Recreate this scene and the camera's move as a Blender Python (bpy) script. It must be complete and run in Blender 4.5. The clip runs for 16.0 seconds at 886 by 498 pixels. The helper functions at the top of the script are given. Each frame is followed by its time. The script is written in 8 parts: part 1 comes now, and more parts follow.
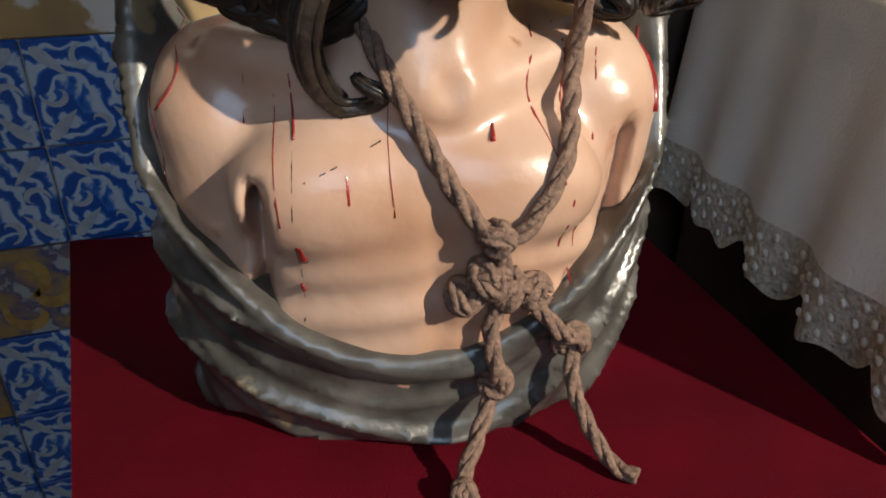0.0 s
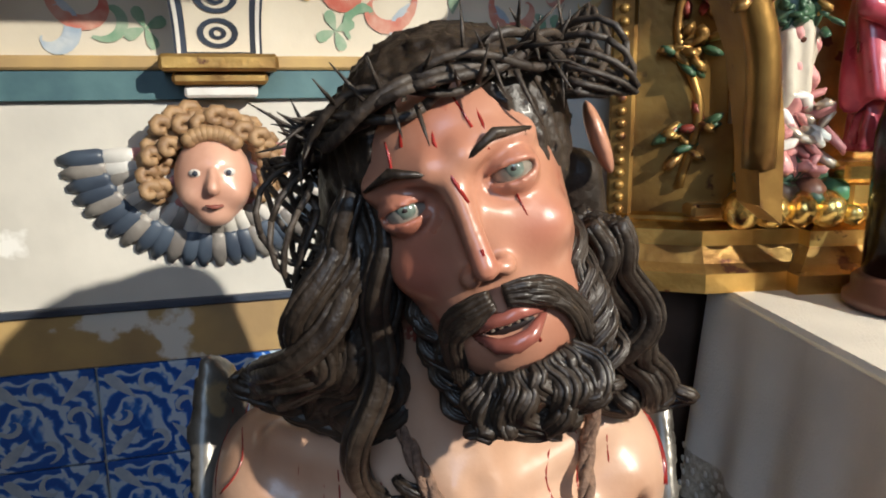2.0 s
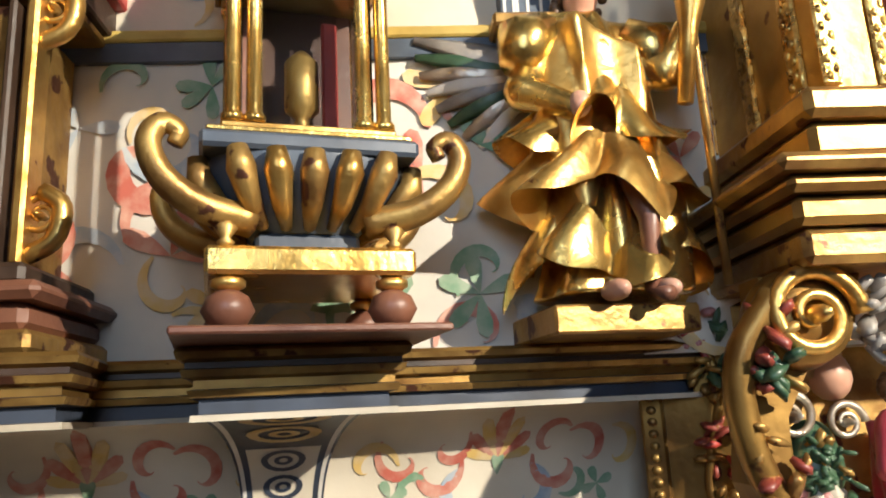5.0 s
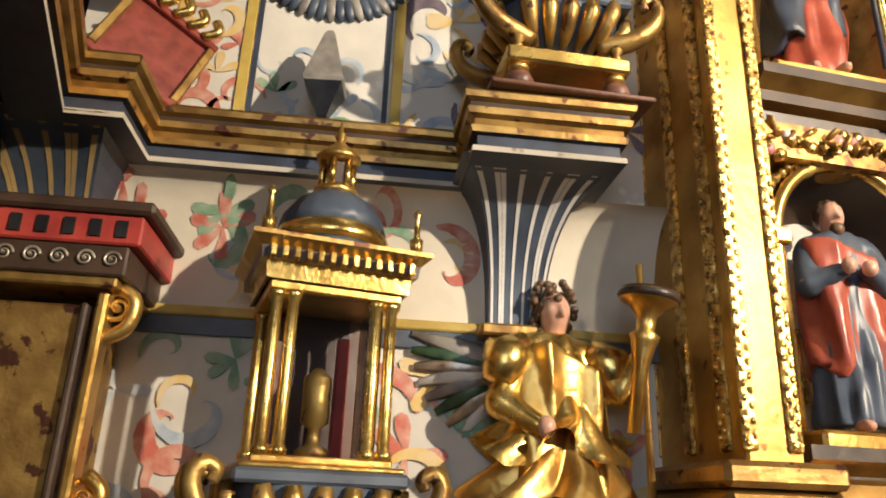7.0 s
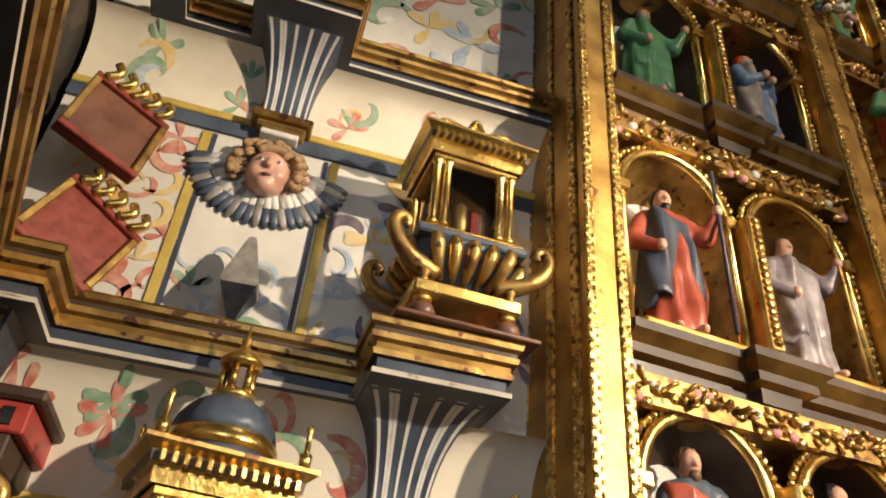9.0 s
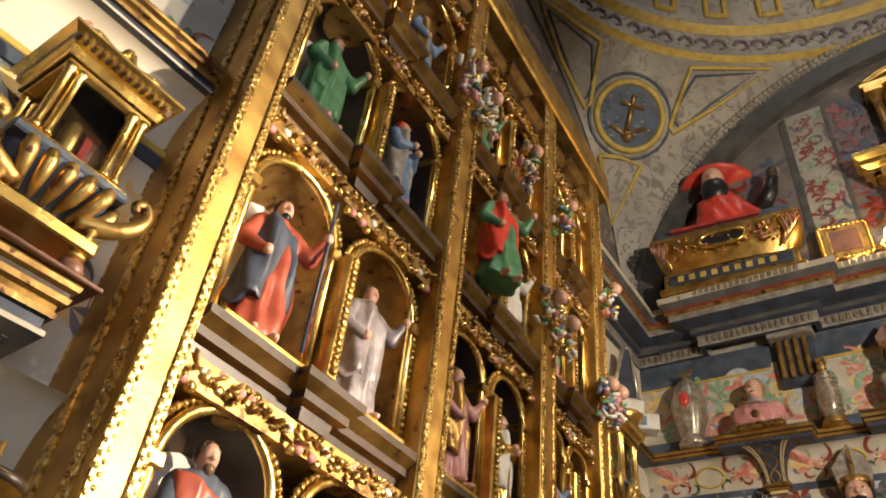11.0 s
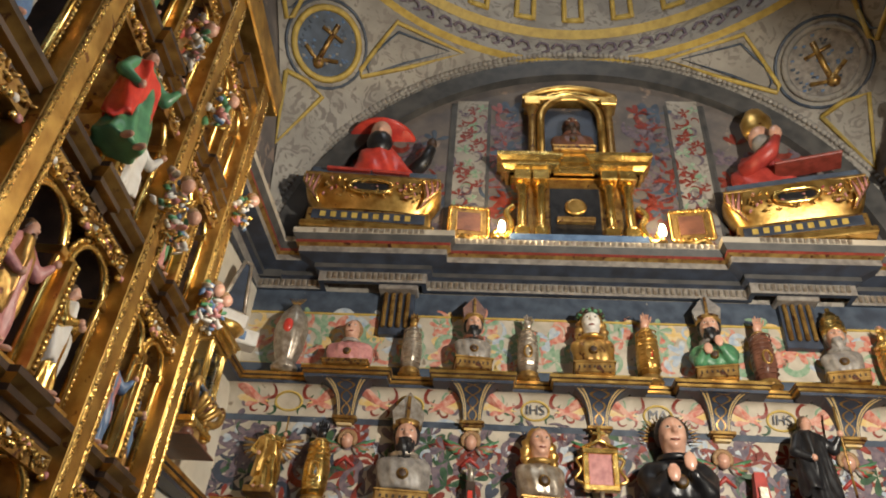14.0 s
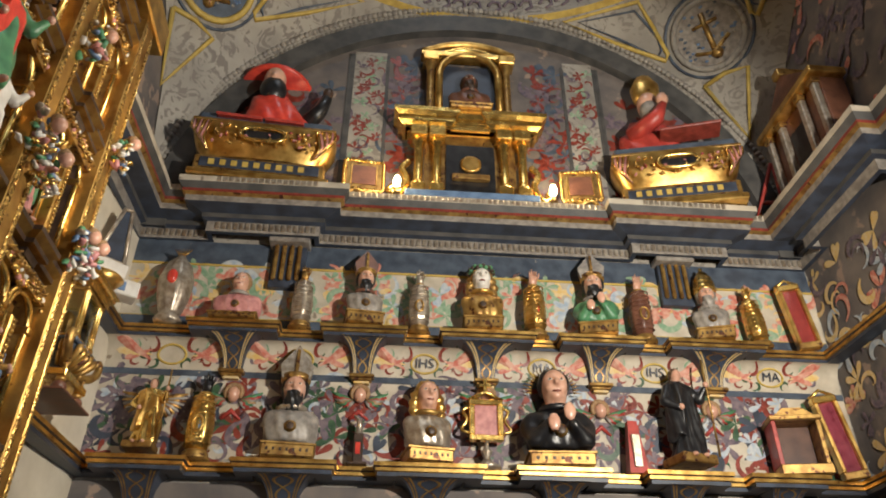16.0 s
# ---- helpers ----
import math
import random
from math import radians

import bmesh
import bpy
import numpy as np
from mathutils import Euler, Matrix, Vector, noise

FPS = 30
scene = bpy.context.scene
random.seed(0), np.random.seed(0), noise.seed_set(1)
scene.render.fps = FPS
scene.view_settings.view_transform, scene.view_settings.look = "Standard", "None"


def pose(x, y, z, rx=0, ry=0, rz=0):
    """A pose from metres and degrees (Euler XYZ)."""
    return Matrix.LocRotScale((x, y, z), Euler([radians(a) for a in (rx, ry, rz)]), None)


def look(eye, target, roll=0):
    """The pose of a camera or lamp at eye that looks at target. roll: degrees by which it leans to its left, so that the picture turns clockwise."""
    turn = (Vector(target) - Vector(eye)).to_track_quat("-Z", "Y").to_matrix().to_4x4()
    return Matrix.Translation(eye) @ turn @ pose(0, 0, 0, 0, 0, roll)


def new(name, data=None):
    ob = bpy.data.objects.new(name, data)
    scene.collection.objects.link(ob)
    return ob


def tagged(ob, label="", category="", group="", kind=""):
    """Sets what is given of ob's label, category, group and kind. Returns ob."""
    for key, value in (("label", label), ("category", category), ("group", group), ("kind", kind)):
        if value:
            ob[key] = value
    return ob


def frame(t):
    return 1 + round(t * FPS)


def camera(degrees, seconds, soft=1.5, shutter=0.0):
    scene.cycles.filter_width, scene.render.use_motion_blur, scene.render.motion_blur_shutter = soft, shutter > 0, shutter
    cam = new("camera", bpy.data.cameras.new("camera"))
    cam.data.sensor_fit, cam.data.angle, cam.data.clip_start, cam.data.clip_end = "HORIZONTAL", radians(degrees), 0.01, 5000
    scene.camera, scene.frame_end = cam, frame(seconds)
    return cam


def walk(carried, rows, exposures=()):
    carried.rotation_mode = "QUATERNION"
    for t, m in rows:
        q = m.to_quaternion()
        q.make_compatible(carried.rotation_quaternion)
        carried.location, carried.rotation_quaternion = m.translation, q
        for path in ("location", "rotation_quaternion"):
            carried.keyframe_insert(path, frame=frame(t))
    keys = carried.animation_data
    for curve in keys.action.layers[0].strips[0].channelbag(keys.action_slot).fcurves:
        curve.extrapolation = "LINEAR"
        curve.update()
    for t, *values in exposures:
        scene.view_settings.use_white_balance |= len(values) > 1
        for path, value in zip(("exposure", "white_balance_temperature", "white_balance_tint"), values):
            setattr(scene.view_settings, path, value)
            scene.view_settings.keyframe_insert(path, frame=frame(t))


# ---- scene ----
cam = camera(62.4, 16.0, soft=1.9)
PATH = [
    (0, (-0.099, 0.076, 1.414), (0.151, 1.813, 0.454), 0.3),
    (0.5, (-0.097, 0.071, 1.451), (0.14, 1.869, 0.608), -0.2),
    (1, (-0.1, 0.062, 1.496), (0.112, 1.927, 0.805), -0.7),
    (1.5, (-0.098, 0.056, 1.532), (0.102, 1.974, 1.002), -0.9),
    (2, (-0.101, 0.047, 1.551), (0.091, 1.998, 1.156), -0.7),
    (2.5, (-0.105, 0.038, 1.562), (0.079, 2.006, 1.259), -0.6),
    (3, (-0.106, 0.03, 1.581), (0.098, 2.006, 1.348), -0.4),
    (3.5, (-0.114, 0.018, 1.627), (0.074, 2.006, 1.522), -1.0),
    (4, (-0.115, 0.01, 1.677), (0.049, 2.003, 1.719), -2.3),
    (4.5, (-0.118, -0.013, 1.724), (0.026, 1.967, 1.97), -2.7),
    (5, (-0.121, -0.033, 1.752), (0.014, 1.913, 2.19), -3.0),
    (5.2, (-0.122, -0.045, 1.767), (0.009, 1.889, 2.257), -3.0),
    (7.3, (-0.172, -0.305, 2.019), (0.033, 1.546, 2.75), 3.1),
    (7.5, (-0.173, -0.313, 2.024), (0.027, 1.515, 2.811), 3.4),
    (8, (-0.174, -0.341, 2.042), (0.027, 1.429, 2.952), 3.3),
    (8.2, (-0.178, -0.351, 2.046), (0.025, 1.385, 3.018), 3.3),
    (10.3, (-0.2, -0.411, 1.986), (0.746, 0.855, 3.212), 7.5),
    (10.5, (-0.18, -0.406, 1.989), (0.836, 0.799, 3.221), 6.9),
    (11, (-0.136, -0.4, 1.982), (1.034, 0.638, 3.229), 7.1),
    (11.5, (-0.108, -0.399, 1.977), (1.168, 0.512, 3.219), 7.3),
    (12, (-0.091, -0.413, 1.975), (1.26, 0.394, 3.21), 7.1),
    (12.5, (-0.061, -0.433, 1.967), (1.381, 0.231, 3.185), 6.5),
    (13, (-0.031, -0.439, 1.962), (1.48, 0.088, 3.161), 6.0),
    (13.5, (-0.01, -0.449, 1.968), (1.558, -0.081, 3.154), 5.4),
    (14, (0.003, -0.484, 1.963), (1.606, -0.236, 3.133), 4.5),
    (14.5, (0.019, -0.496, 1.964), (1.654, -0.384, 3.11), 3.5),
    (15, (0.02, -0.508, 1.958), (1.675, -0.482, 3.081), 2.2),
    (15.5, (0.016, -0.514, 1.957), (1.682, -0.534, 3.064), 1.0),
    (16, (0.018, -0.508, 1.959), (1.7, -0.538, 3.041), 0.4),
]
walk(cam, [(t, look(eye, target, roll)) for t, eye, target, roll in PATH],
     exposures=((0, 0.15, 5650, 6), (2, 0.25, 5650, 6), (4, 0.4, 5700, 6), (5, 0.38, 6000, 7), (8, -0.38, 6700, 10), (11, 0.0, 6800, 10), (13, 0.15, 6250, 8), (16, 0.15, 6150, 8)))

# ---- light: warm spot from the nave side, cool daylight from the dome's lantern, lamps on the east cornice, added fills ----
world = bpy.data.worlds.new("world")
scene.world = world
world.use_nodes = True
world.node_tree.nodes["Background"].inputs[0].default_value = (0.55, 0.65, 0.9, 1)
world.node_tree.nodes["Background"].inputs[1].default_value = 0.006


def lamp(name, kind, power, colour, m, **settings):
    data = bpy.data.lights.new(name, kind)
    data.energy, data.color = power, colour
    for key, value in settings.items():
        if key == "size":
            if kind == "AREA":
                data.size = value
            else:
                data.shadow_soft_size = value
        elif key == "size_y":
            data.shape, data.size_y = "RECTANGLE", value
        elif key == "angle":
            data.spot_size, data.spot_blend = radians(value), 0.4
    ob = new(name, data)
    ob.matrix_world = m
    return ob


WARM, COOL = (1.0, 0.85, 0.66), (0.66, 0.80, 1.0)
lamp("spot_key", "SPOT", 980, WARM, look((2.3, -1.9, 3.2), (-0.36, 0.95, 1.82)), size=0.035, angle=57)
# two added spots brighten the altarpiece and the relic wall; no fixtures modelled
lamp("spot_retable", "SPOT", 330, WARM, look((2.0, -2.3, 4.3), (1.45, 0.9, 3.75)), size=0.05, angle=58)
lamp("spot_east", "SPOT", 500, (1.0, 0.88, 0.72), look((0.6, -2.2, 3.3), (3.7, -0.9, 4.1)), size=0.06, angle=85)
# added cool fill hanging free in the room, not a window
lamp("cool_fill", "AREA", 17, COOL, look((-0.30, -1.7, 2.6), (-0.1, 0.9, 1.4)), size=0.9, size_y=1.4)
lamp("dome_window", "AREA", 24, (0.95, 0.97, 1.0), look((1.7, -0.8, 8.6), (1.7, -0.8, 0)), size=1.0)

for q in (1.475, 2.45):
    lamp("bulb_light", "POINT", 5, (1.0, 0.75, 0.42), Matrix(((0.0628, 0.998, 0, 3.70), (-0.998, 0.0628, 0, 1.20), (0, 0, 1, 0), (0, 0, 0, 1))) @ Matrix.Translation((q, -0.26, 4.80)), size=0.03)

# ---- materials ----
MATS = {}


def material(name, c1, c2=None, scale=20, rough=0.5, metal=0.0, bump=0.15, bump_scale=60, detail=4, coat=0.0, spots=None, island=0.0):
    """Two-tone noise colour with fine relief; spots: (colour, scale, threshold) of flakes or stains."""
    if name in MATS:
        return MATS[name]
    m = bpy.data.materials.new(name)
    m.use_nodes = True
    nt = m.node_tree
    b = nt.nodes["Principled BSDF"]
    co = nt.nodes.new("ShaderNodeTexCoord")
    n1 = nt.nodes.new("ShaderNodeTexNoise")
    n1.inputs["Scale"].default_value, n1.inputs["Detail"].default_value = scale, detail
    nt.links.new(co.outputs["Object"], n1.inputs["Vector"])
    ramp = nt.nodes.new("ShaderNodeValToRGB")
    ramp.color_ramp.elements[0].position, ramp.color_ramp.elements[1].position = 0.35, 0.65
    c2 = c2 or tuple(v * 0.8 for v in c1)
    ramp.color_ramp.elements[0].color, ramp.color_ramp.elements[1].color = (*c2, 1), (*c1, 1)
    nt.links.new(n1.outputs["Fac"], ramp.inputs["Fac"])
    colour = ramp.outputs["Color"]
    if spots:
        n3 = nt.nodes.new("ShaderNodeTexNoise")
        n3.inputs["Scale"].default_value, n3.inputs["Detail"].default_value = spots[1], 6
        nt.links.new(co.outputs["Object"], n3.inputs["Vector"])
        r3 = nt.nodes.new("ShaderNodeValToRGB")
        r3.color_ramp.elements[0].position, r3.color_ramp.elements[1].position = spots[2], spots[2] + 0.04
        nt.links.new(n3.outputs["Fac"], r3.inputs["Fac"])
        mx = nt.nodes.new("ShaderNodeMixRGB")
        mx.inputs["Color2"].default_value = (*spots[0], 1)
        nt.links.new(r3.outputs["Color"], mx.inputs["Fac"])
        nt.links.new(colour, mx.inputs["Color1"])
        colour = mx.outputs["Color"]
    if island:
        geo = nt.nodes.new("ShaderNodeNewGeometry")
        hs = nt.nodes.new("ShaderNodeHueSaturation")
        mr = nt.nodes.new("ShaderNodeMapRange")
        mr.inputs["To Min"].default_value, mr.inputs["To Max"].default_value = 1 - island, 1 + island
        nt.links.new(geo.outputs["Random Per Island"], mr.inputs["Value"])
        nt.links.new(mr.outputs["Result"], hs.inputs["Value"])
        nt.links.new(colour, hs.inputs["Color"])
        colour = hs.outputs["Color"]
    nt.links.new(colour, b.inputs["Base Color"])
    n2 = nt.nodes.new("ShaderNodeTexNoise")
    n2.inputs["Scale"].default_value, n2.inputs["Detail"].default_value = bump_scale, 5
    nt.links.new(co.outputs["Object"], n2.inputs["Vector"])
    bp = nt.nodes.new("ShaderNodeBump")
    bp.inputs["Strength"].default_value, bp.inputs["Distance"].default_value = bump, 0.004
    nt.links.new(n2.outputs["Fac"], bp.inputs["Height"])
    nt.links.new(bp.outputs["Normal"], b.inputs["Normal"])
    rr = nt.nodes.new("ShaderNodeMapRange")
    rr.inputs["To Min"].default_value, rr.inputs["To Max"].default_value = max(0.04, rough - 0.12), min(1, rough + 0.12)
    nt.links.new(n1.outputs["Fac"], rr.inputs["Value"])
    nt.links.new(rr.outputs["Result"], b.inputs["Roughness"])
    b.inputs["Metallic"].default_value = metal
    b.inputs["Coat Weight"].default_value = coat
    b.inputs["Coat Roughness"].default_value = 0.15
    MATS[name] = m
    return m


def glass_material():
    m = bpy.data.materials.new("glass")
    m.use_nodes = True
    nt = m.node_tree
    nt.nodes.clear()
    out = nt.nodes.new("ShaderNodeOutputMaterial")
    mix = nt.nodes.new("ShaderNodeMixShader")
    tr = nt.nodes.new("ShaderNodeBsdfTransparent")
    tr.inputs[0].default_value = (0.82, 0.86, 0.88, 1)
    gl = nt.nodes.new("ShaderNodeBsdfGlossy")
    gl.inputs["Roughness"].default_value = 0.03
    fr = nt.nodes.new("ShaderNodeFresnel")
    fr.inputs[0].default_value = 1.5
    nt.links.new(fr.outputs[0], mix.inputs[0])
    nt.links.new(tr.outputs[0], mix.inputs[1])
    nt.links.new(gl.outputs[0], mix.inputs[2])
    nt.links.new(mix.outputs[0], out.inputs[0])
    return m


def glow_material(name, colour, power):
    m = bpy.data.materials.new(name)
    m.use_nodes = True
    b = m.node_tree.nodes["Principled BSDF"]
    b.inputs["Base Color"].default_value = (*colour, 1)
    b.inputs["Emission Color"].default_value = (*colour, 1)
    b.inputs["Emission Strength"].default_value = power
    return m


GOLD = material("gilding", (0.83, 0.55, 0.17), (0.50, 0.28, 0.07), 14, 0.33, 0.9, 0.25, 90, spots=((0.22, 0.09, 0.04), 35, 0.68))
GOLD_B = material("bright_gilding", (0.95, 0.68, 0.22), (0.72, 0.45, 0.12), 20, 0.24, 0.95, 0.2, 120)
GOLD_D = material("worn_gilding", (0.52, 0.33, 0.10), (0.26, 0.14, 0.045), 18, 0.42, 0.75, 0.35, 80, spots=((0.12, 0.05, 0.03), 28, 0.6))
GOLD_C = material("carved_gilding", (0.90, 0.62, 0.20), (0.40, 0.22, 0.06), 60, 0.28, 0.92, 1.0, 55)
SILVER = material("silvered_wood", (0.62, 0.56, 0.47), (0.36, 0.29, 0.22), 30, 0.35, 0.7, 0.4, 70)
PLASTER = material("painted_plaster", (0.70, 0.66, 0.58), (0.56, 0.53, 0.47), 7, 0.75, 0, 0.2, 30, spots=((0.82, 0.80, 0.75), 9, 0.66))
CREAM = material("cream_paint", (0.74, 0.67, 0.54), (0.62, 0.55, 0.43), 6, 0.6, 0, 0.2, 40, spots=((0.42, 0.34, 0.24), 16, 0.72))
OCHRE = material("ochre_band", (0.50, 0.34, 0.13), (0.33, 0.22, 0.10), 10, 0.7, 0, 0.3, 30, spots=((0.72, 0.68, 0.6), 12, 0.62))
TEAL = material("teal_band", (0.10, 0.19, 0.20), (0.06, 0.12, 0.14), 14, 0.5, 0, 0.2, 40)
SLATE = material("slate_blue_paint", (0.085, 0.11, 0.15), (0.045, 0.058, 0.085), 12, 0.42, 0, 0.2, 40, spots=((0.34, 0.31, 0.27), 22, 0.72))
NAVY = material("dark_blue_paint", (0.05, 0.065, 0.10), (0.03, 0.035, 0.05), 12, 0.45, 0, 0.2, 40)
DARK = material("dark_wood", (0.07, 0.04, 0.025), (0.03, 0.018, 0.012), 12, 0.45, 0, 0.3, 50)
BROWN = material("brown_wood", (0.20, 0.085, 0.05), (0.11, 0.045, 0.03), 12, 0.4, 0, 0.3, 50)
RED_P = material("red_paint", (0.46, 0.06, 0.045), (0.30, 0.035, 0.03), 20, 0.4, 0, 0.2, 60)
RED_B = material("scarlet_paint", (0.72, 0.07, 0.04), (0.5, 0.04, 0.03), 20, 0.35, 0, 0.2, 60)
GREEN_P = material("green_paint", (0.10, 0.28, 0.13), (0.06, 0.17, 0.09), 20, 0.4, 0, 0.2, 60)
BLUE_P = material("blue_paint", (0.15, 0.24, 0.40), (0.09, 0.15, 0.27), 20, 0.4, 0, 0.2, 60)
BLACK_P = material("black_paint", (0.02, 0.02, 0.022), (0.008, 0.008, 0.01), 20, 0.35, 0, 0.2, 60)
GREY_P = material("grey_paint", (0.36, 0.33, 0.29), (0.20, 0.18, 0.165), 25, 0.45, 0.1, 0.3, 60)
WHITE_P = material("white_paint", (0.75, 0.73, 0.68), (0.62, 0.58, 0.52), 20, 0.5, 0, 0.2, 60)
PINK_P = material("pink_paint", (0.60, 0.28, 0.26), (0.42, 0.17, 0.17), 30, 0.4, 0, 0.3, 70)
ROSE_P = material("rose_robe_paint", (0.42, 0.06, 0.09), (0.25, 0.03, 0.05), 20, 0.3, 0.1, 0.2, 60, coat=0.4)
LILAC_P = material("lilac_grey_robe_paint", (0.30, 0.26, 0.27), (0.17, 0.145, 0.155), 30, 0.4, 0.15, 0.3, 60)
FLESH = material("painted_flesh", (0.66, 0.39, 0.28), (0.56, 0.30, 0.21), 18, 0.35, 0, 0.1, 60, coat=0.3)
HAIR_B = material("brown_painted_hair", (0.16, 0.09, 0.045), (0.08, 0.045, 0.025), 60, 0.4, 0, 0.5, 90)
CURLS = material("gilt_brown_curls", (0.40, 0.25, 0.12), (0.24, 0.14, 0.07), 60, 0.55, 0, 0.5, 90)
STONE_P = material("grey_fresco", (0.40, 0.37, 0.32), (0.25, 0.23, 0.20), 3, 0.8, 0, 0.3, 25, spots=((0.235, 0.21, 0.185), 6.5, 0.545))
for node in STONE_P.node_tree.nodes:
    if node.type == "TEX_NOISE" and abs(node.inputs["Scale"].default_value - 6.5) < 0.01:
        node.inputs["Distortion"].default_value, node.inputs["Detail"].default_value = 3.2, 2.5
FRESCO_D = material("dark_fresco", (0.20, 0.17, 0.15), (0.11, 0.10, 0.10), 5, 0.8, 0, 0.3, 25, spots=((0.32, 0.24, 0.19), 7, 0.6))
# near black: the west corner's shade is put into the fresco's colour
FRESCO_W = material("shade_dark_fresco", (0.040, 0.032, 0.026), (0.020, 0.017, 0.015), 5, 0.7, 0, 0.3, 25, spots=((0.07, 0.05, 0.035), 9, 0.58))
FRESCO_B = material("blue_fresco", (0.09, 0.12, 0.17), (0.05, 0.065, 0.09), 12, 0.6, 0, 0.2, 40)
YELLOW_P = material("yellow_line_paint", (0.58, 0.42, 0.10), (0.42, 0.29, 0.06), 16, 0.55, 0, 0.2, 40)
LINEN = material("white_linen", (0.72, 0.66, 0.56), (0.62, 0.57, 0.49), 8, 0.85, 0, 0.35, 300)
LACE = material("ecru_lace", (0.56, 0.49, 0.38), (0.36, 0.30, 0.22), 150, 0.85, 0, 1.0, 200)
VELVET = material("crimson_cloth", (0.088, 0.001, 0.006), (0.060, 0.001, 0.004), 8, 0.8, 0, 0.4, 500)
ARCH_P = material("dark_arch_paint", (0.10, 0.095, 0.09), (0.05, 0.05, 0.05), 9, 0.6, 0, 0.2, 40)
GREEN_D = material("dark_green_leaf_paint", (0.06, 0.12, 0.06), (0.03, 0.07, 0.04), 30, 0.4, 0, 0.3, 60)
RED_D = material("dark_red_leaf_paint", (0.27, 0.05, 0.035), (0.16, 0.03, 0.02), 30, 0.4, 0, 0.3, 60)
TERRA = material("terracotta_robe_paint", (0.42, 0.09, 0.05), (0.26, 0.05, 0.03), 20, 0.35, 0, 0.2, 60)
MATS["crimson_cloth"].node_tree.nodes["Principled BSDF"].inputs["Specular IOR Level"].default_value = 0.08
GOLD_P = material("pilaster_gilding", (0.60, 0.385, 0.115), (0.34, 0.185, 0.05), 10, 0.43, 0.85, 0.3, 70, spots=((0.20, 0.09, 0.035), 24, 0.66))
GILT_D = material("dark_smooth_gilding", (0.40, 0.24, 0.065), (0.20, 0.105, 0.03), 12, 0.40, 0.8, 0.2, 60, spots=((0.13, 0.06, 0.025), 20, 0.66))
AGED = material("aged_cream_paint", (0.58, 0.52, 0.42), (0.42, 0.37, 0.29), 9, 0.6, 0, 0.25, 40, spots=((0.24, 0.19, 0.14), 14, 0.66))
GLASS = glass_material()

# ---- building helpers ----


class Build:
    """A mesh in the making: points, faces and the material of each face."""

    def __init__(self):
        self.v, self.f, self.m, self.mats, self.smooth = [], [], [], [], []

    def slot(self, mat):
        if mat not in self.mats:
            self.mats.append(mat)
        return self.mats.index(mat)

    def add(self, verts, faces, mat, smooth=False, m=None):
        base, s = len(self.v), self.slot(mat)
        if m is not None:
            verts = [tuple(m @ Vector(p)) for p in verts]
        self.v.extend(tuple(p) for p in verts)
        for f in faces:
            self.f.append([i + base for i in f])
            self.m.append(s)
            self.smooth.append(smooth)
        return self

    def box(self, lo, hi, mat, bevel=0.0, m=None):
        x0, y0, z0 = lo
        x1, y1, z1 = hi
        b = min(bevel, (x1 - x0) * 0.4, (y1 - y0) * 0.4, (z1 - z0) * 0.4)
        if b <= 0:
            v = [(x, y, z) for z in (z0, z1) for y in (y0, y1) for x in (x0, x1)]
            return self.add(v, [(0, 2, 3, 1), (4, 5, 7, 6), (0, 1, 5, 4), (2, 6, 7, 3), (0, 4, 6, 2), (1, 3, 7, 5)], mat, False, m)
        v, f = [], []
        rings = [(z0, b), (z0 + b, 0), (z1 - b, 0), (z1, b)]
        for z, i in rings:
            c = b if i == 0 else 0
            for x, y in ((x0 + b, y0 + i), (x1 - b, y0 + i), (x1 - i, y0 + b), (x1 - i, y1 - b), (x1 - b, y1 - i), (x0 + b, y1 - i), (x0 + i, y1 - b), (x0 + i, y0 + b)):
                v.append((x, y, z))
        for r in range(3):
            for k in range(8):
                f.append((r * 8 + k, r * 8 + (k + 1) % 8, r * 8 + 8 + (k + 1) % 8, r * 8 + 8 + k))
        f.append(tuple(range(7, -1, -1)))
        f.append(tuple(range(24, 32)))
        return self.add(v, f, mat, False, m)

    def lathe(self, profile, mat, n=20, m=None, smooth=True, squash=1.0, flute=0.0, lobes=0):
        """Turned shape about z; profile rows (radius, height)."""
        v, f = [], []
        for r, z in profile:
            for k in range(n):
                a = 2 * math.pi * k / n
                q = r * (1 + flute * math.cos(lobes * a)) if lobes else r
                v.append((q * math.cos(a), q * math.sin(a) * squash, z))
        for i in range(len(profile) - 1):
            for k in range(n):
                f.append((i * n + k, i * n + (k + 1) % n, (i + 1) * n + (k + 1) % n, (i + 1) * n + k))
        f.append(tuple(range(n - 1, -1, -1)))
        f.append(tuple(range((len(profile) - 1) * n, len(profile) * n)))
        return self.add(v, f, mat, smooth, m)

    def ball(self, c, r, mat, n=10, m=None):
        rx, ry, rz = (r, r, r) if isinstance(r, (int, float)) else r
        rows = max(4, n // 2 + 1)
        v = [(c[0], c[1], c[2] - rz)]
        for i in range(1, rows):
            p = -math.pi / 2 + math.pi * i / rows
            for k in range(n):
                a = 2 * math.pi * k / n
                v.append((c[0] + rx * math.cos(p) * math.cos(a), c[1] + ry * math.cos(p) * math.sin(a), c[2] + rz * math.sin(p)))
        v.append((c[0], c[1], c[2] + rz))
        f = [(0, 1 + (k + 1) % n, 1 + k) for k in range(n)]
        for i in range(rows - 2):
            for k in range(n):
                f.append((1 + i * n + k, 1 + i * n + (k + 1) % n, 1 + (i + 1) * n + (k + 1) % n, 1 + (i + 1) * n + k))
        top, last = len(v) - 1, 1 + (rows - 2) * n
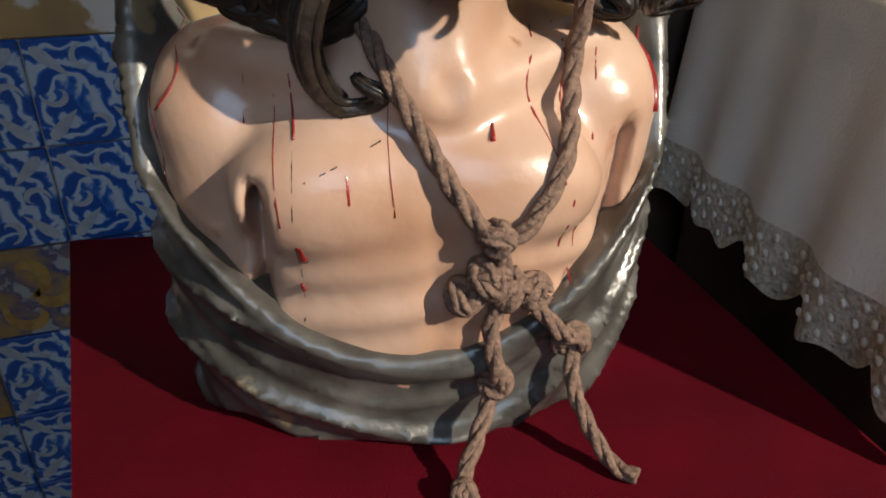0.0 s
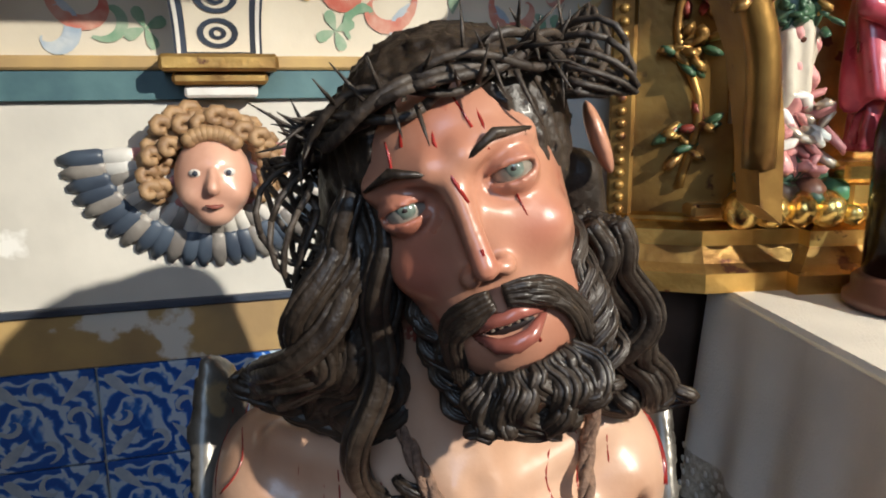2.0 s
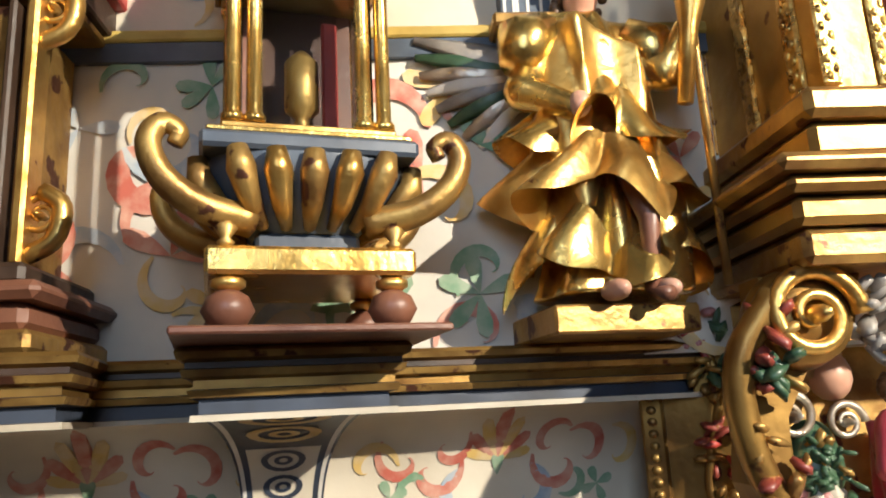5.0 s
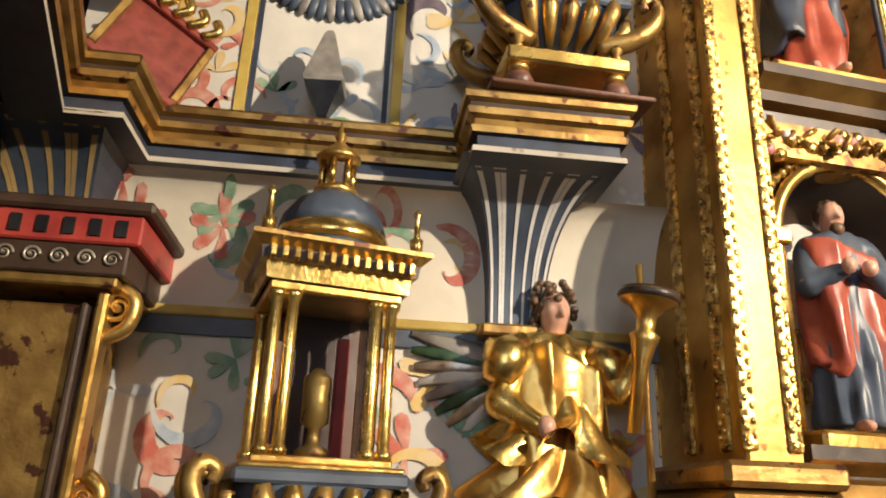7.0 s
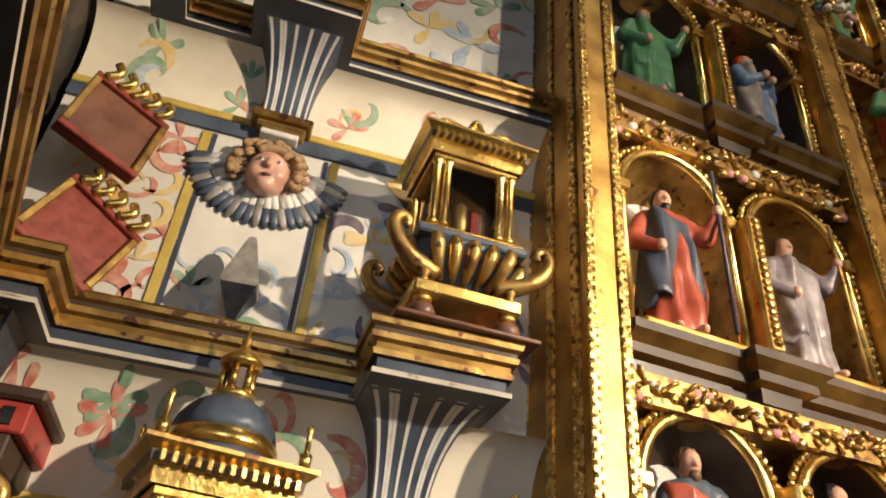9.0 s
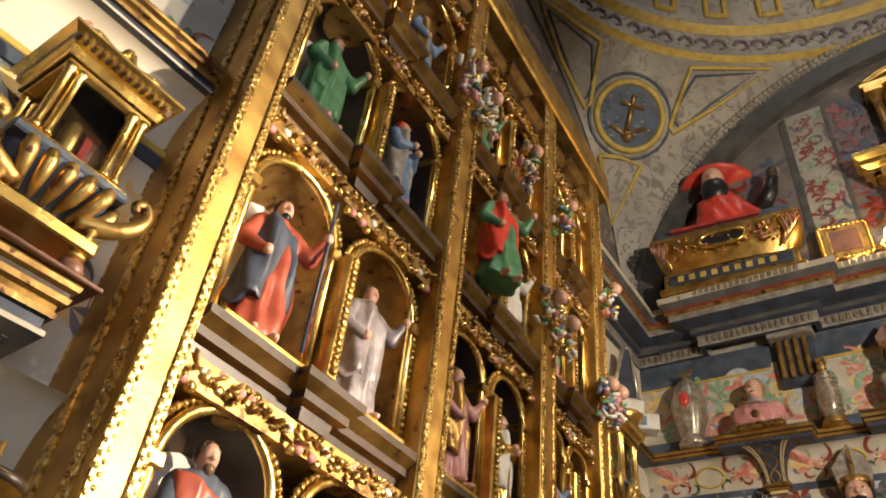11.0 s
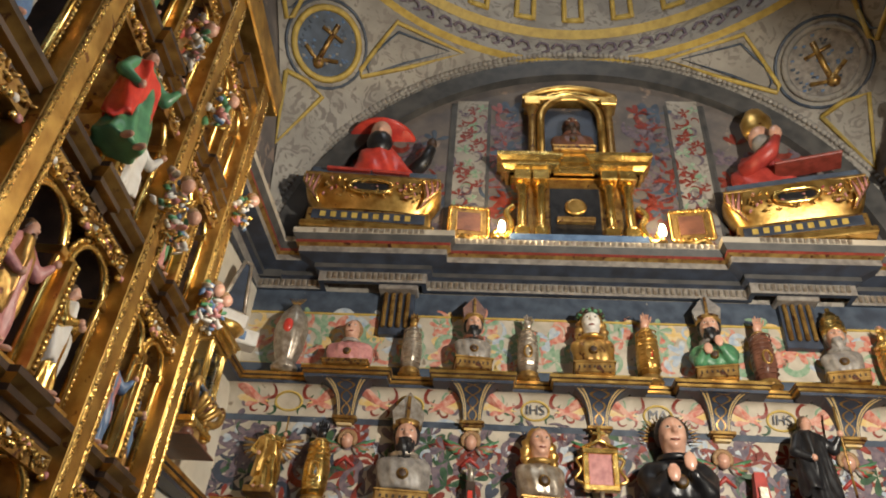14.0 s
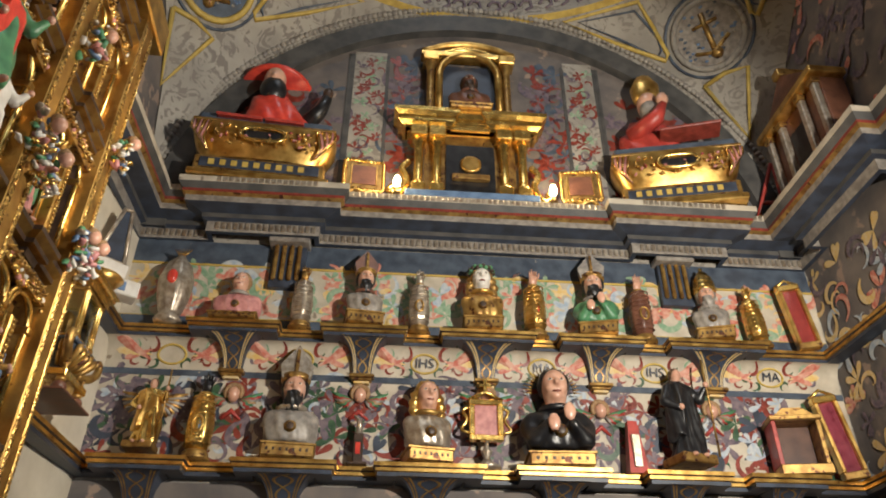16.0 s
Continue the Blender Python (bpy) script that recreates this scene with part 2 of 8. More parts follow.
        f += [(last + k, last + (k + 1) % n, top) for k in range(n)]
        return self.add(v, f, mat, True, m)

    def tube(self, pts, radii, mat, n=7, m=None, flat=1.0, up=(0, 0, 1)):
        """A swept tube through points; radii one number or one for each point."""
        pts = [Vector(p) for p in pts]
        if isinstance(radii, (int, float)):
            radii = [radii] * len(pts)
        v, f = [], []
        ref = Vector(up)
        for i, p in enumerate(pts):
            t = (pts[min(i + 1, len(pts) - 1)] - pts[max(i - 1, 0)]).normalized()
            a = t.cross(ref)
            if a.length < 0.05:
                a = t.cross(Vector((1, 0.3, 0)))
            a.normalize()
            b = a.cross(t).normalized()
            ref = b
            for k in range(n):
                w = 2 * math.pi * k / n
                v.append(p + a * (radii[i] * math.cos(w)) + b * (radii[i] * flat * math.sin(w)))
        for i in range(len(pts) - 1):
            for k in range(n):
                f.append((i * n + k, i * n + (k + 1) % n, (i + 1) * n + (k + 1) % n, (i + 1) * n + k))
        f.append(tuple(range(n - 1, -1, -1)))
        f.append(tuple(range((len(pts) - 1) * n, len(pts) * n)))
        return self.add(v, f, mat, True, m)

    def grid(self, fn, nu, nv, mat, smooth=True, m=None):
        v = [fn(i / nu, j / nv) for j in range(nv + 1) for i in range(nu + 1)]
        f = [(j * (nu + 1) + i, j * (nu + 1) + i + 1, (j + 1) * (nu + 1) + i + 1, (j + 1) * (nu + 1) + i) for j in range(nv) for i in range(nu)]
        return self.add(v, f, mat, smooth, m)

    def prism(self, outline, depth, mat, m=None):
        """A flat outline of (x, z) made depth thick along y, front at y = -depth."""
        n = len(outline)
        v = [(x, 0, z) for x, z in outline] + [(x, -depth, z) for x, z in outline]
        f = [tuple(range(n - 1, -1, -1)), tuple(range(n, 2 * n))]
        f += [(k, (k + 1) % n, n + (k + 1) % n, n + k) for k in range(n)]
        return self.add(v, f, mat, False, m)

    def run(self, path, profile, mats):
        """A moulding along a plan path of (x, y), mitred; profile rows (out, z), out to the right of the way; mats one for each row gap."""
        n, rows = len(path), []
        for i in range(n):
            p = Vector(path[i])
            d0 = (p - Vector(path[i - 1])).normalized() if i else None
            d1 = (Vector(path[i + 1]) - p).normalized() if i < n - 1 else None
            d0, d1 = d0 or d1, d1 or d0
            n0, n1 = Vector((d0.y, -d0.x)), Vector((d1.y, -d1.x))
            b = (n0 + n1).normalized()
            b /= max(0.3, b.dot(n0))
            rows.append([(p.x + b.x * o, p.y + b.y * o, z) for o, z in profile])
        k = len(profile)
        for j in range(k - 1):
            mat = mats[j % len(mats)]
            v, f = [], []
            for i in range(n - 1):
                q = len(v)
                v += [rows[i][j], rows[i + 1][j], rows[i + 1][j + 1], rows[i][j + 1]]
                f.append((q, q + 1, q + 2, q + 3))
            self.add(v, f, mat)
        for i in (0, n - 1):
            self.add(rows[i], [tuple(range(k))], mats[0])
        return self

    def mesh(self, name):
        me = bpy.data.meshes.new(name)
        me.from_pydata(self.v, [], self.f)
        for mat in self.mats:
            me.materials.append(mat)
        me.polygons.foreach_set("material_index", self.m)
        me.polygons.foreach_set("use_smooth", self.smooth)
        me.update()
        return me


def thing(name, build, label, category, group="", kind="", m=None):
    ob = new(name, build.mesh(name) if build else None)
    if m is not None:
        ob.matrix_world = m
    return tagged(ob, label, category, group, kind)


def part(name, build, parent, label="", m=None):
    ob = new(name, build if isinstance(build, bpy.types.Mesh) else build.mesh(name))
    ob.parent = parent
    if name == "glass_pane":
        ob.visible_shadow = False
    if m is not None:
        ob.matrix_local = m
    if label:
        ob["label"] = label
    return ob


# ---- carved forms: implicit solids turned into skins ----
def nets(fn, lo, hi, step):
    lo = np.array(lo, float)
    n = np.maximum(3, np.ceil((np.array(hi) - lo) / step).astype(int) + 1)
    ax = [lo[i] + step * np.arange(n[i]) for i in range(3)]
    p = np.stack(np.meshgrid(*ax, indexing="ij"), -1)
    v = fn(p[..., 0], p[..., 1], p[..., 2])
    v[0], v[-1], v[:, 0], v[:, -1], v[:, :, 0], v[:, :, -1] = 1, 1, 1, 1, 1, 1
    s = v < 0
    c = [(i, j, k) for i in (0, 1) for j in (0, 1) for k in (0, 1)]

    def corner(a, o):
        return a[o[0]:a.shape[0] - 1 + o[0], o[1]:a.shape[1] - 1 + o[1], o[2]:a.shape[2] - 1 + o[2]]
    count = sum(corner(s, o).astype(np.int8) for o in c)
    active = (count > 0) & (count < 8)
    ids = np.full(active.shape, -1)
    ids[active] = np.arange(active.sum())
    vals = [corner(v, o)[active] for o in c]
    acc, num = np.zeros((active.sum(), 3)), np.zeros(active.sum())
    for a in range(8):
        for b in range(a + 1, 8):
            if sum(abs(c[a][q] - c[b][q]) for q in range(3)) != 1:
                continue
            x = (vals[a] < 0) != (vals[b] < 0)
            t = np.where(x, vals[a] / np.where(x, vals[a] - vals[b], 1), 0)
            for q in range(3):
                acc[:, q] += np.where(x, c[a][q] + t * (c[b][q] - c[a][q]), 0)
            num += x
    cells = np.argwhere(active)
    verts = lo + (cells + acc / num[:, None]) * step
    faces = []
    for q in range(3):
        o1, o2 = [(1, 2), (2, 0), (0, 1)][q]
        a = [slice(1, -1)] * 3
        a[q] = slice(0, -1)
        b = list(a)
        b[q] = slice(1, None)
        s0, s1 = s[tuple(a)], s[tuple(b)]
        e = np.argwhere(s0 != s1)
        if len(e) == 0:
            continue
        flip = s0[tuple(e.T)]
        e = e.copy()
        e[:, o1] += 1
        e[:, o2] += 1
        d1, d2 = np.zeros(3, int), np.zeros(3, int)
        d1[o1], d2[o2] = 1, 1
        quad = np.stack([ids[tuple((e - w).T)] for w in (d1 * 0 + d2 * 0, d1, d1 + d2, d2)], 1)
        quad[~flip] = quad[~flip][:, ::-1]
        faces.append(quad[(quad >= 0).all(1)])
    return verts, np.concatenate(faces) if faces else np.zeros((0, 4), int)


def ell(x, y, z, c, r):
    return (np.sqrt(((x - c[0]) / r[0]) ** 2 + ((y - c[1]) / r[1]) ** 2 + ((z - c[2]) / r[2]) ** 2) - 1) * min(r)


def cap(x, y, z, a, b, r1, r2=None):
    r2 = r1 if r2 is None else r2
    d = np.subtract(b, a)
    t = np.clip(((x - a[0]) * d[0] + (y - a[1]) * d[1] + (z - a[2]) * d[2]) / max(1e-9, float(d @ d)), 0, 1)
    return np.sqrt((x - a[0] - t * d[0]) ** 2 + (y - a[1] - t * d[1]) ** 2 + (z - a[2] - t * d[2]) ** 2) - (r1 + (r2 - r1) * t)


def blend(a, b, k=0.01):
    h = np.clip(0.5 + 0.5 * (b - a) / k, 0, 1)
    return b + (a - b) * h - k * h * (1 - h)


def carve(a, b, k=0.006):
    return -blend(-a, b, k)


def skin_of(build, fn, lo, hi, step, mat):
    v, f = nets(fn, lo, hi, step)
    build.add([tuple(p) for p in v.tolist()], f.tolist(), mat, True)


def wave(pts, n):
    """Smooth points through a few given ones."""
    out, p = [], [Vector(q) for q in pts]
    p = [2 * p[0] - p[1]] + p + [2 * p[-1] - p[-2]]
    for i in range(1, len(p) - 2):
        for k in range(n):
            t = k / n
            out.append(0.5 * (2 * p[i] + (p[i + 1] - p[i - 1]) * t + (2 * p[i - 1] - 5 * p[i] + 4 * p[i + 1] - p[i + 2]) * t * t + (3 * p[i] - p[i - 1] - 3 * p[i + 1] + p[i + 2]) * t ** 3))
    return out + [p[-2]]

# ---- the large structure ----
NW = 0.985                      # the north wall's face
ALPHA = radians(3.6)            # the east wall stands a little askew
EM = Matrix(((math.sin(ALPHA), math.cos(ALPHA), 0, 3.70), (-math.cos(ALPHA), math.sin(ALPHA), 0, 1.20), (0, 0, 1, 0), (0, 0, 0, 1)))
NM = Matrix.Translation((0, NW, 0))
RM = Matrix.Translation((0.42, 0.72, 0)) @ Matrix.Rotation(radians(6.5), 4, "Z")

b = Build().box((-0.9, -3.3, -0.1), (4.6, 1.9, 0), DARK)
thing("floor", b, "dark worn stone floor in shade", "floor", kind="structure")
# the tiled lower wall stands a little askew under the upper wall
WL = Matrix.Translation((-0.2, 1.02, 0)) @ Matrix.Rotation(radians(10), 4, "Z") @ Matrix.Translation((0.2, -NW, 0))
WU = Matrix.Translation((0, -0.05, -0.045))
b = Build().box((-0.80, NW, 0), (0.60, NW + 0.2, 1.80), PLASTER)
wall_n = thing("wall_north", b, "plastered wall above blue tiles", "wall", kind="structure", m=WL)
b = Build().box((-0.72, NW, 1.86), (0.9, NW + 0.3, 4.66), PLASTER)
wall_nu = thing("wall_north_upper", b, "plastered wall with painted flower panels", "wall", kind="structure", m=WU)
b = Build().box((0.9, 1.24, 0), (4.2, 1.44, 4.62), CREAM)
thing("wall_north_behind_altarpiece", b, "plain wall behind the altarpiece", "wall", kind="structure")
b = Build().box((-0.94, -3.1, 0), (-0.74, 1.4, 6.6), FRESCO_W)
thing("wall_west", b, "frescoed side wall coloured dark for its shade", "wall", kind="structure")
b = Build().box((-0.9, -3.3, 0), (4.6, -3.1, 6.6), FRESCO_D)
thing("wall_south", b, "dark frescoed wall behind the visitor", "wall", kind="structure")
b = Build().box((-0.12, 0, 0), (4.2, 0.2, 6.7), STONE_P)
wall_e = thing("wall_east", b, "relic wall with painted shelves under a frescoed lunette", "wall", kind="structure", m=EM)


def scroll(b, m, x, z, size, turn, mat, flip=1, width=0.16, y=-0.002, over=None):
    """A painted leaf scroll: a flat ribbon that curls in; over maps (x, z) onto a curved face."""
    v, f, n = [], [], 14
    for i in range(n + 1):
        t = i / n
        a = turn + flip * t * 4.6
        r = size * (1 - 0.78 * t)
        w = size * width * (math.sin(math.pi * min(1, t * 1.1 + 0.05)) + 0.15)
        cx, cz = x + size * 0.5 * math.cos(turn) * (1 - t) * 0.4, z + size * 0.5 * math.sin(turn) * (1 - t) * 0.4
        for q in (r - w, r + w):
            px, pz = cx + q * math.cos(a), cz + q * math.sin(a)
            v.append(over(px, pz) if over else (px, y, pz))
    for i in range(n):
        f.append((2 * i, 2 * i + 1, 2 * i + 3, 2 * i + 2))
    b.add(v, f, mat, False, m)


def petal(b, m, x, z, length, angle, mat, fat=0.3, y=-0.0025, over=None):
    v = []
    for k in range(10):
        a = 2 * math.pi * k / 10
        u, w = length * (0.5 + 0.5 * math.cos(a)), length * fat * math.sin(a) * (0.6 + 0.4 * math.cos(a))
        px, pz = x + u * math.cos(angle) - w * math.sin(angle), z + u * math.sin(angle) + w * math.cos(angle)
        v.append(over(px, pz) if over else (px, y, pz))
    b.add(v, [tuple(range(10))], mat, False, m)


P_RED = material("painted_red_scroll", (0.50, 0.13, 0.09), (0.62, 0.36, 0.27), 35, 0.6, 0, 0.1, 50)
P_GREEN = material("painted_green_leaf", (0.17, 0.31, 0.19), (0.34, 0.42, 0.30), 35, 0.6, 0, 0.1, 50)
P_BLUE = material("painted_blue_leaf", (0.32, 0.40, 0.50), (0.52, 0.55, 0.56), 35, 0.6, 0, 0.1, 50)
P_YEL = material("painted_yellow_scroll", (0.66, 0.45, 0.14), (0.66, 0.52, 0.30), 35, 0.6, 0, 0.1, 50)
P_PUR = material("painted_purple_leaf", (0.10, 0.08, 0.11), (0.20, 0.15, 0.17), 35, 0.6, 0, 0.1, 50)
PAINTS = (P_RED, P_GREEN, P_BLUE, P_YEL, P_RED, P_GREEN)


def foliage(b, m, x0, x1, z0, z1, seed, count, size, over=None, paints=PAINTS, y=-0.002):
    """Painted scrolls and petals scattered evenly over a panel, each on its own hair's breadth of paint."""
    rng = random.Random(seed)
    for i in range(count):
        x = x0 + (x1 - x0) * ((i * 0.7549 + rng.uniform(-0.05, 0.05)) % 1)
        z = z0 + (z1 - z0) * ((i * 0.5698 + 0.13 + rng.uniform(-0.06, 0.06)) % 1)
        s = size * rng.uniform(0.6, 1.1)
        mat = rng.choice(paints)
        yy = y - 0.0002 * (i % 7)
        if rng.random() < 0.6:
            scroll(b, m, x, z, s * 0.5, rng.uniform(0, 6.28), mat, rng.choice((-1, 1)), rng.uniform(0.12, 0.24), yy, over)
        else:
            for k in range(rng.choice((3, 4, 5))):
                petal(b, m, x, z, s * 0.55, rng.uniform(0, 1) + k * 1.1, mat, 0.28, yy - 0.00003 * k, over)


def palmette(b, m, x, z, size, over=None, y=-0.003):
    for k in range(7):
        a = math.pi * (0.08 + 0.14 * k)
        petal(b, m, x, z + size * 0.15, size * (0.8 - 0.08 * abs(k - 3)), a, P_RED if k % 2 else P_YEL, 0.22, y - 0.0001 * k, over)
    petal(b, m, x, z - size * 0.1, size * 0.4, math.pi / 2, P_GREEN, 0.4, y - 0.001, over)
    for q in (-1, 1):
        scroll(b, m, x + q * size * 1.1, z, size * 0.45, math.pi / 2 + q * 1.2, P_RED, q, 0.2, y, over)
        scroll(b, m, x + q * size * 0.55, z - size * 0.45, size * 0.4, math.pi / 2, P_BLUE, -q, 0.25, y, over)
        for k in range(4):
            petal(b, m, x + q * size * 1.75, z - size * 0.35, size * 0.3, k * 1.57 + 0.4, P_GREEN, 0.4, y - 0.0001 * k, over)
        scroll(b, m, x + q * size * 2.1, z + size * 0.15, size * 0.4, 1 + q, P_YEL, -q, 0.2, y, over)


def cove_map(zlow, zhigh, out, lift=0.002):
    def over(px, pz):
        s = max(0, min(1, (pz - zlow) / (zhigh - zlow)))
        a = math.asin(s)
        return (px, -out * (1 - math.cos(a)) - lift, pz)
    return over


def cove(b, m, x0, x1, zlow, zhigh, out, mat):
    b.grid(lambda u, v: (x0 + (x1 - x0) * u, -out * (1 - math.cos(v * math.pi / 2)), zlow + (zhigh - zlow) * math.sin(v * math.pi / 2)), 1, 10, mat, True, m)


def bracket(name, m, x, zlow, ztop, wtop, wbot, out, side, front, stripe, parent, style="waves"):
    """A curved corbel with a small capital below; concave front, flaring upward."""
    b = Build()
    n = 10
    v, f = [], []
    for i in range(n + 1):
        t = i / n
        a = t * math.pi / 2
        z = zlow + (ztop - zlow) * math.sin(a)
        d = 0.035 + (out - 0.035) * (1 - math.cos(a))
        w = (wbot + (wtop - wbot) * (1 - math.cos(a)) ** 1.2) / 2
        v += [(x - w, 0, z), (x - w, -d, z), (x + w, -d, z), (x + w, 0, z)]
    fs, ff = [], []
    for i in range(n):
        q = 4 * i
        fs += [(q + 1, q, q + 4, q + 5), (q + 3, q + 2, q + 6, q + 7)]
        ff += [(q + 2, q + 1, q + 5, q + 6)]
    b.add(v, fs, side, False, m)
    b.add(v, ff, front, True, m)
    # painted stripes that follow the hollow front
    bands = {"waves": ((-0.86, 0), (-0.70, 0), (0.70, 0), (0.86, 0), (0, 1), (0, -1)), "flutes": ((-0.90, 0), (-0.62, 0), (-0.52, 0), (-0.20, 0), (0.20, 0), (0.52, 0), (0.62, 0), (0.90, 0)), "rings": ((-0.90, 0), (0.90, 0))}[style]

    def on_front(u, a, lift):
        w = (wbot + (wtop - wbot) * (1 - math.cos(a)) ** 1.2) / 2
        return (x + w * u, -(0.035 + (out - 0.035) * (1 - math.cos(a)) + lift), zlow + (ztop - zlow) * math.sin(a))
    if style == "rings":
        b.grid(lambda u, v: on_front(-0.72 + 1.44 * u, 0.02 + 0.80 * v, 0.0015), 6, 14, CREAM, True, m)
        for i, mat in enumerate((NAVY, NAVY, NAVY, P_YEL, P_YEL)):
            a0 = (0.16, 0.42, 0.68, 1.0, 1.26)[i]
            for r0, r1 in ((0.52, 0.36), (0.22, 0.10)):
                v = [on_front(q * math.cos(t) * (0.9 if i < 3 else 1.2), a0 + q * 0.22 * math.sin(t), 0.003 + 0.0004 * i) for t in [2 * math.pi * k / 16 for k in range(17)] for q in (r1, r0)]
                b.add(v, [(2 * k, 2 * k + 1, 2 * k + 3, 2 * k + 2) for k in range(16)], mat, False, m)
    for k, wave_s in bands:
        sv = []
        m2 = 24
        for i in range(m2 + 1):
            a = i / m2 * math.pi / 2
            z = zlow + (ztop - zlow) * math.sin(a)
            d = 0.035 + (out - 0.035) * (1 - math.cos(a)) + 0.002 + 0.0004 * wave_s
            k = 0.45 * wave_s * math.sin(a * 7) if wave_s else k
            w = (wbot + (wtop - wbot) * (1 - math.cos(a)) ** 1.2) / 2
            sv += [(x + w * (k - 0.045 - 0.03 * abs(wave_s)), -d, z), (x + w * (k + 0.045 + 0.03 * abs(wave_s)), -d, z)]
        b.add(sv, [(2 * i, 2 * i + 1, 2 * i + 3, 2 * i + 2) for i in range(m2)], GOLD_D if wave_s else stripe, True, m)
    c = wbot / 2
    b.box((x - c * 1.35, -0.062, zlow - 0.02), (x + c * 1.35, 0, zlow), GOLD_D, 0.004, m)
    b.box((x - c * 1.1, -0.05, zlow - 0.035), (x + c * 1.1, 0, zlow - 0.0205), GOLD_D, 0.004, m)
    b.box((x - c * 0.85, -0.04, zlow - 0.05), (x + c * 0.85, 0, zlow - 0.0355), stripe, 0.003, m)
    return part(name, b, parent)


def cornice(name, path, zlow, ztop, out, label, m):
    """Stepped shelf moulding: pale lip, dark groove, two gilded steps."""
    h = ztop - zlow
    rows = ((0.20, 0, NAVY), (0.86, 0, AGED), (0.86, 0.09, DARK), (0.79, 0.10, NAVY), (0.79, 0.30, DARK), (0.87, 0.32, GOLD_D), (0.89, 0.42, DARK), (0.84, 0.44, GILT_D),
            (0.84, 0.56, GOLD_D), (0.93, 0.60, GOLD_D), (0.95, 0.70, DARK), (0.91, 0.72, DARK), (0.91, 0.80, GILT_D), (0.98, 0.85, GOLD_D), (1.0, 0.94, GILT_D), (0.97, 1.0, DARK), (0, 1.0, DARK))
    b = Build().run(path, [(out * o, zlow + t * h) for o, t, _ in rows], [q[2] for q in rows])
    return thing(name, b, label, "cornice", kind="structure", m=m)


# splayed wall, its shade carried by the dark fresco colour
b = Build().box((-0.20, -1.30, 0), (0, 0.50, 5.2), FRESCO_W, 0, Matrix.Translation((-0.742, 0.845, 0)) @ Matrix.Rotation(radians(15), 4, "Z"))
thing("wall_west_splayed", b, "frescoed wall coloured dark for its shade, splaying in from the corner", "wall", kind="structure")

# north wall, lower tier: tiles, ochre strip, plaster panel, teal band, cove, shelf
b = Build().box((-0.72, -0.006, 1.225), (0.30, 0, 1.30), OCHRE, 0.001, NM)
part("ochre_strip", b, wall_n, "scuffed ochre painted strip above the tiles")
b = Build().box((-0.72, -0.012, 1.296), (0.30, 0, 1.306), NAVY, 0.002, NM)
b.box((-0.72, -0.010, 1.557), (0.30, 0, 1.592), TEAL, 0.001, NM).box((-0.72, -0.016, 1.5925), (0.30, 0, 1.609), OCHRE, 0.003, NM)
part("teal_band", b, wall_n, "dark teal band with an ochre line")
for name, zl, zt, out in (("lower_cove", 1.609, 1.757, 0.125), ("middle_cove", 2.345, 2.556, 0.085), ("upper_cove", 3.20, 3.361, 0.085)):
    b = Build()
    cove(b, NM, -0.72, 0.42, zl, zt, out, CREAM)
    over = cove_map(zl, zt, out)
    if zl < 2:
        for q in (0.015, -0.52):
            palmette(b, NM, q, 1.672, 0.088, over)
            for s in (-1, 1):
                scroll(b, NM, q + s * 0.075, 1.705, 0.030, 0.6, P_RED, s, 0.2, 0, over)
                scroll(b, NM, q + s * 0.135, 1.690, 0.036, 2.4, P_RED, -s, 0.18, 0, over)
                scroll(b, NM, q + s * 0.115, 1.655, 0.026, 4.0, P_GREEN, s, 0.22, 0, over)
    elif zl < 3:
        for q, mm in ((-0.20, P_BLUE), (-0.42, P_GREEN), (-0.02, P_RED)):
            scroll(b, NM, q, 2.44, 0.06, 2.0, mm, -1, 0.22, 0, over)
        foliage(b, NM, -0.60, 0.0, 2.37, 2.54, 5, 16, 0.10, over)
    else:
        foliage(b, NM, -0.6, 0.3, 3.22, 3.33, 6, 14, 0.10, over)
    part(name, b, wall_n if zl < 2 else wall_nu, "cream cove painted with red and green scrolls")
cornice("cornice_lower", [(-0.80, 0.45), (-0.74, 0.845), (-0.60, 0.845), (-0.60, NW), (-0.282, NW), (-0.282, 0.845), (-0.262, 0.845), (-0.262, NW - 0.05), (0.34, NW - 0.05)], 1.756, 1.832, 0.115, "gilded and dark shelf moulding", WL)
cornice("cornice_middle", [(-0.402, -0.41), (-0.74, 0.845), (-0.628, 0.845), (-0.628, NW), (0.078, NW), (0.078, 0.845), (0.122, 0.845), (0.122, NW), (0.22, NW)], 2.555, 2.655, 0.115, "gilded and dark shelf moulding", WU)
cornice("cornice_upper", [(-0.402, -0.41), (-0.74, 0.845), (-0.628, 0.845), (-0.628, NW), (-0.285, NW), (-0.285, 0.845), (-0.255, 0.845), (-0.255, NW), (0.44, NW)], 3.36, 3.45, 0.115, "gilded and dark shelf moulding", WU)
bracket("bracket", NM, -0.283, 1.609, 1.762, 0.21, 0.10, 0.222, NAVY, NAVY, WHITE_P, wall_n, "rings")
bracket("bracket", NM, 0.092, 2.335, 2.56, 0.25, 0.095, 0.222, NAVY, SLATE, WHITE_P, wall_nu, "flutes")
bracket("bracket", NM, -0.675, 2.25, 2.56, 0.25, 0.11, 0.24, NAVY, SLATE, OCHRE, wall_nu, "flutes")
bracket("bracket", NM, -0.69, 1.609, 1.762, 0.19, 0.10, 0.222, NAVY, NAVY, GOLD_D, wall_n)
